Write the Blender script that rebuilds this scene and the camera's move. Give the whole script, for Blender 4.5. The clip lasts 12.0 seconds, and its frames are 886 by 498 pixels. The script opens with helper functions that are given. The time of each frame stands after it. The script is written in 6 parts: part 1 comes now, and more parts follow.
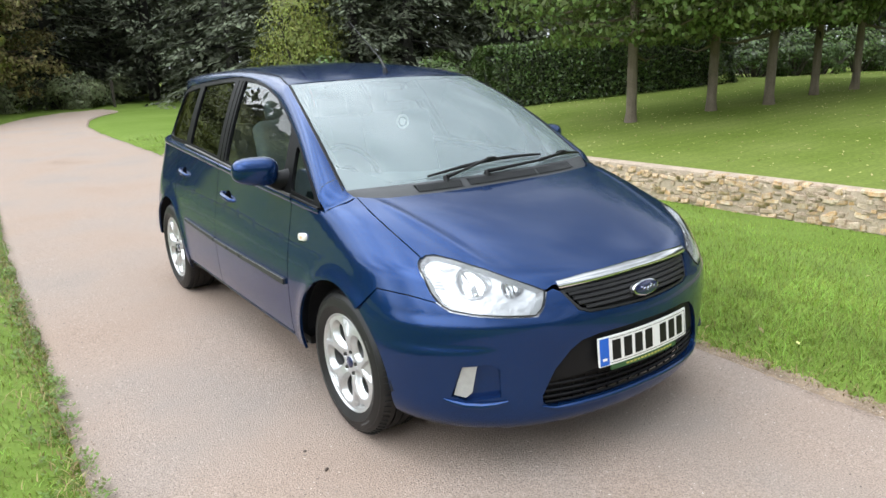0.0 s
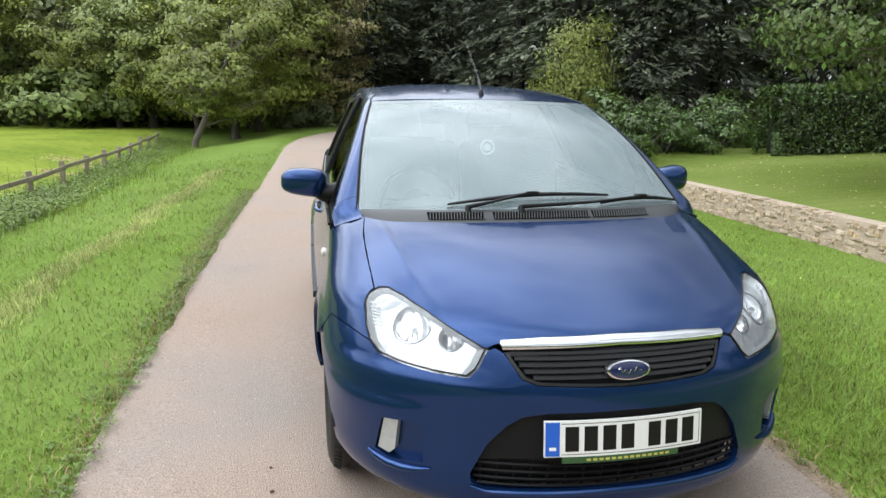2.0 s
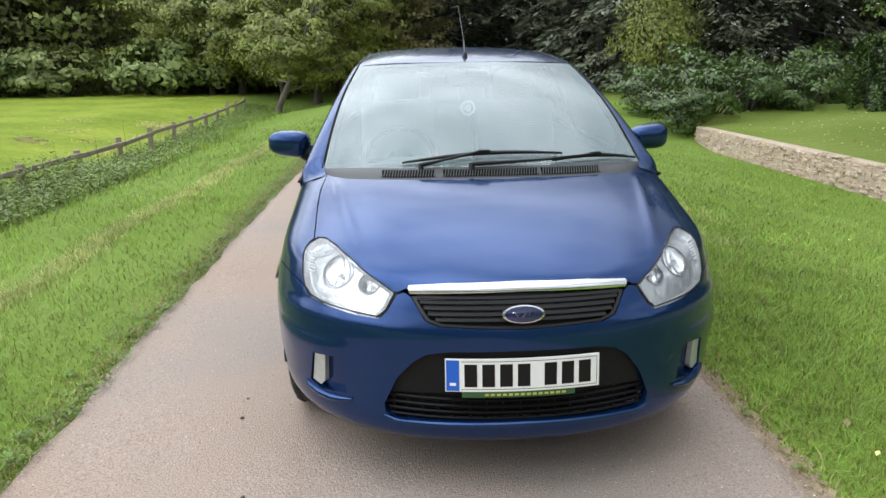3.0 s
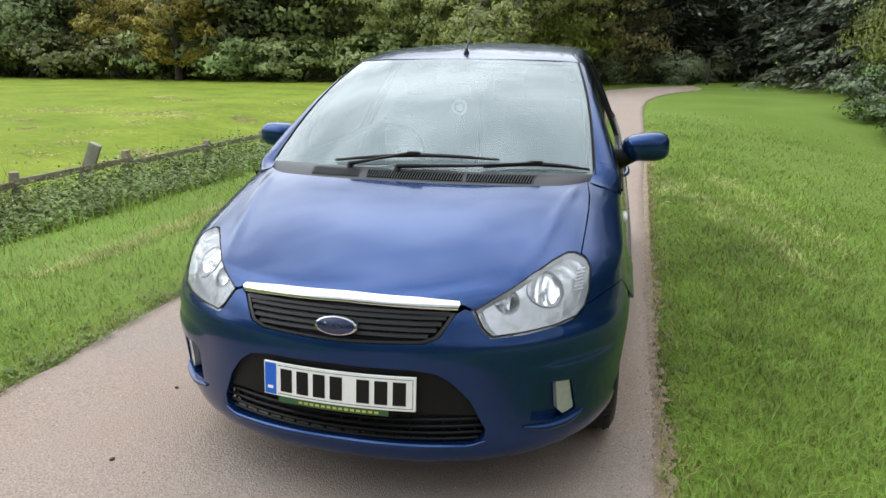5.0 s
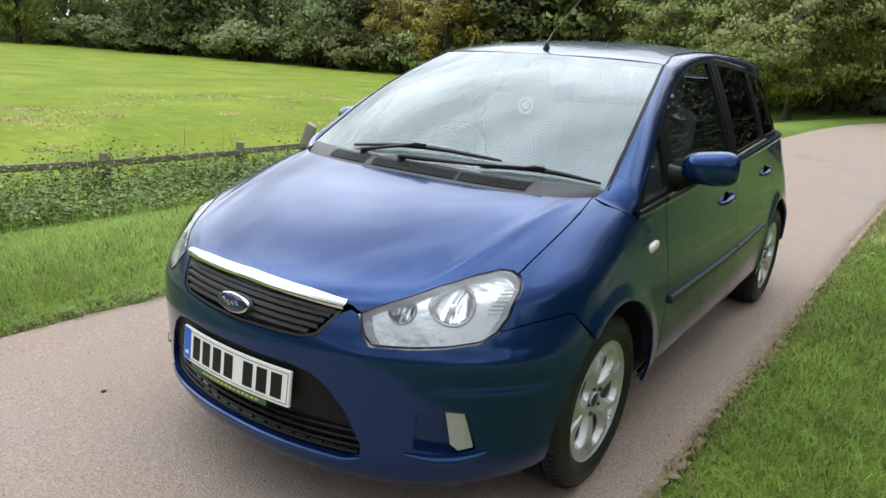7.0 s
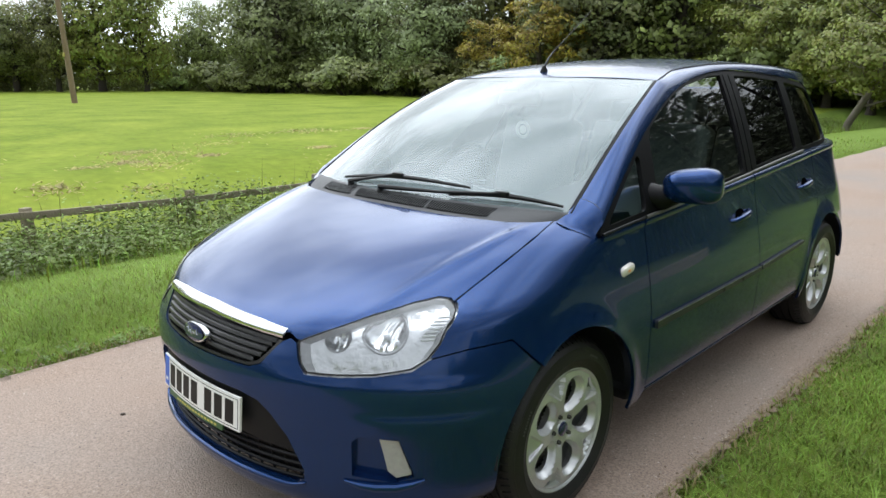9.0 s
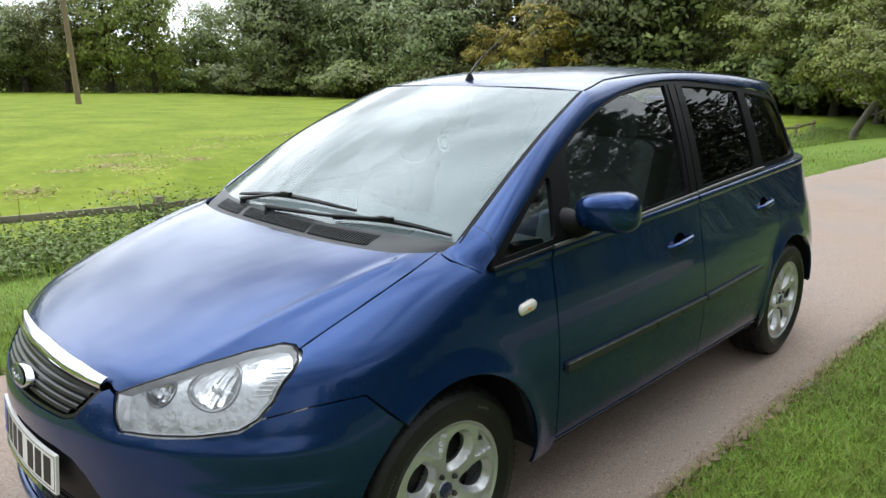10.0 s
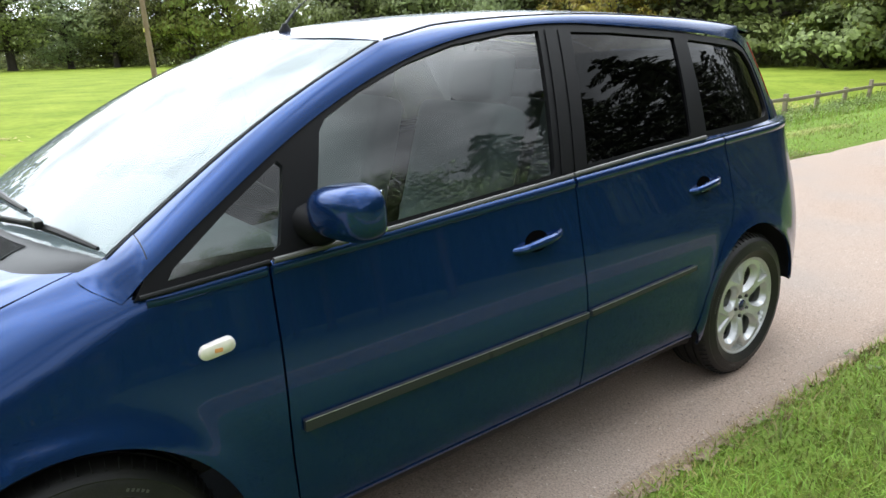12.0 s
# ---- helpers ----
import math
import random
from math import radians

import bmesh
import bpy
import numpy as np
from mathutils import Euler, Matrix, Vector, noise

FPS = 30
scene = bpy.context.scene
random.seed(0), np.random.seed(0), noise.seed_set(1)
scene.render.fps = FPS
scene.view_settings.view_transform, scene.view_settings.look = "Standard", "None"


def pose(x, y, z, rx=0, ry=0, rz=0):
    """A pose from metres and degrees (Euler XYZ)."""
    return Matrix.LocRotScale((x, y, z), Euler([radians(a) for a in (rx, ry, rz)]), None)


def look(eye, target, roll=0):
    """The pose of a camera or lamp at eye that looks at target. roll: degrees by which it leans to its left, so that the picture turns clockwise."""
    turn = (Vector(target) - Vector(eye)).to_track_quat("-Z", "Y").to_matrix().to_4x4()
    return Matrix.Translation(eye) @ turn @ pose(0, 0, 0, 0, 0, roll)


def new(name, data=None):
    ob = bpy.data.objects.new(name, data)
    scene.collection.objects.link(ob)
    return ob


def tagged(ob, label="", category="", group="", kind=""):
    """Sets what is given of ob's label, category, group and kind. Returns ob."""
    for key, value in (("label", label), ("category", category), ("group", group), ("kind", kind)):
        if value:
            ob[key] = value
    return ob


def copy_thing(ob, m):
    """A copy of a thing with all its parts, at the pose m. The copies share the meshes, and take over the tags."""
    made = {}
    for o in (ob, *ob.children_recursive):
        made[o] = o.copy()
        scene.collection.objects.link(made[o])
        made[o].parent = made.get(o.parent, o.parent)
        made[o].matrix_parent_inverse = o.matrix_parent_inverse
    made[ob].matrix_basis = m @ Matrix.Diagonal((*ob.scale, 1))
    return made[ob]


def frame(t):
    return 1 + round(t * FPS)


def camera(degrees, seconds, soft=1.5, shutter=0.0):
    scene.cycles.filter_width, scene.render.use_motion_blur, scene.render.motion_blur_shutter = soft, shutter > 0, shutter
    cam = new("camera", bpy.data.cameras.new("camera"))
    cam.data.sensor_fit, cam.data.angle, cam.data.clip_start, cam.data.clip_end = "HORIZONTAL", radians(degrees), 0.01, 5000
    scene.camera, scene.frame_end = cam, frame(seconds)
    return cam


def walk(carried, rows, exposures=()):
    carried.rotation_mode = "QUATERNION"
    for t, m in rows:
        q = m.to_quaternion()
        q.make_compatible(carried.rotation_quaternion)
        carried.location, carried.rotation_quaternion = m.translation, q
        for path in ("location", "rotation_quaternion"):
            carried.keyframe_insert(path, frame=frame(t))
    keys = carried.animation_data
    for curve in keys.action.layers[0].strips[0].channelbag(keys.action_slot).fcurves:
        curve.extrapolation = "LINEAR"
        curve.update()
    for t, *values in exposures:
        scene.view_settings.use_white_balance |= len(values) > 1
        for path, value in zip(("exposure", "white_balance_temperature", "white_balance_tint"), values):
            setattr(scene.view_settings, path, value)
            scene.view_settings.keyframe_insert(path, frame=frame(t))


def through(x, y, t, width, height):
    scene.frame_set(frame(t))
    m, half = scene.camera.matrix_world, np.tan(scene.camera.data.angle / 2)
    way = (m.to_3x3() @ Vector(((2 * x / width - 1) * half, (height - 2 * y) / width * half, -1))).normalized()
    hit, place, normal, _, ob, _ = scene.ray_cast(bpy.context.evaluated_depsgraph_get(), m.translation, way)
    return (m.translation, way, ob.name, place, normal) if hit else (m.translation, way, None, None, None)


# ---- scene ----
cam = camera(65.7, 12.0)
PATH = [
    (0, (-2.084, -2.474, 1.544), (-0.971, -0.896, 1.023), -2.1),
    (0.5, (-1.815, -2.451, 1.514), (-0.839, -0.774, 1.027), -2.5),
    (1, (-1.41, -2.459, 1.478), (-0.518, -0.712, 1.089), 0.5),
    (1.5, (-1.239, -2.604, 1.466), (-0.569, -0.774, 1.015), 3.5),
    (2, (-0.95, -2.667, 1.473), (-0.555, -0.753, 1.051), 0.8),
    (2.5, (-0.638, -2.744, 1.479), (-0.244, -0.835, 1.029), 1.5),
    (3, (-0.405, -2.954, 1.487), (-0.273, -1.029, 0.959), -0.7),
    (5, (0.818, -2.728, 1.505), (0.344, -0.863, 0.959), 0.2),
    (5.5, (1.002, -2.543, 1.497), (0.287, -0.753, 0.965), -3.2),
    (6, (1.164, -2.316, 1.494), (0.317, -0.578, 0.98), -3.9),
    (6.5, (1.402, -2.164, 1.446), (0.385, -0.532, 0.898), 2.2),
    (8.5, (2.111, -2.007, 1.493), (0.766, -0.606, 1.017), -0.5),
    (9, (2.055, -1.797, 1.489), (0.692, -0.417, 1.0), -0.3),
    (9.5, (2.033, -1.593, 1.514), (0.694, -0.188, 1.031), -2.1),
    (10, (2.136, -1.282, 1.505), (0.753, 0.081, 1.027), 0.2),
    (10.5, (2.165, -0.965, 1.491), (0.804, 0.418, 1.006), -0.8),
    (11, (2.133, -0.679, 1.495), (0.809, 0.734, 0.992), -1.0),
    (11.5, (2.246, -0.398, 1.474), (0.753, 0.823, 0.944), -0.2),
    (12, (2.292, -0.112, 1.447), (0.769, 1.054, 0.879), -1.6),
]
EXPOSURES = [(0, 0.90), (3.0, 0.70), (6.0, 0.58), (9.0, 0.60), (10.5, 0.64), (11.5, 0.96), (12, 1.12)]
walk(cam, [(t, look(eye, target, roll)) for t, eye, target, roll in PATH], EXPOSURES)

# ---- world and light ----
SUN_DIR = Vector((-0.64, 0.28, 0.72)).normalized()
world = bpy.data.worlds.new("sky")
scene.world = world
world.use_nodes = True
wt = world.node_tree
bg = wt.nodes["Background"]
sky = wt.nodes.new("ShaderNodeTexSky")
sky.sky_type, sky.sun_disc = "NISHITA", False
sky.sun_elevation, sky.sun_rotation = math.asin(SUN_DIR.z), math.atan2(SUN_DIR.x, SUN_DIR.y)
sky.air_density, sky.dust_density, sky.ozone_density = 1.0, 2.5, 1.0
wco, wmap = wt.nodes.new("ShaderNodeTexCoord"), wt.nodes.new("ShaderNodeMapping")
wmap.inputs["Scale"].default_value = (1.0, 1.0, 2.6)
cloud = wt.nodes.new("ShaderNodeTexNoise")
cloud.inputs["Scale"].default_value, cloud.inputs["Detail"].default_value, cloud.inputs["Roughness"].default_value = 2.2, 7.0, 0.55
grey = wt.nodes.new("ShaderNodeMapRange")
grey.inputs["From Min"].default_value, grey.inputs["From Max"].default_value = 0.38, 0.62
grey.inputs["To Min"].default_value, grey.inputs["To Max"].default_value = 4.2, 13.2
tint = wt.nodes.new("ShaderNodeMix")
tint.data_type = "RGBA"
tint.blend_type, tint.inputs[0].default_value = "MULTIPLY", 1.0
tint.inputs[6].default_value = (0.92, 0.985, 1.05, 1)
cover = wt.nodes.new("ShaderNodeMix")
cover.data_type, cover.inputs[0].default_value = "RGBA", 0.97
wt.links.new(wco.outputs["Generated"], wmap.inputs["Vector"])
wt.links.new(wmap.outputs["Vector"], cloud.inputs["Vector"])
wt.links.new(cloud.outputs["Fac"], grey.inputs["Value"])
# thin cloud is brighter round the hidden sun
glow = wt.nodes.new("ShaderNodeVectorMath")
glow.operation, glow.inputs[1].default_value = "DOT_PRODUCT", SUN_DIR
lobe = wt.nodes.new("ShaderNodeMapRange")
lobe.interpolation_type = "SMOOTHSTEP"
lobe.inputs["From Min"].default_value, lobe.inputs["From Max"].default_value = 0.2, 1.0
lobe.inputs["To Min"].default_value, lobe.inputs["To Max"].default_value = 0.64, 1.85
bright = wt.nodes.new("ShaderNodeMath")
bright.operation = "MULTIPLY"
wt.links.new(wco.outputs["Generated"], glow.inputs[0])
wt.links.new(glow.outputs["Value"], lobe.inputs["Value"])
wt.links.new(grey.outputs["Result"], bright.inputs[0])
wt.links.new(lobe.outputs["Result"], bright.inputs[1])
# an overcast sky is about three times as bright overhead as at the horizon
height, rise, dome = wt.nodes.new("ShaderNodeSeparateXYZ"), wt.nodes.new("ShaderNodeMapRange"), wt.nodes.new("ShaderNodeMath")
rise.inputs["To Min"].default_value, rise.inputs["To Max"].default_value = 0.68, 1.30
dome.operation = "MULTIPLY"
wt.links.new(wco.outputs["Generated"], height.inputs[0])
wt.links.new(height.outputs["Z"], rise.inputs["Value"])
wt.links.new(bright.outputs[0], dome.inputs[0])
wt.links.new(rise.outputs["Result"], dome.inputs[1])
wt.links.new(dome.outputs[0], tint.inputs[7])
wt.links.new(sky.outputs["Color"], cover.inputs[6])
wt.links.new(tint.outputs[2], cover.inputs[7])
wt.links.new(cover.outputs[2], bg.inputs["Color"])
bg.inputs["Strength"].default_value = 0.12
sun_data = bpy.data.lights.new("sun", "SUN")
sun_data.energy, sun_data.angle, sun_data.color = 0.4, radians(135), (1.0, 0.95, 0.87)
sun = new("sun", sun_data)
sun.matrix_world = look(SUN_DIR * 60, (0, 0, 0))

# ---- materials ----
def node(nt, kind, **vals):
    n = nt.nodes.new(kind)
    for key, value in vals.items():
        key = key.replace("_", " ")
        if key in n.inputs:
            n.inputs[key].default_value = value
    return n


def material(name, base, rough=0.6, metal=0.0, vary=0.15, scale=4.0, fine=60.0, bump=0.0, bump_scale=80.0, second=None, mix=0.5,
             coat=0.0, spec=0.5, island=0.0, each=0.0, lean=0.0):
    """A node material: base colour with stains at one scale and grain at another, and a fine bump. second: a colour worn or blotched in."""
    m = bpy.data.materials.new(name)
    m.use_nodes = True
    nt = m.node_tree
    b = nt.nodes["Principled BSDF"]
    b.inputs["Roughness"].default_value, b.inputs["Metallic"].default_value = rough, metal
    b.inputs["Coat Weight"].default_value, b.inputs["Coat Roughness"].default_value = coat, 0.015
    b.inputs["Specular IOR Level"].default_value = spec
    co = node(nt, "ShaderNodeTexCoord")
    big, small = node(nt, "ShaderNodeTexNoise", Scale=scale, Detail=5.0), node(nt, "ShaderNodeTexNoise", Scale=fine, Detail=4.0)
    for n in (big, small):
        nt.links.new(co.outputs["Object"], n.inputs["Vector"])
    hue = node(nt, "ShaderNodeMix")
    hue.data_type = "RGBA"
    hue.inputs[6].default_value, hue.inputs[7].default_value = (*base, 1), (*(second or base), 1)
    ramp = node(nt, "ShaderNodeMapRange", From_Min=0.5 - 0.16, From_Max=0.5 + 0.16, To_Min=0.0, To_Max=mix * 2)
    ramp.clamp = True
    nt.links.new(big.outputs["Fac"], ramp.inputs["Value"])
    nt.links.new(ramp.outputs["Result"], hue.inputs[0])
    add = node(nt, "ShaderNodeMath")
    add.operation = "ADD"
    nt.links.new(big.outputs["Fac"], add.inputs[0])
    nt.links.new(small.outputs["Fac"], add.inputs[1])
    val = node(nt, "ShaderNodeMapRange", From_Min=0.6, From_Max=1.4, To_Min=1 - vary, To_Max=1 + vary)
    nt.links.new(add.outputs[0], val.inputs["Value"])
    hsv = node(nt, "ShaderNodeHueSaturation")
    nt.links.new(hue.outputs[2], hsv.inputs["Color"])
    last = val.outputs["Result"]
    for amount, kind, out in ((island, "ShaderNodeNewGeometry", "Random Per Island"), (each, "ShaderNodeObjectInfo", "Random")):
        if amount:
            g = node(nt, kind)
            r = node(nt, "ShaderNodeMapRange", To_Min=1 - amount, To_Max=1 + amount)
            nt.links.new(g.outputs[out], r.inputs["Value"])
            mul = node(nt, "ShaderNodeMath")
            mul.operation = "MULTIPLY"
            nt.links.new(last, mul.inputs[0])
            nt.links.new(r.outputs["Result"], mul.inputs[1])
            last = mul.outputs[0]
            if lean:
                h = node(nt, "ShaderNodeMapRange", To_Min=0.5 - lean, To_Max=0.5 + lean)
                nt.links.new(g.outputs[out], h.inputs["Value"])
                nt.links.new(h.outputs["Result"], hsv.inputs["Hue"])
    nt.links.new(last, hsv.inputs["Value"])
    nt.links.new(hsv.outputs["Color"], b.inputs["Base Color"])
    if bump:
        bn = node(nt, "ShaderNodeTexNoise", Scale=bump_scale, Detail=6.0)
        nt.links.new(co.outputs["Object"], bn.inputs["Vector"])
        bu = node(nt, "ShaderNodeBump", Strength=bump, Distance=0.01)
        nt.links.new(bn.outputs["Fac"], bu.inputs["Height"])
        nt.links.new(bu.outputs["Normal"], b.inputs["Normal"])
    return m


def glass(name, tint, ior=1.5, rough=0.0, haze=0.0):
    """Thin glass: clear or tinted straight through, mirroring by Fresnel. haze: share of a pale veil in place of
    mirrored sky.
    """
    m = bpy.data.materials.new(name)
    m.use_nodes = True
    nt = m.node_tree
    nt.nodes.remove(nt.nodes["Principled BSDF"])
    out = nt.nodes["Material Output"]
    clear, gloss = node(nt, "ShaderNodeBsdfTransparent", Color=(*tint, 1)), node(nt, "ShaderNodeBsdfGlossy", Color=(1, 1, 1, 1), Roughness=rough)
    # diffuse colour that stands in for the sky mirrored in the windscreen
    sky_veil = node(nt, "ShaderNodeBsdfDiffuse", Color=(0.43, 0.53, 0.56, 1))
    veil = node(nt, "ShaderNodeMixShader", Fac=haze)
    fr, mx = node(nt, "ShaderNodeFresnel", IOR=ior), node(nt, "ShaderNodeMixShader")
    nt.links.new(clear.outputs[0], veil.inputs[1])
    nt.links.new(sky_veil.outputs[0], veil.inputs[2])
    nt.links.new(fr.outputs[0], mx.inputs[0])
    nt.links.new(veil.outputs[0], mx.inputs[1])
    nt.links.new(gloss.outputs[0], mx.inputs[2])
    nt.links.new(mx.outputs[0], out.inputs[0])
    return m


def leaf_material(name, base, lean=0.03, vary=0.45, through=0.25, gloss=0.45, each=0.0):
    m = material(name, base, rough=gloss, vary=0.45, scale=0.6, fine=2.5, island=vary, each=each, lean=lean, spec=0.35)
    nt = m.node_tree
    b, out = nt.nodes["Principled BSDF"], nt.nodes["Material Output"]
    t, mx = node(nt, "ShaderNodeBsdfTranslucent"), node(nt, "ShaderNodeMixShader", Fac=through)
    nt.links.new(b.inputs["Base Color"].links[0].from_socket, t.inputs["Color"])
    nt.links.new(b.outputs[0], mx.inputs[1])
    nt.links.new(t.outputs[0], mx.inputs[2])
    nt.links.new(mx.outputs[0], out.inputs[0])
    return m


PAINT = material("blue_metallic_paint", (0.0076, 0.0350, 0.126), rough=0.22, metal=0.66, vary=0.05, scale=2.0, fine=900.0, coat=0.56, spec=0.12)
PAINT.node_tree.nodes["Principled BSDF"].inputs["Coat IOR"].default_value = 1.45
SHUT = material("dark_inner_metal", (0.008, 0.009, 0.013), rough=0.7, vary=0.1)
SCUTTLE = material("weathered_scuttle_plastic", (0.042, 0.044, 0.048), rough=0.5, vary=0.15, fine=300.0, bump=0.15, bump_scale=500.0)
VOID = material("recess_shade", (0.003, 0.003, 0.003), rough=0.95, vary=0.1, spec=0.0)
PLASTIC = material("black_grained_plastic", (0.0075, 0.008, 0.009), spec=0.2, rough=0.5, vary=0.12, fine=300.0, bump=0.15, bump_scale=500.0)
TRIM = material("black_window_trim", (0.005, 0.005, 0.006), rough=0.42, vary=0.1, spec=0.15)
GRILLE = material("dark_grey_grille_plastic", (0.014, 0.014, 0.015), rough=0.36, vary=0.12, spec=0.4)
CHROME = material("chrome", (0.66, 0.67, 0.68), rough=0.06, metal=1.0, vary=0.03)
REFLECTOR = material("lamp_reflector", (0.86, 0.87, 0.88), rough=0.22, metal=0.45, vary=0.04)
FOG = material("pale_fog_lens", (0.40, 0.41, 0.40), rough=0.2, metal=0.1, vary=0.1, scale=40.0, coat=0.7)
LAMP_BASE = material("silver_lamp_housing", (0.66, 0.67, 0.68), rough=0.2, metal=0.72, vary=0.12, scale=9.0, bump=0.9, bump_scale=16.0)
LINING = material("pale_headlining_cloth", (0.50, 0.51, 0.51), rough=0.9, vary=0.06)
AMBER = material("amber_bulb", (0.75, 0.32, 0.12), rough=0.3, vary=0.05)
RUBBER = material("tyre_rubber", (0.008, 0.008, 0.0085), spec=0.4, rough=0.5, vary=0.25, scale=9.0, bump=0.1, bump_scale=200.0, second=(0.017, 0.016, 0.015), mix=0.3)
ALLOY = material("silver_alloy", (0.56, 0.57, 0.58), rough=0.30, metal=0.6, vary=0.07, scale=12.0, second=(0.62, 0.61, 0.59), mix=0.15)
ROD = material("grey_aerial_rod", (0.055, 0.055, 0.058), rough=0.4, metal=0.2, vary=0.08, fine=300.0)
DISC = material("brake_steel", (0.07, 0.068, 0.065), rough=0.5, metal=0.7)
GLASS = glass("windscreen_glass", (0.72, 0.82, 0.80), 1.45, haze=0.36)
SIDE_GLASS = glass("side_glass", (0.66, 0.75, 0.72), 1.95, haze=0.0)
DARK_GLASS = glass("privacy_glass", (0.03, 0.03, 0.035), 1.42)
LENS = glass("lamp_lens", (0.93, 0.94, 0.95), 1.45)
CLOTH = material("grey_seat_cloth", (0.18, 0.21, 0.21), rough=0.9, vary=0.15, fine=300.0, bump=0.2, bump_scale=400.0)
DASH = material("grey_dashboard", (0.10, 0.115, 0.115), rough=0.7, vary=0.1)
WHITE = material("white_plate", (0.80, 0.80, 0.78), rough=0.3, vary=0.04)
BLACK = material("black_print", (0.007, 0.007, 0.0075), rough=0.42, vary=0.03, spec=0.25)
BLUE = material("blue_print", (0.01, 0.11, 0.55), rough=0.35, vary=0.04)
NAVY = material("dark_blue_enamel", (0.008, 0.014, 0.07), rough=0.15, vary=0.04, coat=1.0)
GREEN_STRIP = material("dark_green_print", (0.03, 0.09, 0.03), rough=0.4)
GOLD = material("yellow_print", (0.5, 0.45, 0.1), rough=0.4)
RED = material("red_lens", (0.35, 0.012, 0.012), rough=0.15, coat=1.0)
ORANGE = material("indicator_lens", (0.76, 0.72, 0.66), rough=0.2, coat=0.6)

ASPHALT = material("pale_worn_tarmac", (0.43, 0.325, 0.262), rough=0.92, vary=0.55, scale=0.7, fine=130.0, bump=1.0, bump_scale=150.0, second=(0.215, 0.188, 0.170), mix=0.42, spec=0.2)
SOIL = material("grassy_ground", (0.120, 0.185, 0.028), rough=0.95, vary=0.25, scale=0.35, fine=26.0, bump=0.5, bump_scale=30.0, second=(0.132, 0.185, 0.044), mix=0.35, spec=0.1)
FIELD = material("pasture", (0.155, 0.215, 0.023), rough=0.95, vary=0.32, scale=0.5, fine=5.0, bump=0.5, bump_scale=20.0, second=(0.205, 0.240, 0.036), mix=0.35, spec=0.1)
LAWN = material("mown_lawn", (0.122, 0.170, 0.028), rough=0.95, vary=0.34, scale=0.4, fine=16.0, bump=0.4, bump_scale=40.0, second=(0.135, 0.160, 0.045), mix=0.35, spec=0.1)
STONE = material("pale_limestone", (0.40, 0.295, 0.215), rough=0.9, vary=0.3, scale=7.0, fine=45.0, bump=0.8, bump_scale=45.0, second=(0.46, 0.375, 0.295), mix=0.5, island=0.16, spec=0.2)
LICHEN = material("orange_lichen_stone", (0.47, 0.295, 0.14), rough=0.9, vary=0.3, scale=9.0, fine=60.0, bump=0.8, bump_scale=45.0, second=(0.45, 0.40, 0.33), mix=0.4, island=0.2, spec=0.2)
MORTAR = material("old_mortar", (0.39, 0.31, 0.24), rough=0.95, vary=0.3, bump=0.6, bump_scale=40.0)
PEBBLE = material("grit", (0.33, 0.28, 0.24), rough=0.9, vary=0.2, island=0.75)
BARK = material("grey_bark", (0.145, 0.118, 0.088), rough=0.95, vary=0.3, scale=3.0, fine=35.0, bump=0.9, bump_scale=30.0)
DARK_BARK = material("dark_bark", (0.06, 0.05, 0.04), rough=0.95, vary=0.3, bump=0.8, bump_scale=20.0)
# evergreen bark, darkened for the shade among the boughs
SHADE_BARK = material("shaded_bark", (0.022, 0.020, 0.017), rough=0.95, vary=0.3, bump=0.8, bump_scale=20.0)
WEATHERED = material("weathered_fence_wood", (0.28, 0.235, 0.175), rough=0.9, vary=0.3, scale=6.0, fine=80.0, bump=0.5, bump_scale=60.0)
POLE_WOOD = material("brown_pole_wood", (0.23, 0.17, 0.11), rough=0.9, vary=0.2, bump=0.4)
CORE = material("hedge_shade", (0.016, 0.022, 0.010), rough=0.95, vary=0.3)
BLADE = leaf_material("grass_blades", (0.208, 0.280, 0.045), 0.035, 0.6, 0.38, 0.5)
STRAW = leaf_material("dry_grass", (0.30, 0.24, 0.11), 0.02, 0.35, 0.2, 0.7)
LIME_LEAF = leaf_material("lime_leaves", (0.115, 0.160, 0.044), 0.025, 0.6, 0.2)
HEDGE_LEAF = leaf_material("hedge_leaves", (0.072, 0.112, 0.028), 0.025, 0.65, 0.12, 0.3)
YEW_LEAF = leaf_material("yew_needles", (0.120, 0.136, 0.086), 0.02, 0.5, 0.1, 0.7)
OAK_LEAF = leaf_material("broad_leaves", (0.200, 0.240, 0.074), 0.03, 0.42, 0.24, each=0.32)
WILLOW_LEAF = leaf_material("grey_green_leaves", (0.225, 0.255, 0.115), 0.025, 0.40, 0.26, each=0.3)
GOLD_LEAF = leaf_material("yellowing_leaves", (0.30, 0.235, 0.04), 0.03, 0.45)
POPLAR_LEAF = leaf_material("light_green_leaves", (0.260, 0.300, 0.070), 0.03, 0.42, 0.28)
OCHRE_LEAF = leaf_material("dull_ochre_leaves", (0.30, 0.255, 0.115), 0.03, 0.45, 0.25)
LIGHT_LEAF = leaf_material("yellow_green_leaves", (0.20, 0.225, 0.045), 0.025, 0.4)
NETTLE_LEAF = leaf_material("nettle_leaves", (0.170, 0.232, 0.056), 0.02, 0.5)
PALE_LEAF = leaf_material("pale_scrub_leaves", (0.20, 0.23, 0.115), 0.02, 0.4)
FALLEN = leaf_material("fallen_leaves", (0.42, 0.36, 0.16), 0.04, 0.4, 0.1)
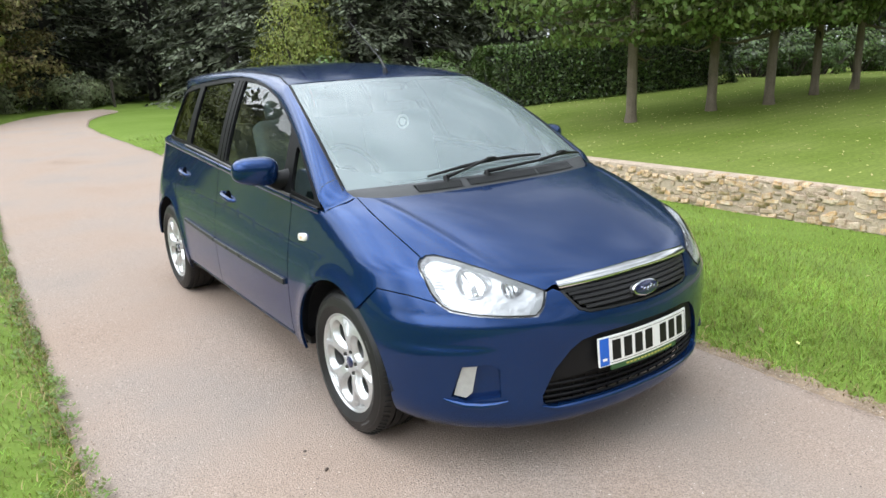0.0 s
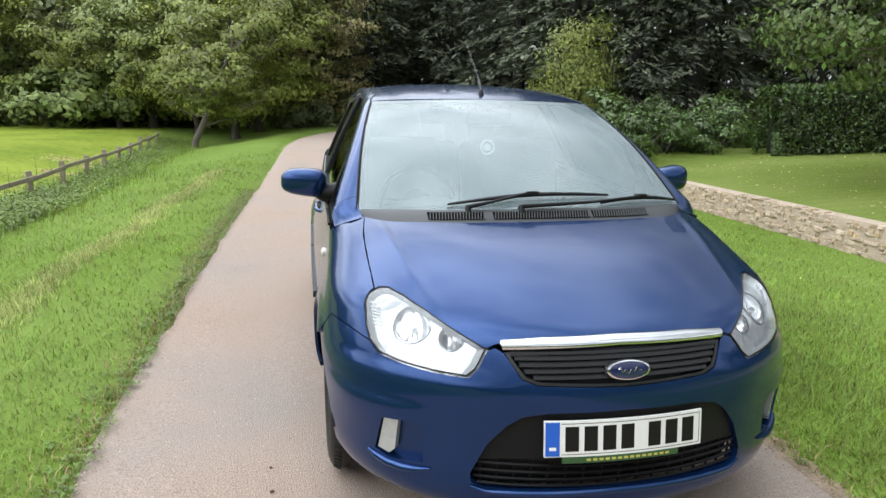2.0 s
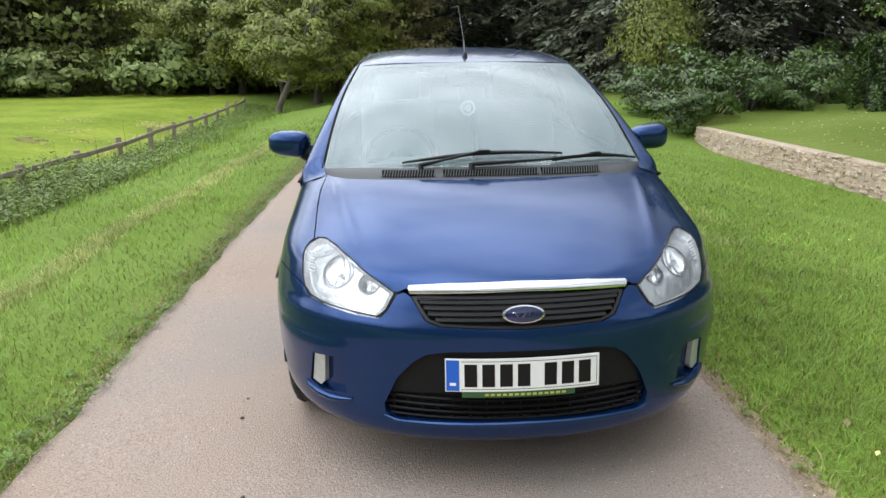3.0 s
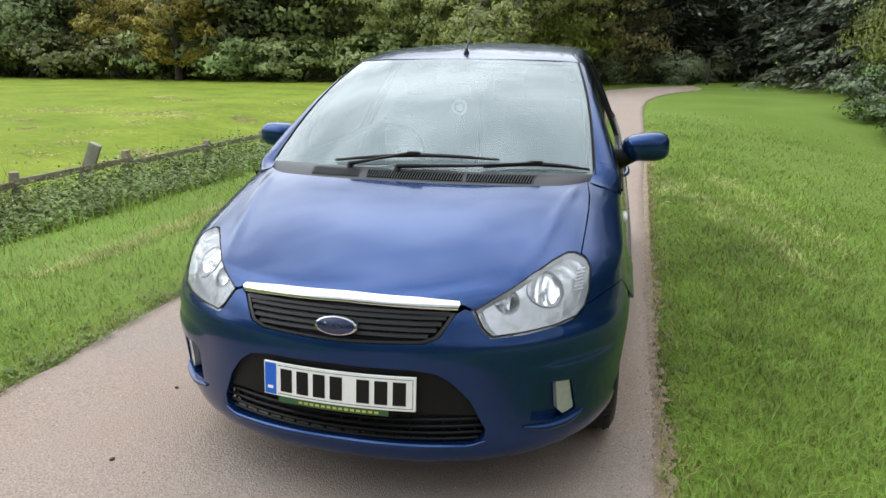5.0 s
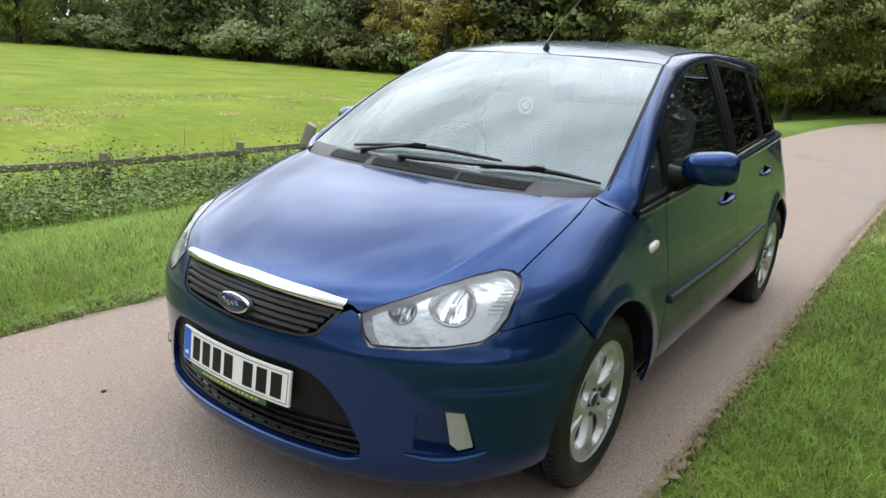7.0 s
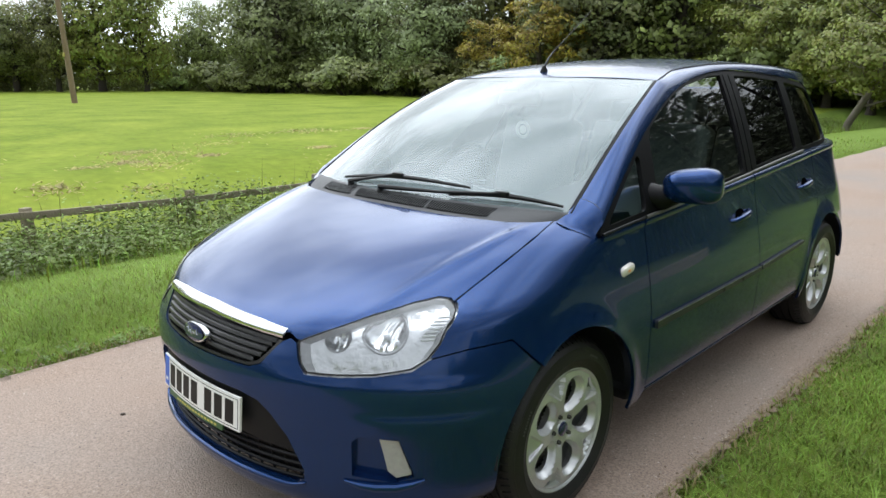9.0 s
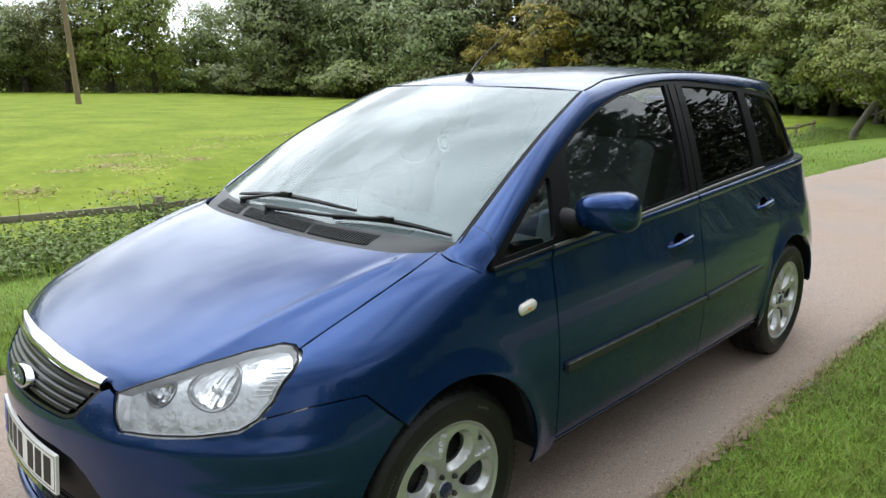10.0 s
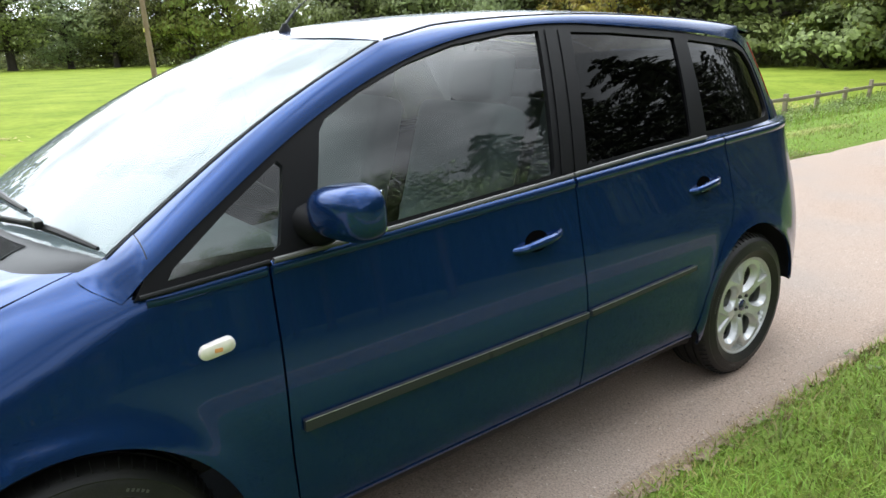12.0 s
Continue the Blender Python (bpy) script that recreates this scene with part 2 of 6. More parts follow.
WEED_STALK = leaf_material("brown_stalks", (0.13, 0.11, 0.05), 0.03, 0.4, 0.15, 0.7)
DEAD_GRASS = leaf_material("dead_grass", (0.40, 0.335, 0.14), 0.02, 0.3, 0.3, 0.7)
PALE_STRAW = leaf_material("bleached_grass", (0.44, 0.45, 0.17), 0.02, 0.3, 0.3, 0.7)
PALE_WOOD = material("bleached_wood", (0.36, 0.33, 0.28), rough=0.9, vary=0.25, scale=8.0, fine=70.0, bump=0.5, bump_scale=60.0)
DEAD_WOOD = material("grey_dead_wood", (0.15, 0.13, 0.105), rough=0.9, vary=0.25, bump=0.4, bump_scale=40.0)
WEED_LEAF = leaf_material("broad_weed_leaves", (0.13, 0.19, 0.04), 0.025, 0.4, 0.3, 0.45)


def mowing_bands(m, turn, width):
    """Faint light and dark bands that a mower leaves."""
    nt = m.node_tree
    b = nt.nodes["Principled BSDF"]
    source = b.inputs["Base Color"].links[0].from_socket
    co, mp = node(nt, "ShaderNodeTexCoord"), node(nt, "ShaderNodeMapping")
    mp.inputs["Rotation"].default_value = (0, 0, radians(turn))
    wave = node(nt, "ShaderNodeTexWave", Scale=0.314 / width, Distortion=1.2, Detail=2.0)
    r, hsv = node(nt, "ShaderNodeMapRange", To_Min=0.96, To_Max=1.04), node(nt, "ShaderNodeHueSaturation")
    nt.links.new(co.outputs["Object"], mp.inputs["Vector"])
    nt.links.new(mp.outputs["Vector"], wave.inputs["Vector"])
    nt.links.new(wave.outputs["Fac"], r.inputs["Value"])
    nt.links.new(r.outputs["Result"], hsv.inputs["Value"])
    nt.links.new(source, hsv.inputs["Color"])
    nt.links.new(hsv.outputs["Color"], b.inputs["Base Color"])


mowing_bands(LAWN, 104, 0.38)
BOWL = material("bright_reflector", (0.86, 0.87, 0.88), rough=0.12, metal=0.85, vary=0.03)
RIM_GREY = material("grey_bowl_rim", (0.16, 0.16, 0.17), rough=0.35, vary=0.05)
SEAL = material("dull_grey_seal", (0.085, 0.083, 0.080), rough=0.42, vary=0.1, spec=0.5)
STRIP = material("dark_rubbing_strip", (0.021, 0.024, 0.027), rough=0.42, vary=0.08, spec=0.4)
MARK = material("worn_tyre_lettering", (0.07, 0.07, 0.068), rough=0.7, vary=0.4, fine=90.0)
DIRT = material("brown_soil", (0.25, 0.185, 0.13), rough=0.95, vary=0.45, scale=9.0, fine=90.0, bump=0.8, bump_scale=120.0, island=0.35)
DARK_STONE = material("dark_stone", (0.07, 0.05, 0.04), rough=0.8, vary=0.3, scale=60.0)

# ---- car body surfaces ----
def spline(xs, ys):
    """A natural cubic spline through a few stations."""
    xs, ys = np.array(xs, float), np.array(ys, float)
    n, h = len(xs), np.diff(xs)
    a, r = np.eye(n), np.zeros(n)
    for i in range(1, n - 1):
        a[i, i - 1:i + 2] = h[i - 1], 2 * (h[i - 1] + h[i]), h[i]
        r[i] = 6 * ((ys[i + 1] - ys[i]) / h[i] - (ys[i] - ys[i - 1]) / h[i - 1])
    m = np.linalg.solve(a, r)

    def f(x):
        x = np.asarray(x, float)
        i = np.clip(np.searchsorted(xs, x) - 1, 0, n - 2)
        q = np.clip(x, xs[0] - 0.3 * h[0], xs[-1] + 0.3 * h[-1])
        p, d = q - xs[i], xs[i + 1] - q
        return (m[i] * d ** 3 + m[i + 1] * p ** 3) / (6 * h[i]) + (ys[i] / h[i] - m[i] * h[i] / 6) * d + (ys[i + 1] / h[i] - m[i + 1] * h[i] / 6) * p
    return f


# Rings run round the nose and back along the flank, from the bumper's lower edge (0) up to the scuttle and window line (10).
RING = [0, 1, 2, 3, 4, 5, 6, 7, 8, 9, 10]
nose_y = spline(RING, [-0.80, -0.862, -0.878, -0.884, -0.884, -0.860, -0.800, -0.690, -0.47, -0.21, 0.03])
nose_z = spline(RING, [0.185, 0.235, 0.33, 0.46, 0.58, 0.665, 0.745, 0.805, 0.890, 0.968, 1.022])
flank_w = spline(RING, [0.79, 0.860, 0.894, 0.903, 0.904, 0.897, 0.881, 0.868, 0.857, 0.847, 0.838])
flank_z = spline(RING, [0.185, 0.24, 0.335, 0.46, 0.57, 0.66, 0.755, 0.815, 0.865, 0.915, 0.963])
bend_l = spline(RING, [0.62, 0.68, 0.70, 0.70, 0.70, 0.70, 0.70, 0.66, 0.60, 0.55, 0.55])
bend_n = spline(RING, [2.3, 2.15, 2.1, 2.05, 2.05, 2.1, 2.2, 2.45, 2.8, 3.3, 3.9])


def rear_taper(y, k=0.03, end=3.47, span=0.9):
    """How far the sides draw in towards the tail."""
    y = np.asarray(y, float)
    q = np.clip((y - (end - span)) / span, 0, 1)
    return (1 - k * np.clip((y - 0.9) / 2, 0, None) ** 1.6) * (1 - q ** 2.5) ** 0.4


def ramp(v):
    k = np.clip((np.asarray(v, float) - 6.5) / 3, 0, 1)
    return k * k * (3 - 2 * k)


def belt_z(y):
    d = np.maximum(np.asarray(y, float) - 0.25, 0)
    return 0.963 + 0.056 * d - 0.0055 * d ** 2


def body(p, v):
    """A point of the lower body: p from 0 at the nose to 1 at the flank, on by metres along the flank."""
    p, v = np.broadcast_arrays(np.asarray(p, float), np.asarray(v, float))
    v = np.clip(v, -0.2, 10.3)
    f = np.clip(p, -1, 1) * math.pi / 2
    n, L, yf, W = bend_n(v), bend_l(v), nose_y(v), flank_w(v)
    c, s = np.clip(np.cos(f), 1e-9, 1), np.abs(np.sin(f))
    x = W * s ** (2 / n)
    y = yf + L * (1 - c ** (2 / n)) + np.maximum(np.abs(p) - 1, 0)
    up = (belt_z(y) - 0.963) * (np.clip(v, 0, 10) / 10) ** 3
    z = flank_z(v) + (nose_z(v) - flank_z(v)) * c ** (2 - 1.3 * ramp(v)) + up
    # the bumper steps out below the lamps
    def ledge(deep, high, tall, low, run, p0, wide):
        k, j, w0, w1 = (np.clip(q, 0, 1) for q in ((high - v) / tall, (low - v) / run, (np.abs(p) - p0) / wide, (np.abs(p) - 0.68) / 0.22))
        return deep * k * k * (3 - 2 * k) * (1 - j * j * (3 - 2 * j)) * w0 * w0 * (3 - 2 * w0) * (1 - w1 * w1 * (3 - 2 * w1))
    step = ledge(0.007, 5.05, 0.5, 4.45, 1.9, 0.20, 0.15) + ledge(0.011, 3.90, 0.42, 3.45, 1.3, 0.40, 0.16)
    x, y = x + step * s, y - step * c
    # soft ridges run up the bonnet from the lamps to the pillars
    z = z + 0.006 * np.exp(-((np.abs(p) - 0.365 - 0.026 * (v - 6.6)) / 0.032) ** 2) * ramp(v + 0.6) * np.clip((9.9 - v) / 0.6, 0, 1)
    x = x * rear_taper(y, 0.02 + 0.075 * (np.clip(v, 0, 10) / 10) ** 2, 3.47, 0.62)
    return np.stack([np.sign(p + 1e-12) * x, y, z], -1)


def flank(y, z):
    """Half width of the flank at y, z (y behind the nose bend), with the flared wheel arches."""
    y, z = np.broadcast_arrays(np.asarray(y, float), np.asarray(z, float))
    lo, hi = np.full(y.shape, -0.2), np.full(y.shape, 10.3)
    for _ in range(36):
        v = (lo + hi) / 2
        p = flank_p(y, v)
        low = body(p, v)[..., 2] < z
        lo, hi = np.where(low, v, lo), np.where(low, hi, v)
    x = body(flank_p(y, lo), lo)[..., 0]
    for yc in (0.0, 2.64):
        r = np.hypot(y - yc, z - 0.315)
        x = x + 0.015 * np.exp(-((r - 0.365) / 0.05) ** 2)
    return x


def flank_p(y, v):
    """The ring place at which ring v passes y."""
    L, yf, n = bend_l(v), nose_y(v), bend_n(v)
    t = (y - yf) / L
    c = np.clip(1 - t, 0, 1) ** (n / 2)
    return np.where(t >= 1, 1 + (t - 1) * L, np.arccos(np.clip(c, 0, 1)) * 2 / math.pi)


def cabin(y, z):
    """Half width of the cabin side, leaning in above the window line."""
    h = np.asarray(z, float) - 0.978 - 0.018 * np.maximum(np.asarray(y, float) - 0.25, 0)
    w = (0.838 - 0.37 * h - 0.24 * np.maximum(h, 0) ** 2)
    return w * rear_taper(y, 0.075, 3.52 - 0.28 * np.maximum(h, 0))


roof_mid = spline([0.6, 0.87, 1.0, 1.3, 1.7, 2.2, 2.7, 3.1, 3.4], [1.385, 1.482, 1.512, 1.551, 1.574, 1.574, 1.551, 1.508, 1.452])


def roof(x, y):
    x = np.abs(np.asarray(x, float))
    return roof_mid(y) - 0.075 * x ** 2 - 0.14 * x ** 4


def screen(u, w):
    """The windscreen: u from -1 to 1 across, w from 0 at the scuttle to 1 at the roof."""
    u, w = np.broadcast_arrays(np.asarray(u, float), np.asarray(w, float))
    half = 0.735 + (0.592 - 0.735) * w + 0.012 * np.sin(math.pi * w)
    x = half * u
    y = (0.0 + 0.17 * np.abs(u) ** 2.2) * (1 - w) + (0.865 + 0.115 * np.abs(u) ** 2.2) * w
    z = (1.042 - 0.014 * u ** 2) * (1 - w) + (1.481 - 0.016 * u ** 2) * w + 0.035 * np.sin(math.pi * w)
    return np.stack([x, y, z], -1)

# ---- mesh helpers ----
def mesh_object(name, verts, faces, mat, parent=None, label="", normals=None, smooth=True):
    me = bpy.data.meshes.new(name)
    me.from_pydata([tuple(map(float, v)) for v in verts], [], [tuple(map(int, f)) for f in faces])
    me.update()
    me.materials.append(mat)
    if smooth:
        me.shade_smooth()
    if normals is not None:
        me.normals_split_custom_set_from_vertices([tuple(map(float, n)) for n in normals])
    ob = new(name, me)
    ob.parent = parent
    return tagged(ob, label)


def part(name, bm, mat, parent=None, label="", smooth=True, angle=35):
    """Links a bmesh as one mesh object under a thing or a part."""
    me = bpy.data.meshes.new(name)
    bmesh.ops.recalc_face_normals(bm, faces=bm.faces)
    bm.to_mesh(me)
    bm.free()
    me.materials.append(mat)
    if smooth:
        me.shade_smooth()
        me.set_sharp_from_angle(angle=radians(angle))
    ob = new(name, me)
    ob.parent = parent
    return tagged(ob, label)


def empty(name, label, category, group="", kind="", at=(0, 0, 0)):
    ob = new(name)
    ob.location = at
    return tagged(ob, label, category, group, kind)


def box(bm, size, m=Matrix(), bevel=0.0, seg=2):
    made = bmesh.ops.create_cube(bm, size=1.0, matrix=m @ Matrix.Diagonal((*size, 1)))["verts"]
    if bevel:
        edges = list({e for v in made for e in v.link_edges})
        bmesh.ops.bevel(bm, geom=edges, offset=bevel, segments=seg, affect="EDGES", profile=0.6)
    return bm


def tube(bm, path, radii, sides=8, caps=True):
    """A swept tube along a path of points, with a radius at each."""
    path, rings = [Vector(p) for p in path], []
    for i, p in enumerate(path):
        d = (path[min(i + 1, len(path) - 1)] - path[max(i - 1, 0)]).normalized()
        a = d.orthogonal().normalized() if not rings else (last - last.project(d)).normalized()
        last, b = a, d.cross(a)
        r = float(radii[i] if hasattr(radii, "__len__") else radii)
        rings.append([bm.verts.new(p + r * (a * math.cos(2 * math.pi * k / sides) + b * math.sin(2 * math.pi * k / sides))) for k in range(sides)])
    for u, w in zip(rings, rings[1:]):
        for k in range(sides):
            bm.faces.new((u[k], u[(k + 1) % sides], w[(k + 1) % sides], w[k]))
    if caps:
        bm.faces.new(rings[0][::-1])
        bm.faces.new(rings[-1])
    return bm


def lathe(bm, profile, m=Matrix(), sides=48, close=False):
    """Turns a profile of (radius, along x) about the x axis."""
    rings = []
    for r, x in profile:
        rings.append([bm.verts.new(m @ Vector((x, r * math.cos(2 * math.pi * k / sides), r * math.sin(2 * math.pi * k / sides)))) for k in range(sides)])
    pairs = list(zip(rings, rings[1:])) + ([(rings[-1], rings[0])] if close else [])
    for u, w in pairs:
        for k in range(sides):
            bm.faces.new((u[k], u[(k + 1) % sides], w[(k + 1) % sides], w[k]))
    if not close:
        for ring in (rings[0], rings[-1]):
            if ring[0].co.x == ring[0].co.x and profile[0 if ring is rings[0] else -1][0] < 0.03:
                bm.faces.new(ring)
    return bm


def inside(pts, poly):
    """Which of the points lie in the polygon."""
    x, y = pts[:, 0], pts[:, 1]
    hit = np.zeros(len(pts), bool)
    for (x0, y0), (x1, y1) in zip(poly, np.roll(poly, -1, axis=0)):
        if y0 != y1:
            hit ^= ((y0 > y) != (y1 > y)) & (x < (x1 - x0) * (y - y0) / (y1 - y0) + x0)
    return hit


def smooth_loop(pts, step):
    """Points added along a loop, so that no step is longer than the given one."""
    pts, out = np.array(pts, float), []
    for a, b in zip(pts, np.roll(pts, -1, axis=0)):
        n = max(1, int(math.ceil(np.hypot(*(b - a)) / step)))
        out += [a + (b - a) * k / n for k in range(n)]
    return np.array(out)


def sheet(name, surface, outline, mat, parent, step=0.03, scale=(1.0, 1.0), holes=(), edge=0.012, off=0.0, side=1, label="", out_from=(0, 1.3, 0.6)):
    """A body panel: the part of a surface(u, v) within an outline, with turned-in edges. side -1 mirrors it to the other flank."""
    from mathutils.geometry import delaunay_2d_cdt
    sc = np.array(scale)
    loops = [smooth_loop(np.array(l, float) * sc, step * 0.7) for l in (outline, *holes)]
    lo, hi = loops[0].min(0), loops[0].max(0)
    gx, gy = np.meshgrid(np.arange(lo[0] + step / 2, hi[0], step), np.arange(lo[1] + step / 2, hi[1], step), indexing="ij")
    grid = np.stack([gx.ravel(), gy.ravel()], -1)
    keep = inside(grid, loops[0])
    for h in loops[1:]:
        keep &= ~inside(grid, h)
    rim = np.concatenate(loops)
    grid = grid[keep]
    if len(grid):
        near = np.array([np.min(np.sum((rim - g) ** 2, 1)) for g in grid])
        grid = grid[near > (0.45 * step) ** 2]
    pts = np.concatenate([rim, grid])
    edges, at = [], 0
    for l in loops:
        edges += [(at + k, at + (k + 1) % len(l)) for k in range(len(l))]
        at += len(l)
    co, _, faces, _, _, _ = delaunay_2d_cdt([Vector(p) for p in pts], edges, [], 0, 1e-7)
    co = np.array([tuple(c) for c in co])
    tri = np.array([f for f in faces if len(f) == 3])
    mid = co[tri].mean(1)
    keep = inside(mid, loops[0])
    for h in loops[1:]:
        keep &= ~inside(mid, h)
    tri = tri[keep]
    uv = co / sc
    P, e = surface(uv[:, 0], uv[:, 1]), 1e-3
    du = surface(uv[:, 0] + e / sc[0], uv[:, 1]) - surface(uv[:, 0] - e / sc[0], uv[:, 1])
    dv = surface(uv[:, 0], uv[:, 1] + e / sc[1]) - surface(uv[:, 0], uv[:, 1] - e / sc[1])
    N = np.cross(du, dv)
    N /= np.linalg.norm(N, axis=1, keepdims=True) + 1e-12
    N *= np.where(((P - np.array(out_from)) * N).sum(1, keepdims=True) < 0, -1, 1)
    P = P + off * N
    flip = (np.cross(P[tri[:, 1]] - P[tri[:, 0]], P[tri[:, 2]] - P[tri[:, 0]]) * N[tri[:, 0]]).sum(1) < 0
    tri[flip] = tri[flip][:, ::-1]
    faces, V, NN = [tuple(f) for f in tri], [P], [N]
    if edge:
        count = {}
        for f in faces:
            for a, b in zip(f, f[1:] + f[:1]):
                count[(a, b)] = count.get((a, b), 0) + 1
        border = [(a, b) for a, b in count if (b, a) not in count]
        used = sorted({a for ab in border for a in ab})
        top, low = {a: len(P) + k for k, a in enumerate(used)}, {a: len(P) + len(used) + k for k, a in enumerate(used)}
        outward = np.zeros((len(used), 3))
        for a, b in border:
            d = np.cross(P[b] - P[a], N[a])
            for q in (a, b):
                outward[top[q] - len(P)] += d / (np.linalg.norm(d) + 1e-9)
        outward /= np.linalg.norm(outward, axis=1, keepdims=True) + 1e-9
        V += [P[used], P[used] - edge * N[used]]
        NN += [outward, outward]
        faces += [(top[b], top[a], low[a], low[b]) for a, b in border]
    V, NN = np.concatenate(V), np.concatenate(NN)
    NN = NN / (np.linalg.norm(NN, axis=1, keepdims=True) + 1e-9)
    if side < 0:
        V, NN, faces = V * (-1, 1, 1), NN * (-1, 1, 1), [f[::-1] for f in faces]
    return mesh_object(name, V, faces, mat, parent, label, NN)


def grid_sheet(name, fn, nu, nv, mat, parent, label="", flip=False):
    """A regular sheet fn(u, v), u and v from 0 to 1."""
    u, v = np.meshgrid(np.linspace(0, 1, nu), np.linspace(0, 1, nv), indexing="ij")
    P = fn(u.ravel(), v.ravel())
    q = np.arange(nu * nv).reshape(nu, nv)
    f = np.stack([q[:-1, :-1], q[1:, :-1], q[1:, 1:], q[:-1, 1:]], -1).reshape(-1, 4)
    return mesh_object(name, P, f[:, ::-1] if flip else f, mat, parent, label)

# ---- the parked car ----
car = empty("car", "dark blue metallic people carrier parked on the tarmac lane", "car")
ARCH_Z, ARCH_R = 0.33, 0.362
PV, YZ = (1.2, 0.1), (1.0, 1.0)


def flank_sheet(y, z):
    return np.stack([flank(y, z), y + 0 * z, z + 0 * y], -1)


def cabin_sheet(y, z):
    return np.stack([cabin(y, z), y + 0 * z, z + 0 * y], -1)


def ring_at(y, z):
    """The ring place and ring number of a flank point."""
    lo, hi = -0.2, 10.3
    for _ in range(36):
        v = (lo + hi) / 2
        lo, hi = (v, hi) if body(flank_p(y, v), v)[2] < z else (lo, v)
    return float(flank_p(y, lo)), lo


def arch(yc, a0, a1, n=18, r=ARCH_R):
    """Points round a wheel arch between two angles in degrees (0 behind, 90 above)."""
    return [(yc + r * math.cos(radians(a0 + (a1 - a0) * k / n)), ARCH_Z + r * math.sin(radians(a0 + (a1 - a0) * k / n))) for k in range(n + 1)]


def both_ways(half):
    """A symmetric outline from the half with p above 0, given from the middle out and back to the middle."""
    return [*half, *[(-p, v) for p, v in reversed(half) if abs(p) > 1e-6]]


# bonnet
GAP = [(0.580, 7.50), (0.578, 7.9), (0.576, 8.3), (0.566, 8.9), (0.546, 9.4), (0.526, 9.7), (0.512, 9.93)]
BONNET = [(0, 6.34), (0.15, 6.24), (0.263, 6.0), (0.283, 5.87), (0.298, 5.855), (0.36, 6.52), (0.408, 7.06), (0.463, 7.44), (0.512, 7.62), (0.555, 7.59), *[(p - 0.0035, v) for p, v in GAP],
          (0.45, 9.80), (0.36, 9.70), (0.25, 9.66), (0.10, 9.60), (0, 9.59)]
sheet("bonnet", body, both_ways(BONNET), PAINT, car, 0.022, PV)
# front bumper, with the intake and the fog lamp pockets open
rim = [ring_at(y, z) for y, z in arch(0, 124, 197, 14)]
JOINT = [(0.630, 5.46), (0.68, 5.57), (0.725, 5.65), (0.79, 5.69), (0.85, 5.70)]
BUMPER = [(0, 4.60), (0.19, 4.70), (0.222, 4.90), (0.240, 5.38), (0.252, 5.70), (0.268, 5.85), (0.289, 5.74), (0.318, 5.16), (0.342, 4.86), (0.425, 4.90), (0.51, 5.00), (0.595, 5.16),
          *JOINT, *rim, (0.84, 0.05), (0.5, 0.0), (0, 0.0)]
INTAKE = both_ways([(0, 3.84), (0.17, 3.80), (0.225, 3.68), (0.26, 3.42), (0.302, 2.90), (0.337, 2.10), (0.335, 1.84), (0.308, 1.60), (0.15, 1.66), (0, 1.72)])
POCKET = [(0.462, 3.02), (0.485, 3.22), (0.575, 3.14), (0.612, 2.16), (0.56, 2.02), (0.458, 2.16)]
bumper = sheet("front_bumper", body, both_ways(BUMPER), PAINT, car, 0.02, PV, holes=[INTAKE, POCKET, [(-p, v) for p, v in POCKET]], edge=0.03)
for s in (1, -1):
    sheet("fog_lamp_pocket", body, [(0.44, 3.4), (0.60, 3.3), (0.63, 2.0), (0.56, 1.9), (0.44, 2.0)], PAINT, bumper, 0.02, PV, off=-0.028, side=s)
    sheet("fog_lamp", body, [(0.527, 3.2), (0.572, 3.12), (0.604, 2.2), (0.566, 2.12), (0.545, 2.3)], FOG, bumper, 0.012, PV, off=-0.006, side=s, edge=0.02, label="clear fog lamp in the bumper corner")
    fin = bmesh.new()
    path = [body(p, v)[:] + np.array([0, -0.004, 0]) for p, v in ((0.44, 2.02), (0.48, 1.92), (0.52, 1.87), (0.57, 1.88), (0.61, 1.96), (0.64, 2.06))]
    tube(fin, [(s * x, y, z) for x, y, z in path], [0.004, 0.011, 0.014, 0.014, 0.011, 0.004], 10)
    part("bumper_fin", fin, PAINT, bumper)
lip = bmesh.new()
ps = np.linspace(-0.34, 0.34, 41)
tube(lip, [body(p, 1.54 + 0.12 * (1 - abs(p) / 0.34) ** 0.7 + 0.9 * max(0, abs(p) - 0.30) * 5) + np.array([0, -0.003, 0]) for p in ps], [0.003 + 0.008 * (1 - (p / 0.341) ** 8) for p in ps], 10)
part("bumper_lip", lip, PAINT, bumper)
# intake: a plate panel above, a mesh below
sheet("intake_backing", body, both_ways([(0, 3.95), (0.25, 3.8), (0.36, 2.2), (0.34, 1.5), (0, 1.6)]), BLACK, car, 0.03, PV, off=-0.06)
sheet("plate_panel", body, both_ways([(0, 3.86), (0.225, 3.72), (0.262, 3.42), (0.302, 2.92), (0.326, 2.44), (0.15, 2.60), (0, 2.66)]), PLASTIC, car, 0.025, PV, off=-0.016, edge=0.02)
lower_grille = empty("lower_grille", "", "")
lower_grille.parent = car
for v in (1.75, 1.95, 2.15, 2.35, 2.53):
    half = 0.33 - 0.012 * abs(v - 2.1) * 3
    bm = bmesh.new()
    tube(bm, [body(p, v) + np.array([0, 0.022, 0]) for p in np.linspace(-half, half, 25)], 0.0055, 6)
    part("grille_bar", bm, TRIM, lower_grille)
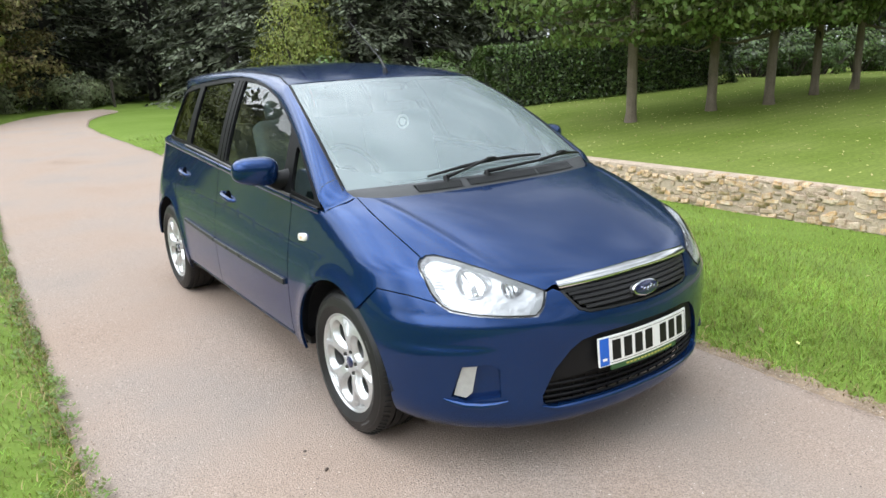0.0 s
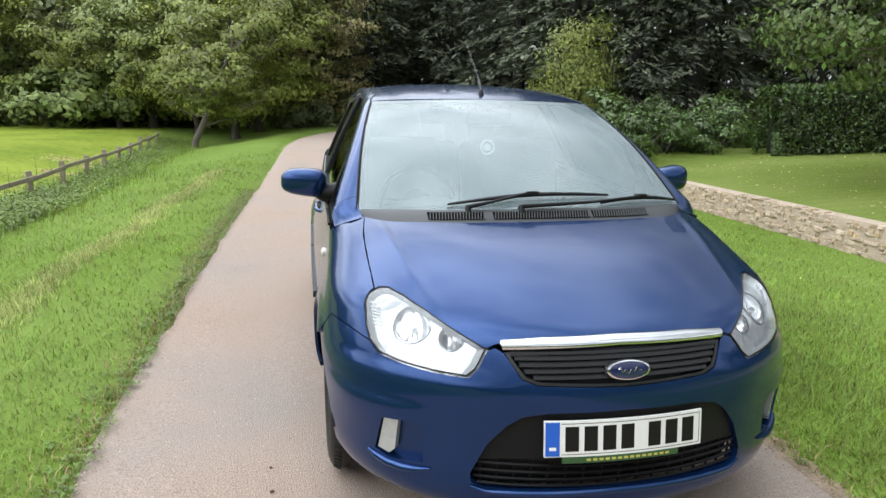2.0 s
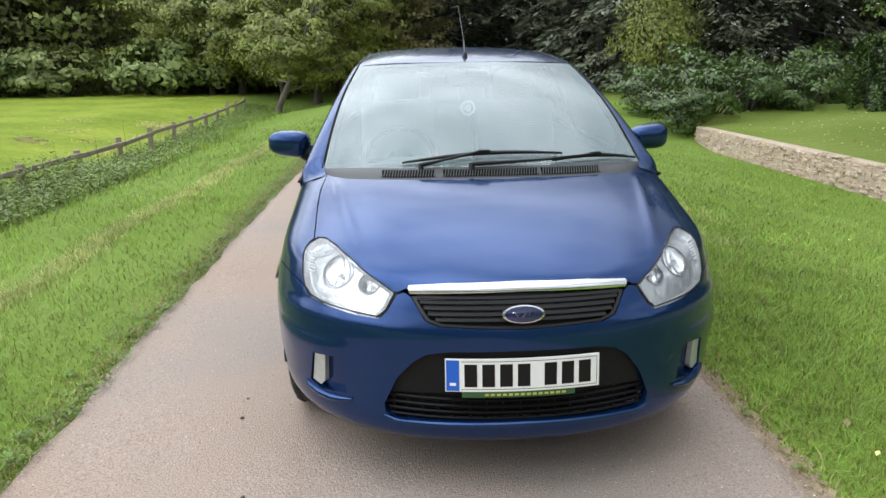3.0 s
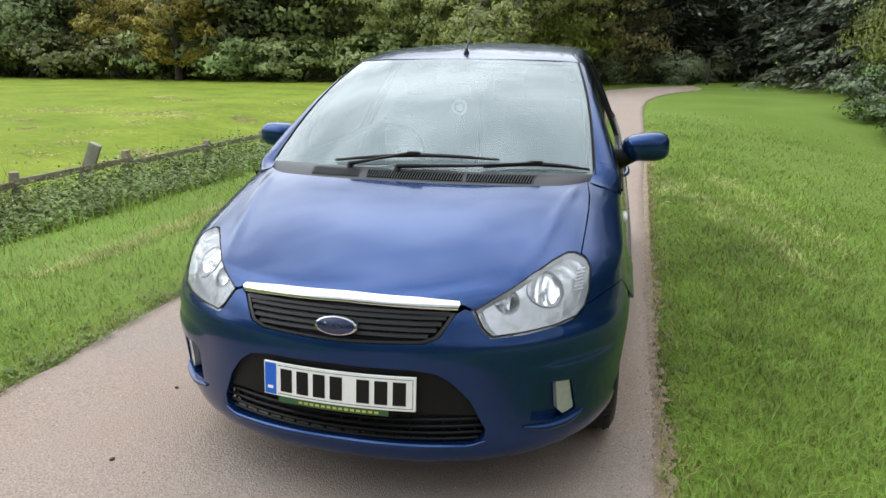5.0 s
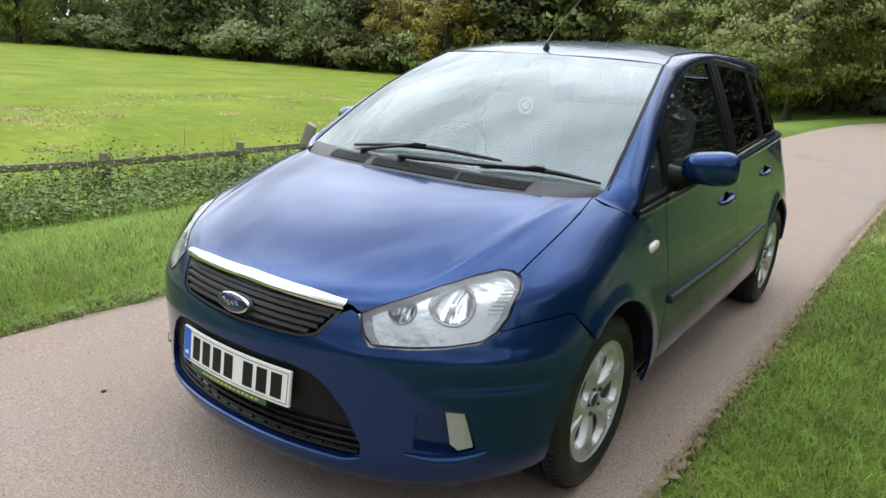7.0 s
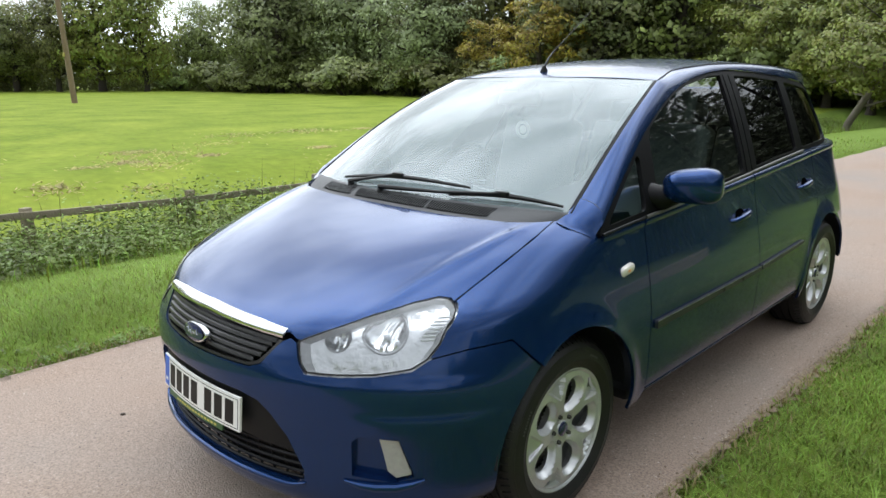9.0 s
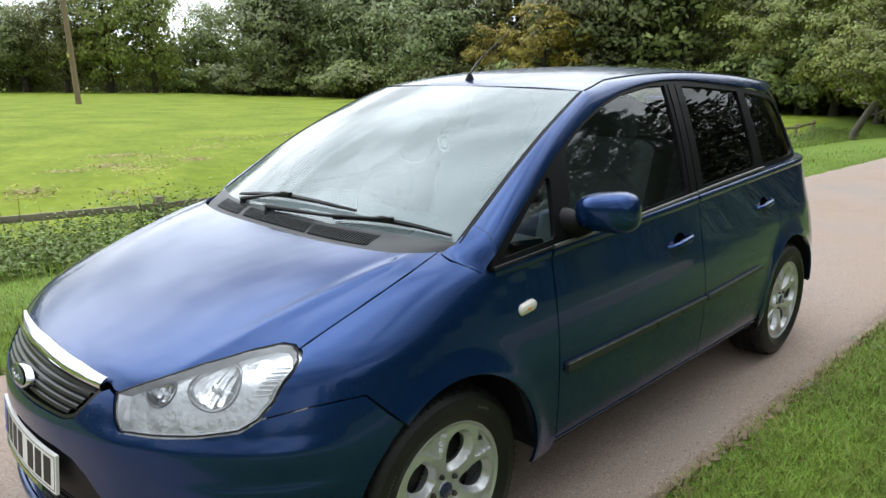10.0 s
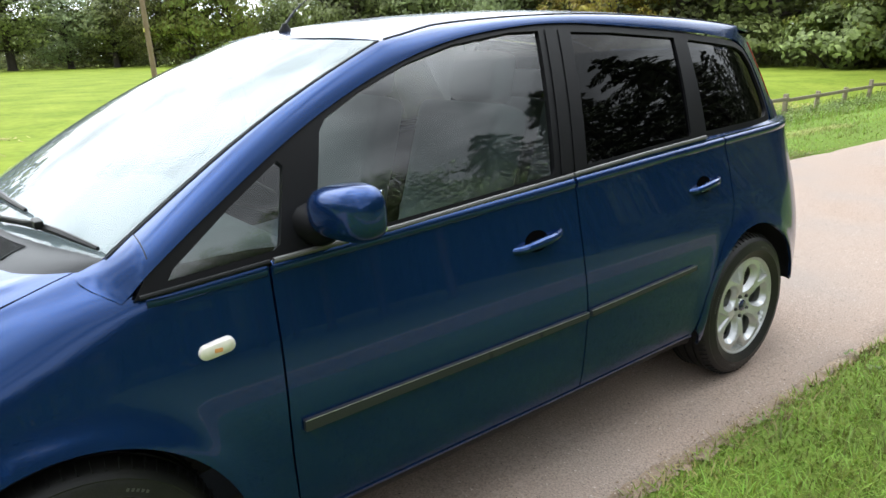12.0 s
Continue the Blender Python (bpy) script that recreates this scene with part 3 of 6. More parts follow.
for k in range(-8, 9):
    p = k * 0.0385
    bm = bmesh.new()
    tube(bm, [body(p, v) + np.array([0, 0.026, 0]) for v in np.linspace(1.68, 2.6 - 0.6 * p * p, 5)], 0.0045, 6)
    part("grille_bar", bm, TRIM, lower_grille)
# upper grille
sheet("grille_backing", body, both_ways([(0, 6.1), (0.27, 5.9), (0.25, 4.8), (0, 4.5)]), BLACK, car, 0.03, PV, off=-0.05)
grille = empty("grille", "", "")
grille.parent = car
FRAME_OUT = both_ways([(0, 5.92), (0.250, 5.75), (0.238, 5.36), (0.220, 4.92), (0.188, 4.73), (0, 4.63)])
FRAME_IN = both_ways([(0, 5.80), (0.238, 5.64), (0.228, 5.36), (0.211, 4.99), (0.182, 4.83), (0, 4.73)])
sheet("grille_frame", body, FRAME_OUT, GRILLE, grille, 0.012, PV, holes=[FRAME_IN], off=-0.004, edge=0.02)
for v, half in ((4.93, 0.196), (5.13, 0.213), (5.33, 0.222), (5.53, 0.23), (5.70, 0.236)):
    drop = 0.10
    bm = bmesh.new()
    rows = []
    for p in np.linspace(-half, half, 29):
        c = body(p, v + drop * (0.3 - (p / 0.23) ** 2 * 0.3))
        rows.append([bm.verts.new(Vector(c) + Vector(o)) for o in ((0, 0.004, 0.006), (0, 0.0, -0.002), (0, 0.006, -0.008), (0, 0.03, -0.002), (0, 0.03, 0.012))])
    for a, b in zip(rows, rows[1:]):
        for k in range(5):
            bm.faces.new((a[k], a[(k + 1) % 5], b[(k + 1) % 5], b[k]))
    part("grille_slat", bm, GRILLE, grille)


def chrome_sheet(p, t):
    """The rounded chrome strip: p across, t from its lower edge to its upper one."""
    low, high = np.interp(np.abs(p), [0, 0.15, 0.256], [5.93, 5.86, 5.78]), np.interp(np.abs(p), [0, 0.15, 0.256], [6.35, 6.27, 6.11])
    swell = 0.007 + 0.010 * np.sqrt(np.clip(1 - (2 * np.asarray(t) - 1) ** 2, 0, 1) + 0.02)
    return body(p, low + (high - low) * t) + swell[..., None] * np.array([0, -0.75, 0.66])


sheet("chrome_strip", chrome_sheet, both_ways([(0, 1.0), (0.15, 1.0), (0.250, 1.0), (0.257, 0.5), (0.254, 0.0), (0.15, 0.0), (0, 0.0)]), CHROME, car, 0.007, (1.2, 0.035), edge=0.014, label="chrome strip over the grille")
bm = bmesh.new()
lathe(bm, [(0.0001, 0.012), (0.70, 0.012), (0.97, 0.008), (1.0, 0.0), (1.0, -0.012)], pose(0, -0.862, 0.684, -14, 0, 0) @ pose(0, 0, 0, 0, 0, -90) @ Matrix.Diagonal((1, 0.073, 0.031, 1)), 40)
badge = part("badge", bm, CHROME, car, "blue oval badge with a chrome rim")
bm = bmesh.new()
lathe(bm, [(0.0001, 0.0165), (0.5, 0.0158), (0.86, 0.0125)], pose(0, -0.862, 0.684, -14, 0, 0) @ pose(0, 0, 0, 0, 0, -90) @ Matrix.Diagonal((1, 0.073, 0.031, 1)), 40)
part("badge_enamel", bm, NAVY, badge)
bm = bmesh.new()
tube(bm, [pose(0, -0.862, 0.684, -14) @ Vector((0.0031 * k - 0.037, -0.0172, 0.006 * math.sin(k * 1.05) + 0.004 * math.cos(k * 0.31))) for k in range(25)], 0.0013, 5)
part("badge_line", bm, CHROME, badge)


# number plate
def plate_point(x, z, out=0.0):
    return np.stack([x, -0.893 + 0.30 * x ** 2 + (z - 0.48) * 0.10 - out, z], -1)


def plate_sheet(name, x0, x1, z0, z1, out, mat, parent, label="", deep=0.008):
    n = max(2, int((x1 - x0) / 0.02))
    xs = np.linspace(x0, x1, n)
    ring = [plate_point(xs, 0 * xs + z0, out), plate_point(xs, 0 * xs + z1, out), plate_point(xs, 0 * xs + z1, out - deep), plate_point(xs, 0 * xs + z0, out - deep)]
    verts, faces = np.concatenate(ring), []
    for k in range(4):
        a, b = k * n, ((k + 1) % 4) * n
        faces += [(a + i, a + i + 1, b + i + 1, b + i) for i in range(n - 1)]
    faces += [(0, n, 2 * n, 3 * n), (n - 1, 4 * n - 1, 3 * n - 1, 2 * n - 1)]
    return mesh_object(name, verts, faces, mat, parent, label, smooth=False)


plate = plate_sheet("number_plate", -0.26, 0.26, 0.425, 0.536, 0.0, WHITE, car, "white number plate with a blue end")
plate_sheet("plate_border", -0.208, 0.252, 0.432, 0.4335, 0.0008, BLACK, plate, deep=0.001)
plate_sheet("plate_border", -0.208, 0.252, 0.5275, 0.529, 0.0008, BLACK, plate, deep=0.001)
plate_sheet("plate_border", 0.2505, 0.252, 0.4335, 0.5275, 0.0008, BLACK, plate, deep=0.001)
plate_sheet("blue_end", -0.257, -0.214, 0.428, 0.533, 0.001, BLUE, plate, deep=0.001)
plate_sheet("plate_mark", -0.246, -0.225, 0.446, 0.456, 0.0016, WHITE, plate, deep=0.001)
for x in (-0.176, -0.117, -0.058, 0.001, 0.091, 0.150, 0.209):
    plate_sheet("plate_bar", x - 0.021, x + 0.021, 0.442, 0.519, 0.0012, BLACK, plate, deep=0.001)
strip = plate_sheet("dealer_strip", -0.205, 0.175, 0.405, 0.4245, 0.001, GREEN_STRIP, plate, "dark green strip below the plate")
for k in range(14):
    plate_sheet("strip_bar", -0.13 + 0.02 * k, -0.117 + 0.02 * k, 0.411, 0.418, 0.0016, GOLD, strip, deep=0.001)

# head lamps
LAMP = [(0.296, 5.80), (0.36, 6.45), (0.408, 7.0), (0.463, 7.37), (0.512, 7.55), (0.550, 7.54), (0.590, 7.38), (0.618, 7.18), (0.636, 6.88), (0.640, 6.4), (0.640, 5.92), (0.622, 5.50), (0.59, 5.25), (0.51, 5.09), (0.425, 5.0),
        (0.348, 4.95), (0.326, 5.2)]


# the two round reflectors: centre, and the half axes across and up, in ring places
BOWLS = [((0.481, 6.44), (0.063, -0.135), (-0.0185, 0.72)), ((0.372, 6.14), (0.0345, -0.045), (-0.0115, 0.455))]


def shrink(loop, k):
    loop = np.array(loop)
    mid = loop.mean(0)
    return [tuple(mid + (q - mid) * k) for q in loop]


for s in (1, -1):
    lamp = sheet("headlamp", body, shrink(LAMP, 1.03), LAMP_BASE, car, 0.02, PV, off=-0.14, side=s, edge=0.0, label="clear headlamp with chrome reflectors")
    holes = []
    for c, e1, e2 in BOWLS:
        holes.append([tuple(np.array(c) + 0.985 * (np.array(e1) * math.cos(t) + np.array(e2) * math.sin(t))) for t in np.linspace(0, 2 * math.pi, 33)[:-1]])
    sheet("lamp_bezel", body, shrink(LAMP, 1.10), LAMP_BASE, lamp, 0.012, PV, off=-0.022, side=s, edge=0.0, holes=holes)
    for c, e1, e2 in BOWLS:
        q = body(*c)
        up = np.cross(body(c[0], c[1] + 0.02) - q, body(c[0] + 0.002, c[1]) - q)
        up *= (1 if up[2] > 0 else -1) / np.linalg.norm(up)

        def dish(w, t, lift=0.0):
            """A faceted bowl below the lens: w from the middle to the rim, t round it."""
            k, a = np.asarray(w), np.asarray(t) * 2 * math.pi
            at = body(c[0] + k * (e1[0] * np.cos(a) + e2[0] * np.sin(a)), c[1] + k * (e1[1] * np.cos(a) + e2[1] * np.sin(a)))
            facet = 0.0022 * np.cos(np.floor(np.cos(a) * k * 5 + 0.5) * 2.6) * (k < 0.97)
            deep = 0.022 + 0.034 * np.sqrt(np.clip(1 - k ** 2, 0, 1)) + facet - lift
            return (at - up * np.asarray(deep)[..., None]) * (s, 1, 1)
        bowl = grid_sheet("reflector_bowl", dish, 16, 48, BOWL, lamp, flip=s > 0)
        bm = bmesh.new()
        tube(bm, [Vector(dish(1.0, t, 0.002)) for t in np.linspace(0, 1, 41)], 0.0016, 6, caps=False)
        part("bowl_rim", bm, RIM_GREY, bowl)
        bm = bmesh.new()
        size = 0.15 * np.linalg.norm(body(c[0] + e1[0], c[1]) - q)
        lathe(bm, [(0.0001, 0.004), (0.8 * size, 0.002), (size, -0.006), (0.9 * size, -0.036)], Matrix.Translation(Vector((q - up * 0.028) * (s, 1, 1))) @ Vector((1, 0, 0)).rotation_difference(Vector(up * (s, 1, 1))).to_matrix().to_4x4(), 16)
        part("bulb_cap", bm, CHROME, bowl)
    for k in range(7):
        v = 6.05 + 0.15 * k
        bm = bmesh.new()
        tube(bm, [(Vector(body(p, v)) + Vector((-0.008, 0.012, -0.004))) * 1.0 for p in np.linspace(0.588, 0.622, 4)], 0.003, 5)
        for w in bm.verts:
            w.co.x *= s
        part("indicator_rib", bm, REFLECTOR, lamp)
    ring = smooth_loop(np.array(shrink(LAMP, 1.0)) * PV, 0.015) / PV
    mid_p = np.array(LAMP).mean(0)

    def lamp_wall(u, w):
        k = np.minimum((u * len(ring)).astype(int), len(ring)) % len(ring)
        p, v = ring[k, 0], ring[k, 1]
        q = body(p, v)
        up = np.cross(body(p, v + 0.02) - q, body(p + 0.002, v) - q)
        up /= np.linalg.norm(up, axis=-1, keepdims=True)
        up *= np.where(((q - (0, 1.3, 0.6)) * up).sum(-1, keepdims=True) < 0, -1, 1)
        inner = body(mid_p[0] + (p - mid_p[0]) * 0.90, mid_p[1] + (v - mid_p[1]) * 0.97) - up * 0.024
        return ((q - up * 0.004) * (1 - w)[:, None] + inner * w[:, None]) * (s, 1, 1)
    grid_sheet("lamp_wall", lamp_wall, len(ring) + 1, 4, LAMP_BASE, lamp)
    lens = sheet("lamp_lens", body, LAMP, LENS, lamp, 0.016, PV, off=0.001, side=s, edge=0.006)
    lens.visible_shadow = False
    rim_pts = smooth_loop(np.array(shrink(LAMP, 1.012)) * PV, 0.02) / PV
    bm = bmesh.new()
    path = [Vector(body(a, b) * (s, 1, 1)) for a, b in rim_pts]
    tube(bm, [*path, path[0]], 0.0027, 6, caps=False)
    part("lamp_seal", bm, BLACK, lamp)

# wings, doors, quarters, sills
WING = [*[tuple(body(p + 0.0035, v)[1:]) for p, v in GAP], (0.155, 1.006), (0.185, 1.012), (0.205, 0.985), (0.188, 0.956), (0.34, 0.961), (0.488, 0.967), (0.484, 0.80), (0.474, 0.60), (0.474, 0.50), (0.484, 0.33), (0.48, 0.258), (0.392, 0.258),
        *arch(0, -9, 124, 26), *[tuple(body(p, v + 0.045)[1:]) for p, v in reversed(JOINT)], *[tuple(body(p, v)[1:]) for p, v in ((0.646, 5.9), (0.647, 6.4), (0.643, 6.9), (0.626, 7.2), (0.600, 7.42))]]
FRONT_DOOR = [(0.494, 0.968), (0.86, 0.984), (1.20, 1.006), (1.548, 1.026), (1.552, 0.95), (1.550, 0.60), (1.532, 0.32), (0.489, 0.32), (0.480, 0.50), (0.480, 0.60), (0.490, 0.80)]
REAR_DOOR = [(1.554, 1.027), (1.95, 1.048), (2.36, 1.066), (2.48, 1.068), (2.50, 0.95), (2.50, 0.80), (2.46, 0.715), (2.38, 0.65), (2.31, 0.55), (2.262, 0.46), (2.235, 0.38), (2.21, 0.32), (1.538, 0.32), (1.556, 0.60), (1.558, 0.95)]
QUARTER = [(2.486, 1.069), (2.75, 1.077), (3.0, 1.080), (3.33, 1.075), (3.43, 0.9), (3.44, 0.6), (3.43, 0.46), (3.38, 0.37), (3.01, 0.365), *[q for q in arch(2.64, 8, 196, 34)], (2.23, 0.33), (2.241, 0.38), (2.268, 0.46), (2.316, 0.55), (2.386, 0.652),
           (2.466, 0.717), (2.506, 0.80), (2.506, 0.95)]
SILL = [(0.486, 0.314), (2.205, 0.314), (2.22, 0.306), (2.226, 0.288), (0.486, 0.288)]
DLO = [(0.190, 0.958), (0.50, 0.974), (0.865, 0.990), (1.20, 1.011), (1.56, 1.031), (1.95, 1.053), (2.36, 1.070), (2.955, 1.082), (2.995, 1.11), (3.005, 1.20), (2.988, 1.336), (2.945, 1.40), (2.86, 1.434), (2.39, 1.481), (2.0, 1.504),
       (1.71, 1.513), (1.48, 1.501), (1.23, 1.469), (1.04, 1.423), (0.87, 1.363), (0.64, 1.260), (0.43, 1.141), (0.235, 1.016)]
PANES = {"quarter_pane": [(0.265, 0.984), (0.510, 1.000), (0.530, 1.012), (0.586, 1.182), (0.574, 1.194), (0.43, 1.106), (0.28, 1.004)],
         "front_door_pane": [(0.617, 1.000), (0.865, 1.012), (1.20, 1.033), (1.478, 1.050), (1.615, 1.488), (1.48, 1.484), (1.23, 1.451), (1.04, 1.404), (0.87, 1.343), (0.735, 1.280), (0.708, 1.250)],
         "rear_door_pane": [(1.640, 1.060), (1.95, 1.076), (2.275, 1.090), (2.372, 1.455), (2.0, 1.478), (1.775, 1.484), (1.755, 1.475)],
         "rear_quarter_pane": [(2.385, 1.096), (2.925, 1.108), (2.972, 1.13), (2.979, 1.20), (2.963, 1.325), (2.918, 1.385), (2.84, 1.41), (2.47, 1.446), (2.455, 1.435)]}
roof_line = spline([0.10, 0.235, 0.43, 0.64, 0.87, 1.04, 1.23, 1.48, 1.71, 2.0, 2.39, 2.86, 3.0], [0.915, 1.010, 1.132, 1.251, 1.355, 1.415, 1.463, 1.498, 1.512, 1.504, 1.482, 1.437, 1.418])


FOOT_Y = 0.232


def rail(u, w):
    """The windscreen pillar and the roof rail behind it, from the window line (w 0) to the screen's edge or the roof seam (w 1)."""
    y = 0.175 + u * 2.755
    zo = roof_line(y)
    xo = cabin(y, zo)
    q = np.clip((y - 0.17) / 0.81, 0, 1)
    edge = screen(1.0, q)
    k = np.clip((y - 0.98) / 0.25, 0, 1)
    k = k * k * (3 - 2 * k)
    xs = np.minimum(0.592 - 0.05 * k, xo - 0.02)
    zi = np.where(y < 0.98, edge[:, 2], roof(xs, y) * k + (roof(0.592, y) * (1 - k)))
    xi = np.where(y < 0.98, edge[:, 0], xs)
    dz = zi - zo
    cx, cz = xo - 0.30 * dz, zo + 0.90 * dz
    x = (1 - w) ** 2 * xo + 2 * w * (1 - w) * cx + w ** 2 * xi
    z = (1 - w) ** 2 * zo + 2 * w * (1 - w) * cz + w ** 2 * zi
    return np.stack([x + 0.004 * (1 - w), y, z], -1)


for s in (1, -1):
    wing = sheet("front_wing", flank_sheet, WING, PAINT, car, 0.025, YZ, side=s)
    door = sheet("front_door", flank_sheet, FRONT_DOOR, PAINT, car, 0.03, YZ, side=s)
    back = sheet("rear_door", flank_sheet, REAR_DOOR, PAINT, car, 0.03, YZ, side=s)
    quarter = sheet("rear_quarter", flank_sheet, QUARTER, PAINT, car, 0.025, YZ, side=s)
    sheet("sill", flank_sheet, SILL, PAINT, car, 0.03, YZ, side=s, off=-0.010)
    bm = bmesh.new()
    ys = np.linspace(0.50, 2.19, 24)
    tube(bm, [(s * (float(flank(y, 0.312)) - 0.0035), y, 0.312) for y in ys], 0.0055, 8)
    part("sill_edge", bm, PAINT, car)
    sheet("sill_underside", flank_sheet, [(0.486, 0.286), (2.230, 0.286), (2.255, 0.225), (0.486, 0.225)], TRIM, car, 0.03, YZ, side=s, off=-0.022)
    frame_ob = sheet("window_frame", cabin_sheet, DLO, TRIM, car, 0.03, YZ, holes=list(PANES.values()), off=-0.003, side=s, edge=0.02)
    for name, loop in PANES.items():
        pane = sheet(name, cabin_sheet, shrink(loop, 1.02), DARK_GLASS if "rear" in name else SIDE_GLASS, frame_ob, 0.04, YZ, off=-0.012, side=s, edge=0.0, label="dark tinted window" if "rear" in name else "")
        pane.visible_shadow = False
    bm = bmesh.new()
    tube(bm, [(s * (cabin(y, z) + 0.003), y, z) for y, z in ((0.20, 0.962), (0.35, 0.9705), (0.492, 0.9785))], 0.006, 8)
    part("quarter_seal", bm, PLASTIC, wing)
    bm = bmesh.new()
    tube(bm, [(s * (cabin(y, z) + 0.003), y, z) for y, z in ((0.502, 0.979), (0.865, 0.996), (1.20, 1.017), (1.552, 1.036))], 0.0072, 8)
    part("window_seal", bm, SEAL, door, "dull grey strip below the glass")
    bm = bmesh.new()
    tube(bm, [(s * (cabin(y, z) + 0.003), y, z) for y, z in ((1.558, 1.037), (1.95, 1.058), (2.36, 1.075))], 0.0078, 8)
    part("window_seal", bm, SEAL, back, "dull grey strip below the glass")
    for y0, y1, host in ((0.215, 0.482, wing), (0.497, 1.545, door), (1.559, 2.480, back), (2.492, 3.20, quarter)):
        bm = bmesh.new()
        ys = np.linspace(y0, y1, 16)
        zs = belt_z(ys) - 0.017
        tube(bm, [(s * (float(flank(y, z)) - 0.0135), y, z) for y, z in zip(ys, zs)], 0.021, 16)
        part("waist_crease", bm, PAINT, host)
    for y0, y1, face in ((1.50, 1.555, -0.001), (1.565, 1.625, -0.001)):
        lean = lambda y, z: y + 0.315 * (z - 1.03)
        sheet("door_pillar", cabin_sheet, [(lean(y0, 1.045), 1.045), (lean(y1, 1.045), 1.045), (lean(y1, 1.49), 1.49), (lean(y0, 1.49), 1.49)], TRIM, frame_ob, 0.04, YZ, off=0.001, side=s, edge=0.006)
    cut = (FOOT_Y - 0.175) / 2.755
    fn = lambda u, w: rail(cut + (1 - cut) * u, w) * (s, 1, 1)
    grid_sheet("roof_rail", fn, 120, 12, PAINT, car, flip=s > 0)

    def foot_sheet(u, w):
        """Blends the wing's shoulder (u 0) into the pillar (u 1); w from the window corner to the screen's edge."""
        y0, z0 = 0.168 - 0.105 * w + 0.045 * w ** 3, 0.951 + 0.052 * w ** 0.8
        x0 = flank(y0, z0)
        low = np.stack([x0, y0, z0], -1)
        up = np.stack([1 + 0 * y0, -(flank(y0 + 0.004, z0) - x0) / 0.004, -(flank(y0, z0 + 0.003) - x0) / 0.003], -1)
        up /= np.linalg.norm(up, axis=-1, keepdims=True)
        u1 = (FOOT_Y - 0.175) / 2.755 + 0 * w
        high = rail(u1, w)
        slope = (rail(u1 + 0.01, w) - high) / 0.02755
        d = high - low
        start = d - up * (up * d).sum(-1, keepdims=True)
        end = slope * np.linalg.norm(d, axis=-1, keepdims=True) / np.linalg.norm(slope, axis=-1, keepdims=True)
        t = u[:, None]
        out = (2 * t ** 3 - 3 * t ** 2 + 1) * low + (t ** 3 - 2 * t ** 2 + t) * start + (3 * t ** 2 - 2 * t ** 3) * high + (t ** 3 - t ** 2) * end
        return (out + up * 0.0012) * (s, 1, 1)
    grid_sheet("pillar_foot", foot_sheet, 24, 14, PAINT, wing, flip=s > 0)
    bm = bmesh.new()
    tube(bm, [Vector(q * (s, 1, 1)) for q in rail(np.full(9, (FOOT_Y + 0.001 - 0.175) / 2.755), np.linspace(0.25, 1, 9))], 0.0018, 5)
    part("pillar_seam", bm, BLACK, wing)

    def shoulder(u, w):
        y = 0.20 + 3.16 * u
        z = belt_z(y) + 0.0
        low = np.stack([flank(y, z - 0.004) - 0.002, y, z - 0.003], -1)
        top = np.interp(y, [q[0] for q in DLO[:8]], [q[1] for q in DLO[:8]])
        high = np.stack([cabin(y, top + 0.006) - 0.004, y, top + 0.006], -1)
        return (low * (1 - w)[:, None] + high * w[:, None]) * (s, 1, 1)
    grid_sheet("waist_ledge", shoulder, 60, 3, PAINT, car, flip=s < 0)
    bm = bmesh.new()
    ys = np.linspace(1.0, 2.9, 30)
    pts = rail((ys - 0.175) / 2.755, np.ones(30)) * (s, 1, 1)
    tube(bm, [(x, y, z + 0.001) for x, y, z in pts], 0.0032, 6)
    part("roof_seam", bm, PLASTIC, car)
    sheet("tail_pillar", cabin_sheet, [(3.000, 1.083), (3.009, 1.20), (2.993, 1.34), (2.950, 1.405), (2.87, 1.438), (2.90, 1.466), (3.05, 1.45), (3.20, 1.39), (3.31, 1.20), (3.36, 1.083)], PAINT, car, 0.025, YZ, side=s)
    sheet("tail_lamp", cabin_sheet, [(3.10, 1.425), (3.16, 1.41), (3.30, 1.13), (3.34, 1.09), (3.22, 1.09), (3.18, 1.16)], RED, car, 0.02, YZ, side=s, off=0.004, label="red tail lamp on the rear pillar")
    # rubbing strips and handles
    for y0, y1, host in ((0.51, 1.545, door), (1.562, 2.18, back)):
        loop = [(y0, 0.558), (y1, 0.572 if y1 < 2 else 0.595), (y1, 0.592 if y1 < 2 else 0.612), (y0, 0.588)]
        if y0 > 1:
            loop[0], loop[3] = (y0, 0.572), (y0, 0.594)
        guard = sheet("rubbing_strip", flank_sheet, loop, STRIP, host, 0.02, YZ, side=s, off=0.013, edge=0.014)
        bm = bmesh.new()
        (ya, za), (yb, zb) = loop[3], loop[2]
        tube(bm, [(s * (float(flank(y, z)) + 0.012), y, z) for y, z in zip(np.linspace(ya, yb, 9), np.linspace(za, zb, 9) - 0.001)], 0.0014, 6)
        part("strip_bead", bm, ALLOY, guard, "thin silver top edge")
    for y, z, host in ((1.355, 0.862, door), (2.305, 0.899, back)):
        x = float(flank(y, z))
        bm = bmesh.new()
        ts = np.linspace(-1, 1, 13)
        tube(bm, [(s * (float(flank(y + 0.105 * t, z)) + 0.024 * (1 - t ** 4) - 0.004), y + 0.105 * t, z + 0.012 * t) for t in ts], [0.009 + 0.006 * (1 - t * t) for t in ts], 10)
        handle = part("door_handle", bm, PAINT, host)
        # flat black oval, drawing the shade of the scoop behind the handle
        sheet("handle_cup", flank_sheet, [(y - 0.006 + 0.050 * math.cos(a), z + 0.002 + 0.033 * math.sin(a)) for a in np.linspace(0, 2 * math.pi, 25)[:-1]], VOID, handle, 0.012, YZ, side=s, off=0.0012, edge=0.0)
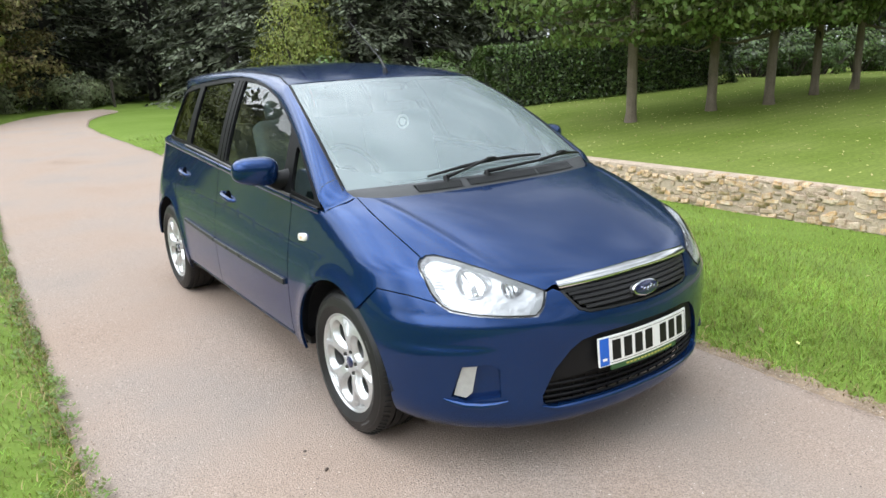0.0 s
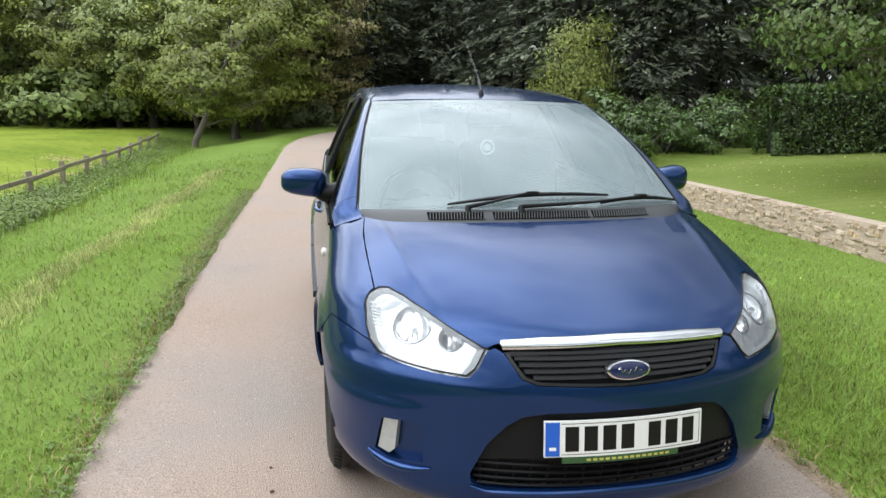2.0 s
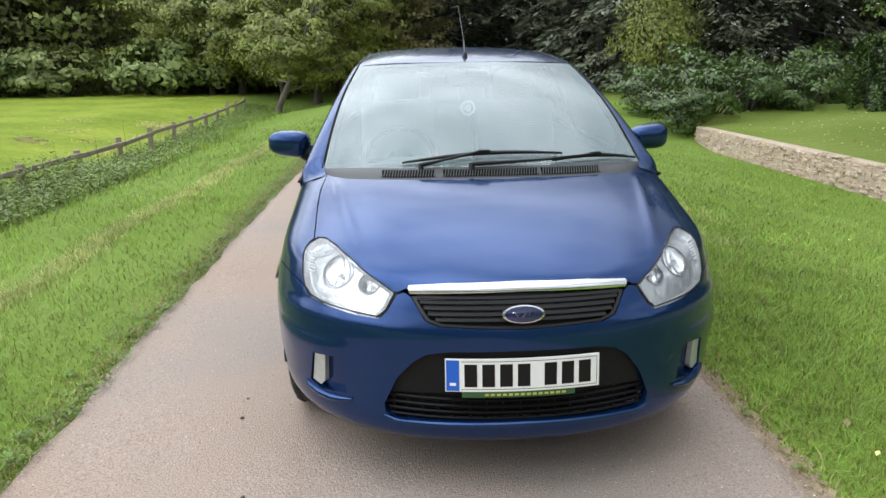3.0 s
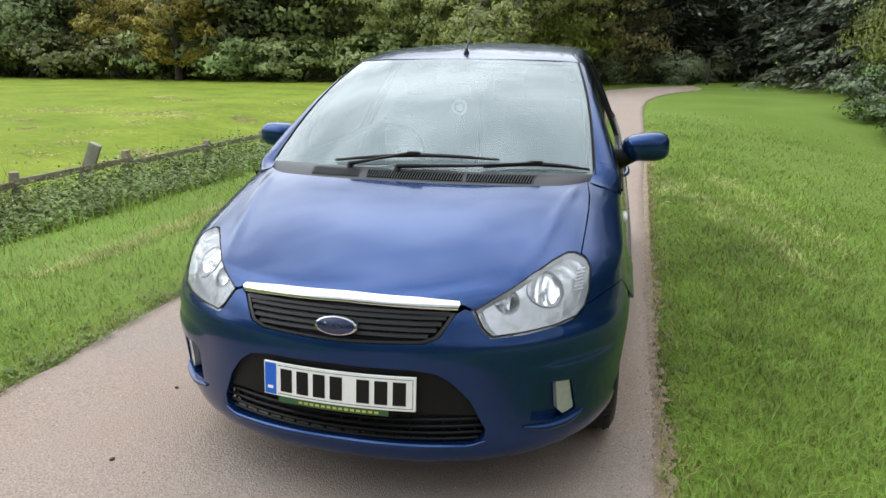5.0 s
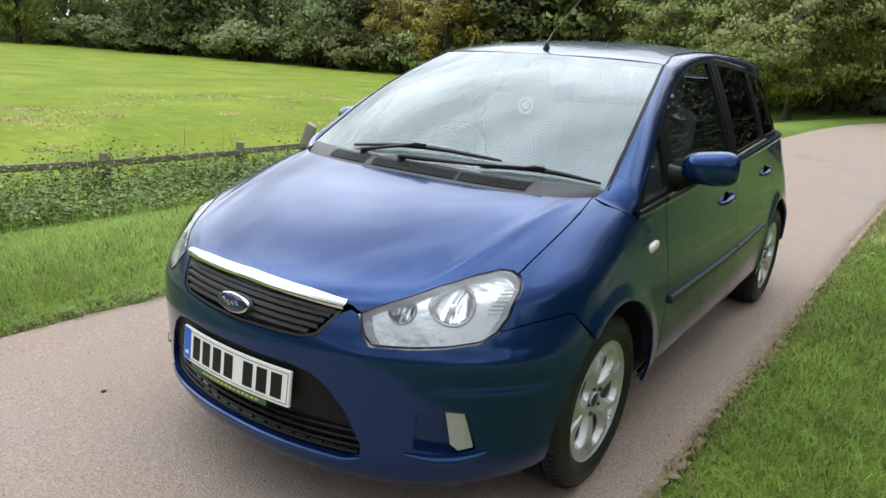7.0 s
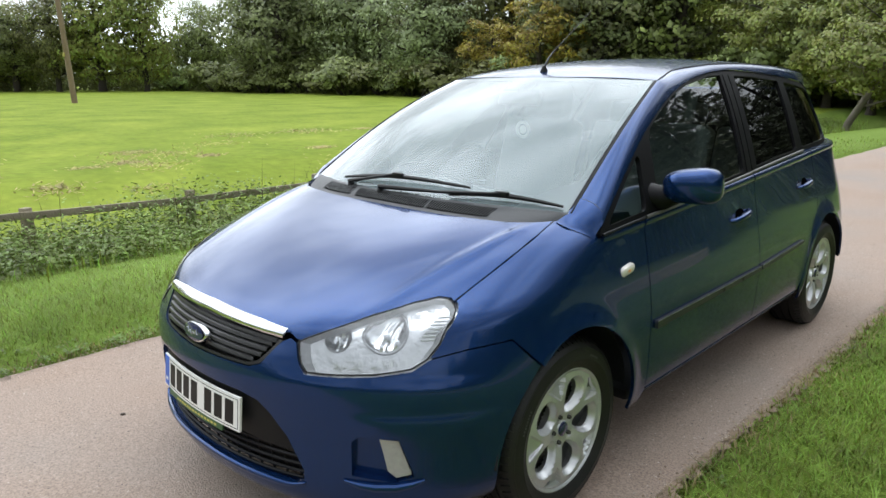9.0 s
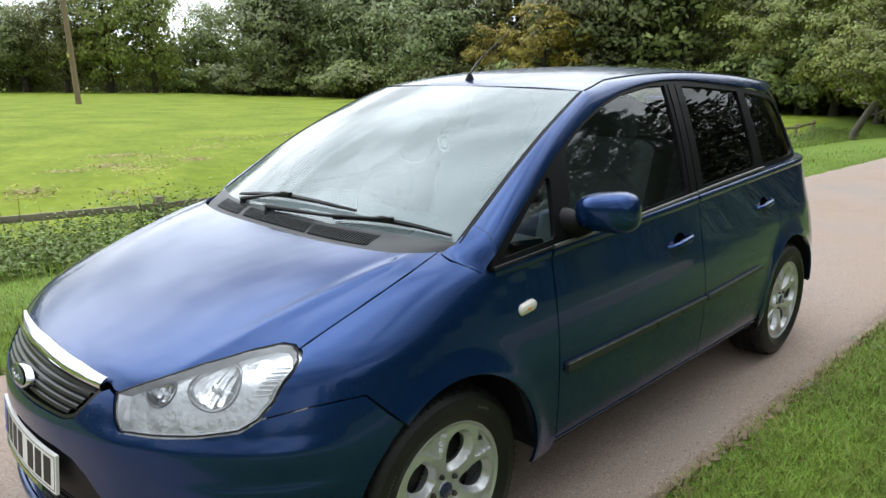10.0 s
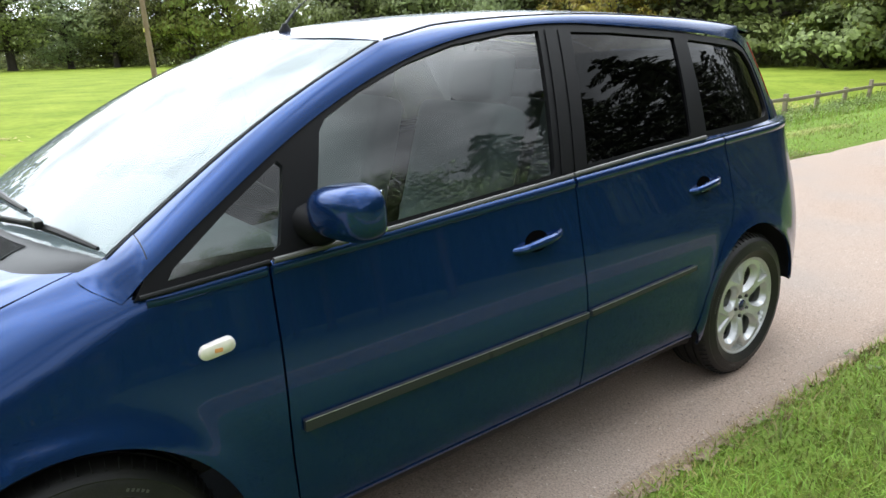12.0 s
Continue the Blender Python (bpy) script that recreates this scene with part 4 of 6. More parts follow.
    bm = bmesh.new()
    lathe(bm, [(0.0001, 0.011), (0.010, 0.0105), (0.0165, 0.007), (0.019, 0.002), (0.019, -0.008)], sides=24)
    for w in bm.verts:
        w.co.y += 0.0235 * (1 if w.co.y > 1e-4 else -1 if w.co.y < -1e-4 else 0)
    bmesh.ops.transform(bm, matrix=pose(s * float(flank(0.338, 0.815)), 0.338, 0.815, 8, s * 8, 0 if s > 0 else 180), verts=bm.verts)
    ind = part("side_indicator", bm, ORANGE, wing, "clear side indicator with an amber bulb")
    bm = bmesh.new()
    box(bm, (0.006, 0.02, 0.012), pose(s * (float(flank(0.338, 0.815)) + 0.009), 0.338, 0.815), 0.003)
    part("indicator_bulb", bm, AMBER, ind)
    # door mirror
    bm = bmesh.new()
    bmesh.ops.create_uvsphere(bm, u_segments=32, v_segments=20, radius=1.0)
    for w in bm.verts:
        c = w.co
        k = (abs(c.x) ** 3.2 + abs(c.y) ** 2.6 + abs(c.z) ** 3.0) ** (-1 / 3.0)
        c *= k
        w.co = Vector((c.x * 0.108, c.y * 0.072 if c.y < 0 else c.y * 0.035, c.z * (0.066 + 0.007 * c.x)))
    bmesh.ops.transform(bm, matrix=pose(s * 0.942, 0.655, 1.088, 0, s * -4, s * 12), verts=bm.verts)
    mirror = part("door_mirror", bm, PAINT, door, angle=60)
    bm = bmesh.new()
    box(bm, (0.165, 0.008, 0.095), pose(s * 0.942, 0.655, 1.088, 0, s * -4, s * 12) @ pose(0, 0.031, 0), 0.003)
    part("mirror_glass", bm, CHROME, mirror)
    bm = bmesh.new()
    tube(bm, [(s * 0.79, 0.62, 1.035), (s * 0.845, 0.635, 1.035), (s * 0.885, 0.65, 1.05)], [0.055, 0.045, 0.036], 14)
    part("mirror_arm", bm, TRIM, mirror)
    bm = bmesh.new()
    box(bm, (0.075, 0.06, 0.022), pose(s * 0.872, 0.640, 1.030, 0, s * -6, s * 12), 0.009)
    part("mirror_base", bm, TRIM, mirror)
    # hidden inner skin and wheel housings
    sheet("inner_flank", flank_sheet, [(-0.25, 0.80), (0.0, 0.93), (0.2, 0.945), (1.5, 1.01), (3.25, 1.05), (3.33, 0.44), (2.9, 0.40), (0.4, 0.24), *arch(0, -5, 140, 18, 0.40)], SHUT, car, 0.05, YZ, side=s, off=-0.02, edge=0.0,
          holes=[[(2.64 + 0.43 * math.cos(a), 0.36 + 0.43 * math.sin(a)) for a in np.linspace(0, 2 * math.pi, 25)[:-1]]])
    for yc in (0.0, 2.64):
        bm = bmesh.new()
        ring = [[bm.verts.new((s * x, yc + r * math.cos(a), ARCH_Z + r * math.sin(a))) for a in np.linspace(radians(4), radians(180), 25)] for x, r in ((0.872, 0.371), (0.85, 0.385), (0.60, 0.392), (0.60, 0.02))]
        for a, b in zip(ring, ring[1:]):
            for k in range(24):
                bm.faces.new((a[k], a[k + 1], b[k + 1], b[k]))
        part("wheel_housing", bm, SHUT, car)

sheet("inner_nose", body, both_ways([(0, 9.4), (0.45, 9.4), (0.52, 7.4), (0.60, 7.0), (0.60, 5.6), (0.66, 5.0), (0.72, 0.6), (0, 0.6)]), SHUT, car, 0.05, PV, off=-0.15, edge=0.0)
bm = bmesh.new()
box(bm, (1.18, 3.7, 0.05), pose(0, 1.35, 0.215), 0.02)
box(bm, (1.60, 1.60, 0.05), pose(0, 1.32, 0.235), 0.02)
part("floor_pan", bm, SHUT, car)


# tail
def tail(x, z):
    h = np.maximum(z - 1.0, 0)
    return np.stack([x + 0 * z, 3.47 - 0.62 * h ** 1.25 - 0.22 * np.abs(x) ** 2.4 - 0.10 * np.maximum(0.45 - z, 0), z + 0 * x], -1)


sheet("tailgate", tail, [(-0.50, 0.26), (0.50, 0.26), (0.50, 0.6), (0.48, 1.0), (0.42, 1.40), (-0.42, 1.40), (-0.48, 1.0), (-0.50, 0.6)], PAINT, car, 0.05, YZ)
sheet("rear_screen", tail, [(-0.44, 1.06), (0.44, 1.06), (0.38, 1.37), (-0.38, 1.37)], DARK_GLASS, car, 0.05, YZ, off=0.004)

bm = bmesh.new()
outline = [(-0.70, 0.30), (0.70, 0.30), (0.73, 0.60), (0.70, 0.98), (0.62, 1.15), (0.44, 1.36), (-0.44, 1.36), (-0.62, 1.15), (-0.70, 0.98), (-0.73, 0.60)]
faces = [[bm.verts.new((x, y, z)) for x, z in outline] for y in (3.14, 3.17)]
bm.faces.new(faces[0])
bm.faces.new(faces[1][::-1])
for k in range(len(outline)):
    j = (k + 1) % len(outline)
    bm.faces.new((faces[0][j], faces[0][k], faces[1][k], faces[1][j]))
part("boot_liner", bm, SHUT, car, smooth=False)

# windscreen, scuttle and roof
def screen_sheet(u, w):
    return screen(u, w)


wind = sheet("windscreen", screen_sheet, [(-0.985, 0.0), (-0.5, 0.0), (0, 0.0), (0.5, 0.0), (0.985, 0.0), (0.985, 1.0), (0.5, 1.0), (0, 1.0), (-0.5, 1.0), (-0.985, 1.0)], GLASS, car, 0.04, (0.66, 0.93), edge=0.0, label="windscreen with a pale veil for reflected sky")
wind.visible_shadow = False
sheet("screen_surround", screen_sheet, [(-1.0, -0.02), (1.0, -0.02), (1.0, 1.005), (-1.0, 1.005)], TRIM, wind, 0.03, (0.66, 0.93), off=-0.003, edge=0.006,
      holes=[[(-0.955, 0.03), (0.955, 0.03), (0.95, 0.965), (0.12, 0.965), (0.07, 0.93), (-0.07, 0.93), (-0.12, 0.965), (-0.95, 0.965)]])
for s in (1, -1):
    bm = bmesh.new()
    tube(bm, [Vector(screen(s * 1.0, w)) for w in np.linspace(0.0, 1.0, 20)], 0.0036, 6)
    part("screen_seal", bm, PLASTIC, wind)


def roof_sheet(x, y):
    return np.stack([x + 0 * y, y + 0 * x, roof(x, y)], -1)


head = [(float(p[0]), float(p[1]) + 0.006) for p in screen(np.linspace(-1, 1, 17), 1.0)]
ROOF = [*head, (0.575, 1.05), (0.548, 1.2), (0.541, 1.6), (0.541, 2.2), (0.535, 2.6), (0.52, 2.9), (0.49, 3.12), (0.42, 3.20), (-0.42, 3.20), (-0.49, 3.12), (-0.52, 2.9), (-0.535, 2.6), (-0.541, 2.2), (-0.541, 1.6), (-0.548, 1.2), (-0.575, 1.05)]
sheet("roof", roof_sheet, ROOF, PAINT, car, 0.045, YZ, edge=0.01)
bm = bmesh.new()
lathe(bm, [(0.0001, 0.026), (0.006, 0.025), (0.009, 0.017), (0.015, 0.004), (0.017, -0.004)], pose(0, 0.985, float(roof(0, 0.985)), 0, -90, 0) @ Matrix.Diagonal((1, 1.5, 1, 1)), 20)
aerial = part("aerial_base", bm, PLASTIC, car)
bm = bmesh.new()
tube(bm, [(0, 0.985, 1.53), (0, 1.025, 1.575), (0, 1.055, 1.600)], [0.0055, 0.0042, 0.0026], 8)
tube(bm, [(0, 1.055, 1.600), (0, 1.375, 1.810)], [0.0021, 0.0013], 8)
part("aerial_rod", bm, ROD, aerial)


def scuttle(u, w):
    """The black scuttle panel between bonnet and screen."""
    p = np.arcsin(np.clip(np.abs(u) * 0.715 / 0.842, 0, 1) ** 1.82) * 2 / math.pi * np.sign(u)
    front = body(p, 9.62 + 0.36 * np.abs(u) ** 5) + np.array([0, 0.0, -0.012])
    rear = screen(0.985 * u, 0.0) + np.array([0, 0.012, 0.003])
    out = front * (1 - w)[:, None] + rear * w[:, None]
    out[:, 2] += 0.008 * np.sin(math.pi * w)
    return out


cowl = grid_sheet("scuttle_panel", lambda u, w: scuttle(2.06 * u - 1.03, w), 60, 10, SCUTTLE, car, "black slatted scuttle panel below the screen")
for u0, u1 in ((-0.64, -0.325), (-0.275, 0.295), (0.315, 0.69)):
    n = int((u1 - u0) * 62)
    # black sheet laid on the panel, for the shade down between the slats
    sheet("vent_bed", scuttle, [(u0, 0.22), (u1, 0.22), (u1, 0.68), (u0, 0.68)], VOID, cowl, 0.02, (0.6, 0.15), off=0.0015, edge=0.0)
    for k in range(n):
        u = u0 + (u1 - u0) * (k + 0.5) / n
        bm = bmesh.new()
        a, b = scuttle(np.array([u, u + 0.012]), np.array([0.22, 0.68]))
        tube(bm, [Vector(a) + Vector((0, 0, 0.003)), Vector(b) + Vector((0, 0, 0.003))], 0.0026, 4)
        part("vent_slat", bm, SCUTTLE, cowl)

# wipers lie along the foot of the screen
def wiper(pivot, elbow, blade0, blade1, bow):
    """A wiper lying along the foot of the screen."""
    def on(u, w, up):
        return Vector(screen(u, w)) + Vector((0, -0.010, 0.014)) * float(up)

    def along(t):
        return blade0[0] + (blade1[0] - blade0[0]) * t, blade0[1] + (blade1[1] - blade0[1]) * t + bow * math.sin(math.pi * t)
    bm = bmesh.new()
    lathe(bm, [(0.0001, 0.016), (0.010, 0.014), (0.014, 0.0), (0.014, -0.02)], Matrix.Translation(on(*pivot, 0.3)) @ pose(0, 0, 0, 0, -70, 90), 16)
    w = part("wiper", bm, BLACK, car)
    mid = along(0.5)
    bm = bmesh.new()
    tube(bm, [on(*pivot, 1.0), on(*elbow, 1.4), on(mid[0] - 0.06, mid[1] - 0.006, 1.7), on(*mid, 1.9)], [0.010, 0.006, 0.0065, 0.006], 8)
    part("wiper_arm", bm, BLACK, w)
    bm = bmesh.new()
    ts = np.linspace(0, 1, 13)
    tube(bm, [on(*along(t), 0.7 + 0.5 * math.sin(math.pi * t)) for t in ts], [0.005 + 0.0045 * math.sin(math.pi * t) for t in ts], 6)
    part("wiper_blade", bm, BLACK, w)
    bm = bmesh.new()
    box(bm, (0.055, 0.020, 0.020), Matrix.Translation(on(*mid, 1.7)), 0.005)
    part("wiper_clip", bm, BLACK, w)


wiper((-0.40, 0.0), (-0.27, 0.022), (-0.51, 0.022), (0.47, 0.066), 0.022)
wiper((-0.10, 0.0), (0.34, 0.012), (0.39, 0.016), (0.965, 0.016), 0.018)
bm = bmesh.new()
lathe(bm, [(0.028, -0.002), (0.041, -0.002), (0.041, 0.002), (0.028, 0.002)], pose(0, 0.829, 1.24, 0, 0, 90), 32, close=True)
disc = part("air_freshener", bm, WHITE, car, "round white air freshener hung from the mirror")
bm = bmesh.new()
lathe(bm, [(0.0001, -0.0015), (0.020, -0.0015), (0.020, 0.0015), (0.0001, 0.0015)], pose(0, 0.829, 1.24, 0, 0, 90), 24)
part("freshener_centre", bm, WHITE, disc)
bm = bmesh.new()
tube(bm, [(0, 0.829, 1.28), (0, 0.80, 1.36)], 0.0015, 5)
part("freshener_cord", bm, BLACK, disc)


# wheels
def build_wheel():
    """A wheel with its hub's face in the plane x = 0, looking along +x."""
    wheel = empty("wheel", "", "")
    bm = bmesh.new()
    prof = [(0.216, -0.190), (0.236, -0.199), (0.280, -0.204), (0.302, -0.194), (0.313, -0.174)]
    for x in (-0.150, -0.105, -0.060):
        prof += [(0.3175, x - 0.017), (0.3175, x - 0.006), (0.310, x - 0.005), (0.310, x + 0.003), (0.3175, x + 0.004)]
    prof += [(0.3170, -0.035), (0.313, -0.020), (0.304, -0.005), (0.292, 0.003), (0.290, 0.0045), (0.287, 0.0040), (0.272, 0.011), (0.257, 0.012), (0.254, 0.0135), (0.251, 0.0115), (0.231, 0.006), (0.2195, -0.003)]
    lathe(bm, prof, sides=96)
    tyre = part("tyre", bm, RUBBER, wheel, angle=30)
    bm = bmesh.new()
    for k in range(72):
        a = 2 * math.pi * k / 72
        for x, t in ((-0.020, 0.5), (-0.180, -0.5)):
            box(bm, (0.030, 0.0035, 0.010), Matrix.Rotation(a, 4, "X") @ pose(x, 0, 0.3120, 0, t * 60, 0))
    tagged(part("tread_pattern", bm, RUBBER, tyre, smooth=False), kind="stuff")
    # worn raised lettering on the sidewall, as plain arcs
    for start, count in ((0.35, 8), (3.49, 8), (1.95, 5), (5.09, 5)):
        bm = bmesh.new()
        for k in range(count):
            box(bm, (0.002, 0.006, 0.011), Matrix.Rotation(start + 0.040 * k, 4, "X") @ pose(0.0108, 0, 0.2655, 0, 8, 0))
        part("sidewall_mark", bm, MARK, tyre, smooth=False)
    bm = bmesh.new()
    lathe(bm, [(0.222, -0.19), (0.214, -0.16), (0.211, -0.06), (0.215, -0.020), (0.2185, -0.009), (0.2205, -0.0065), (0.2285, -0.001), (0.2325, -0.003), (0.2325, -0.012)], sides=96)
    rim_ob = part("rim", bm, ALLOY, wheel)
    polar = lambda r, a: (r * math.cos(a), r * math.sin(a))
    HOLE_R, HOLE_L, HOLE_W = 0.131, 0.054, 0.0445
    gaps = []
    for k in range(5):
        a = 2 * math.pi * (k + 0.5) / 5
        loop = []
        for t in np.linspace(0, 2 * math.pi, 29)[:-1]:
            along, across = HOLE_R + HOLE_L * math.cos(t), HOLE_W * math.sin(t) * (1 + 0.22 * math.cos(t))
            loop.append((along * math.cos(a) - across * math.sin(a), along * math.sin(a) + across * math.cos(a)))
        gaps.append(loop)
        a = 2 * math.pi * k / 5
        gaps.append([polar(r, a + radians(d)) for r, d in ((0.191, 0), (0.198, -2.6), (0.207, -4.2), (0.2095, 0), (0.207, 4.2), (0.198, 2.6))])

    def face(y, z):
        """Five broad spokes that fork round a sunk wedge at the rim; their flanks fall away into the openings."""
        r, a = np.hypot(y, z), np.arctan2(z, y)
        arm = np.mod(a + math.pi / 5, 2 * math.pi / 5) - math.pi / 5
        gap = np.mod(a, 2 * math.pi / 5) - math.pi / 5
        along, across = r * np.cos(gap) - HOLE_R, r * np.sin(gap)
        q = np.hypot(along / HOLE_L, across / (HOLE_W * (1 + 0.22 * np.clip(along / HOLE_L, -1, 1))))
        out = np.interp(r, [0, 0.03, 0.06, 0.10, 0.15, 0.19, 0.222], [-0.020, -0.020, -0.018, -0.006, 0.000, -0.002, -0.007])
        flank_drop = 0.028 * np.clip(1 - (q - 1) * 0.045 / 0.0145, 0, 1)
        lip = 0.8 * np.clip((r - 0.196) / 0.014, 0, 1)
        side = np.abs(r * np.sin(arm))
        wedge = np.clip(((r * np.cos(arm) - 0.132) * 0.74 - side) / 0.0045, 0, 1) * (0.006 + 0.016 * np.clip((r - 0.136) / 0.05, 0, 1)) * (1 - np.clip((r - 0.208) / 0.006, 0, 1))
        bolt = 0.010 * np.clip(1.35 - np.hypot(r * np.cos(arm) - 0.052, r * np.sin(arm)) / 0.0125, 0, 1)
        return np.stack([out - flank_drop * (1 - lip) - wedge - np.minimum(bolt, 0.006), y, z], -1)

    sheet("wheel_face", face, [polar(0.2195, t) for t in np.linspace(0, 2 * math.pi, 97)[:-1]], ALLOY, rim_ob, 0.0052, YZ, holes=gaps, edge=0.030, out_from=(-1, 0, 0))
    for k in range(5):
        a = 2 * math.pi * k / 5
        bm = bmesh.new()
        lathe(bm, [(0.0001, -0.012), (0.007, -0.0125), (0.0085, -0.016), (0.0085, -0.04)], pose(0, 0.052 * math.cos(a), 0.052 * math.sin(a)), 6)
        part("wheel_nut", bm, DISC, rim_ob)
    bm = bmesh.new()
    lathe(bm, [(0.0001, -0.017), (0.030, -0.0175), (0.036, -0.03), (0.060, -0.06)], sides=40)
    part("hub", bm, ALLOY, rim_ob)
    bm = bmesh.new()
    lathe(bm, [(0.0001, -0.010), (0.022, -0.011), (0.0265, -0.014), (0.0275, -0.022)], sides=32)
    part("centre_cap", bm, NAVY, rim_ob, "dark blue centre cap")
    for ob in (rim_ob, *rim_ob.children):
        ob.data.transform(Matrix.Diagonal((1, 0.945, 0.945, 1)))
    bm = bmesh.new()
    lathe(bm, [(0.05, -0.075), (0.14, -0.075), (0.145, -0.078), (0.145, -0.098), (0.05, -0.098)], sides=48, close=True)
    part("brake_disc", bm, DISC, wheel)
    bm = bmesh.new()
    lathe(bm, [(0.0001, -0.10), (0.19, -0.10), (0.193, -0.11)], sides=40)
    part("back_plate", bm, SHUT, wheel)
    return wheel


wheel = build_wheel()
wheel.parent = car
wheel.matrix_basis = pose(0.868, 0, 0.3175, 35, 0, 0)
for x, y, turn, roll in ((0.868, 2.64, 0, 45), (-0.868, 0, 180, 8), (-0.868, 2.64, 180, 33)):
    copy_thing(wheel, pose(x, y, 0.3175, 0, 0, turn) @ pose(0, 0, 0, roll, 0, 0)).parent = car

# cabin
bm = bmesh.new()
rows = []
for x in np.linspace(-0.70, 0.70, 15):
    b = 0.02 * math.cos(x * 3)
    hump = 0.035 * math.exp(-((x + 0.36) / 0.16) ** 2)
    prof = [(0.16 + 0.12 * abs(x) ** 2, 0.975), (0.30, 0.985 + b), (0.50, 0.985 + b + hump), (0.62, 0.965 + hump * 1.3), (0.68, 0.91), (0.66, 0.75), (0.60, 0.45)]
    rows.append([bm.verts.new((x, y, z)) for y, z in prof])
for a, b in zip(rows, rows[1:]):
    for k in range(len(a) - 1):
        bm.faces.new((a[k], a[k + 1], b[k + 1], b[k]))
part("dashboard", bm, DASH, car, angle=60)
bm = bmesh.new()
wheel_m = pose(-0.37, 0.80, 0.965, 62, 0, 0)
circ = [wheel_m @ Vector((0.185 * math.cos(2 * math.pi * k / 40), 0.185 * math.sin(2 * math.pi * k / 40), 0)) for k in range(41)]
tube(bm, circ, 0.015, 8, caps=False)
for a in (180, 0, 270):
    tube(bm, [wheel_m @ Vector((0, 0, -0.02)), wheel_m @ Vector((0.18 * math.cos(radians(a)), 0.18 * math.sin(radians(a)), 0))], 0.018, 8)
tube(bm, [wheel_m @ Vector((0, 0, 0.0)), wheel_m @ Vector((0, 0, -0.25))], [0.075, 0.05], 16)
part("steering_wheel", bm, PLASTIC, car)


def build_seat(x, y, width, high=0.66):
    bm = bmesh.new()
    box(bm, (width, 0.52, 0.17), pose(x, y - 0.20, 0.62, 6), 0.05, 3)
    seat = part("seat", bm, CLOTH, car, angle=60)
    bm = bmesh.new()
    box(bm, (width * 0.96, 0.15, high), pose(x, y + 0.14, 0.60 + high / 2, -16), 0.055, 4)
    part("backrest", bm, CLOTH, seat, angle=60)
    return seat


for x in (-0.37, 0.37):
    seat = build_seat(x, 1.28, 0.50)
    bm = bmesh.new()
    box(bm, (0.27, 0.10, 0.18), pose(x, 1.555, 1.335, -12), 0.045, 4)
    part("headrest", bm, CLOTH, seat, angle=60)
    bm = bmesh.new()
    for d in (-0.06, 0.06):
        tube(bm, [(x + d, 1.52, 1.20), (x + d, 1.55, 1.28)], 0.007, 8)
    part("headrest_post", bm, CHROME, seat)
for x in (-0.44, 0.0, 0.44):
    seat = build_seat(x, 2.30, 0.42, high=0.58)
    bm = bmesh.new()
    box(bm, (0.24, 0.09, 0.15), pose(x, 2.56, 1.24, -12), 0.04, 4)
    part("headrest", bm, CLOTH, seat, angle=60)
bm = bmesh.new()
box(bm, (0.24, 0.03, 0.065), pose(0, 0.80, 1.385, -20), 0.012, 3)
mir = part("rear_view_mirror", bm, PLASTIC, car)
bm = bmesh.new()
tube(bm, [(0, 0.80, 1.40), (0, 0.81, 1.440)], 0.011, 8)
part("mirror_stem", bm, PLASTIC, mir)
sheet("headlining", roof_sheet, [(-0.48, 1.02), (0.48, 1.02), (0.49, 2.95), (-0.49, 2.95)], LINING, car, 0.08, YZ, off=-0.045, edge=0.0, label="pale headlining")

# ---- ground, lane and verges ----
road_left = spline([-40, -8, 0, 5, 10, 16, 22, 27, 31], [-2.6, -2.0, -1.87, -1.84, -1.71, -1.66, -1.50, -0.7, 0.7])
road_right = spline([-40, -8, 0, 5, 10, 16, 22, 27, 31], [0.5, 0.95, 1.05, 1.16, 1.28, 1.50, 1.85, 2.75, 4.3])


def ease(t):
    t = np.clip(t, 0, 1)
    return t * t * (3 - 2 * t)


def wobble(x, y, s, seed=0.0):
    """Cheap smooth unevenness."""
    return (np.sin(x * 1.3 * s + seed) * np.cos(y * 1.7 * s + 2 * seed) + 0.5 * np.sin(x * 2.9 * s + 1.1 + seed) * np.sin(y * 2.3 * s + 0.4)) / 1.5


fence_line = spline([-6, 1, 4, 8, 14, 22, 32], [-6.8, -6.6, -6.3, -6.0, -5.95, -6.3, -6.7])
WALL_X, WALL_Y0, WALL_Y1 = 7.75, -14.0, 15.2


def ground_z(x, y):
    x, y = np.broadcast_arrays(np.asarray(x, float), np.asarray(y, float))
    xl, xr = road_left(np.clip(y, -40, 31)), road_right(np.clip(y, -40, 31))
    along = 1 - ease((y - 13.5) / 6)
    right = -0.88 * ease((x - xr - 0.5) / 6.0) * along + 0.03 * ease((x - xr) / 0.3)
    lawn = (-0.38 + 0.088 * (np.minimum(x, 20) - 7.8)) * (along * 0.75 + 0.25)
    right = np.where(x > WALL_X + 0.17, np.where(y < WALL_Y1 + 0.5, lawn, np.maximum(right, lawn * ease((x - 7.9) / 3))), right)
    d = xl - x
    left = -0.30 * ease((d - 0.6) / 2.4) - 0.22 * ease((d - 2.6) / 1.4) + 0.42 * ease((d - 5.0) / 4.0) + 0.10 * ease((d - 9) / 12) + 0.03 * ease(d / 0.3)
    left = left * (1 - 0.8 * ease((y - 24) / 10))
    z = np.where(x > (xl + xr) / 2, right, left)
    on = (x > xl - 0.02) & (x < xr + 0.02) & (y < 33)
    rough = 0.005 * wobble(x, y, 1.0) + 0.012 * wobble(x, y, 0.3, 2.0)
    return np.where(on, -0.045, z + rough)


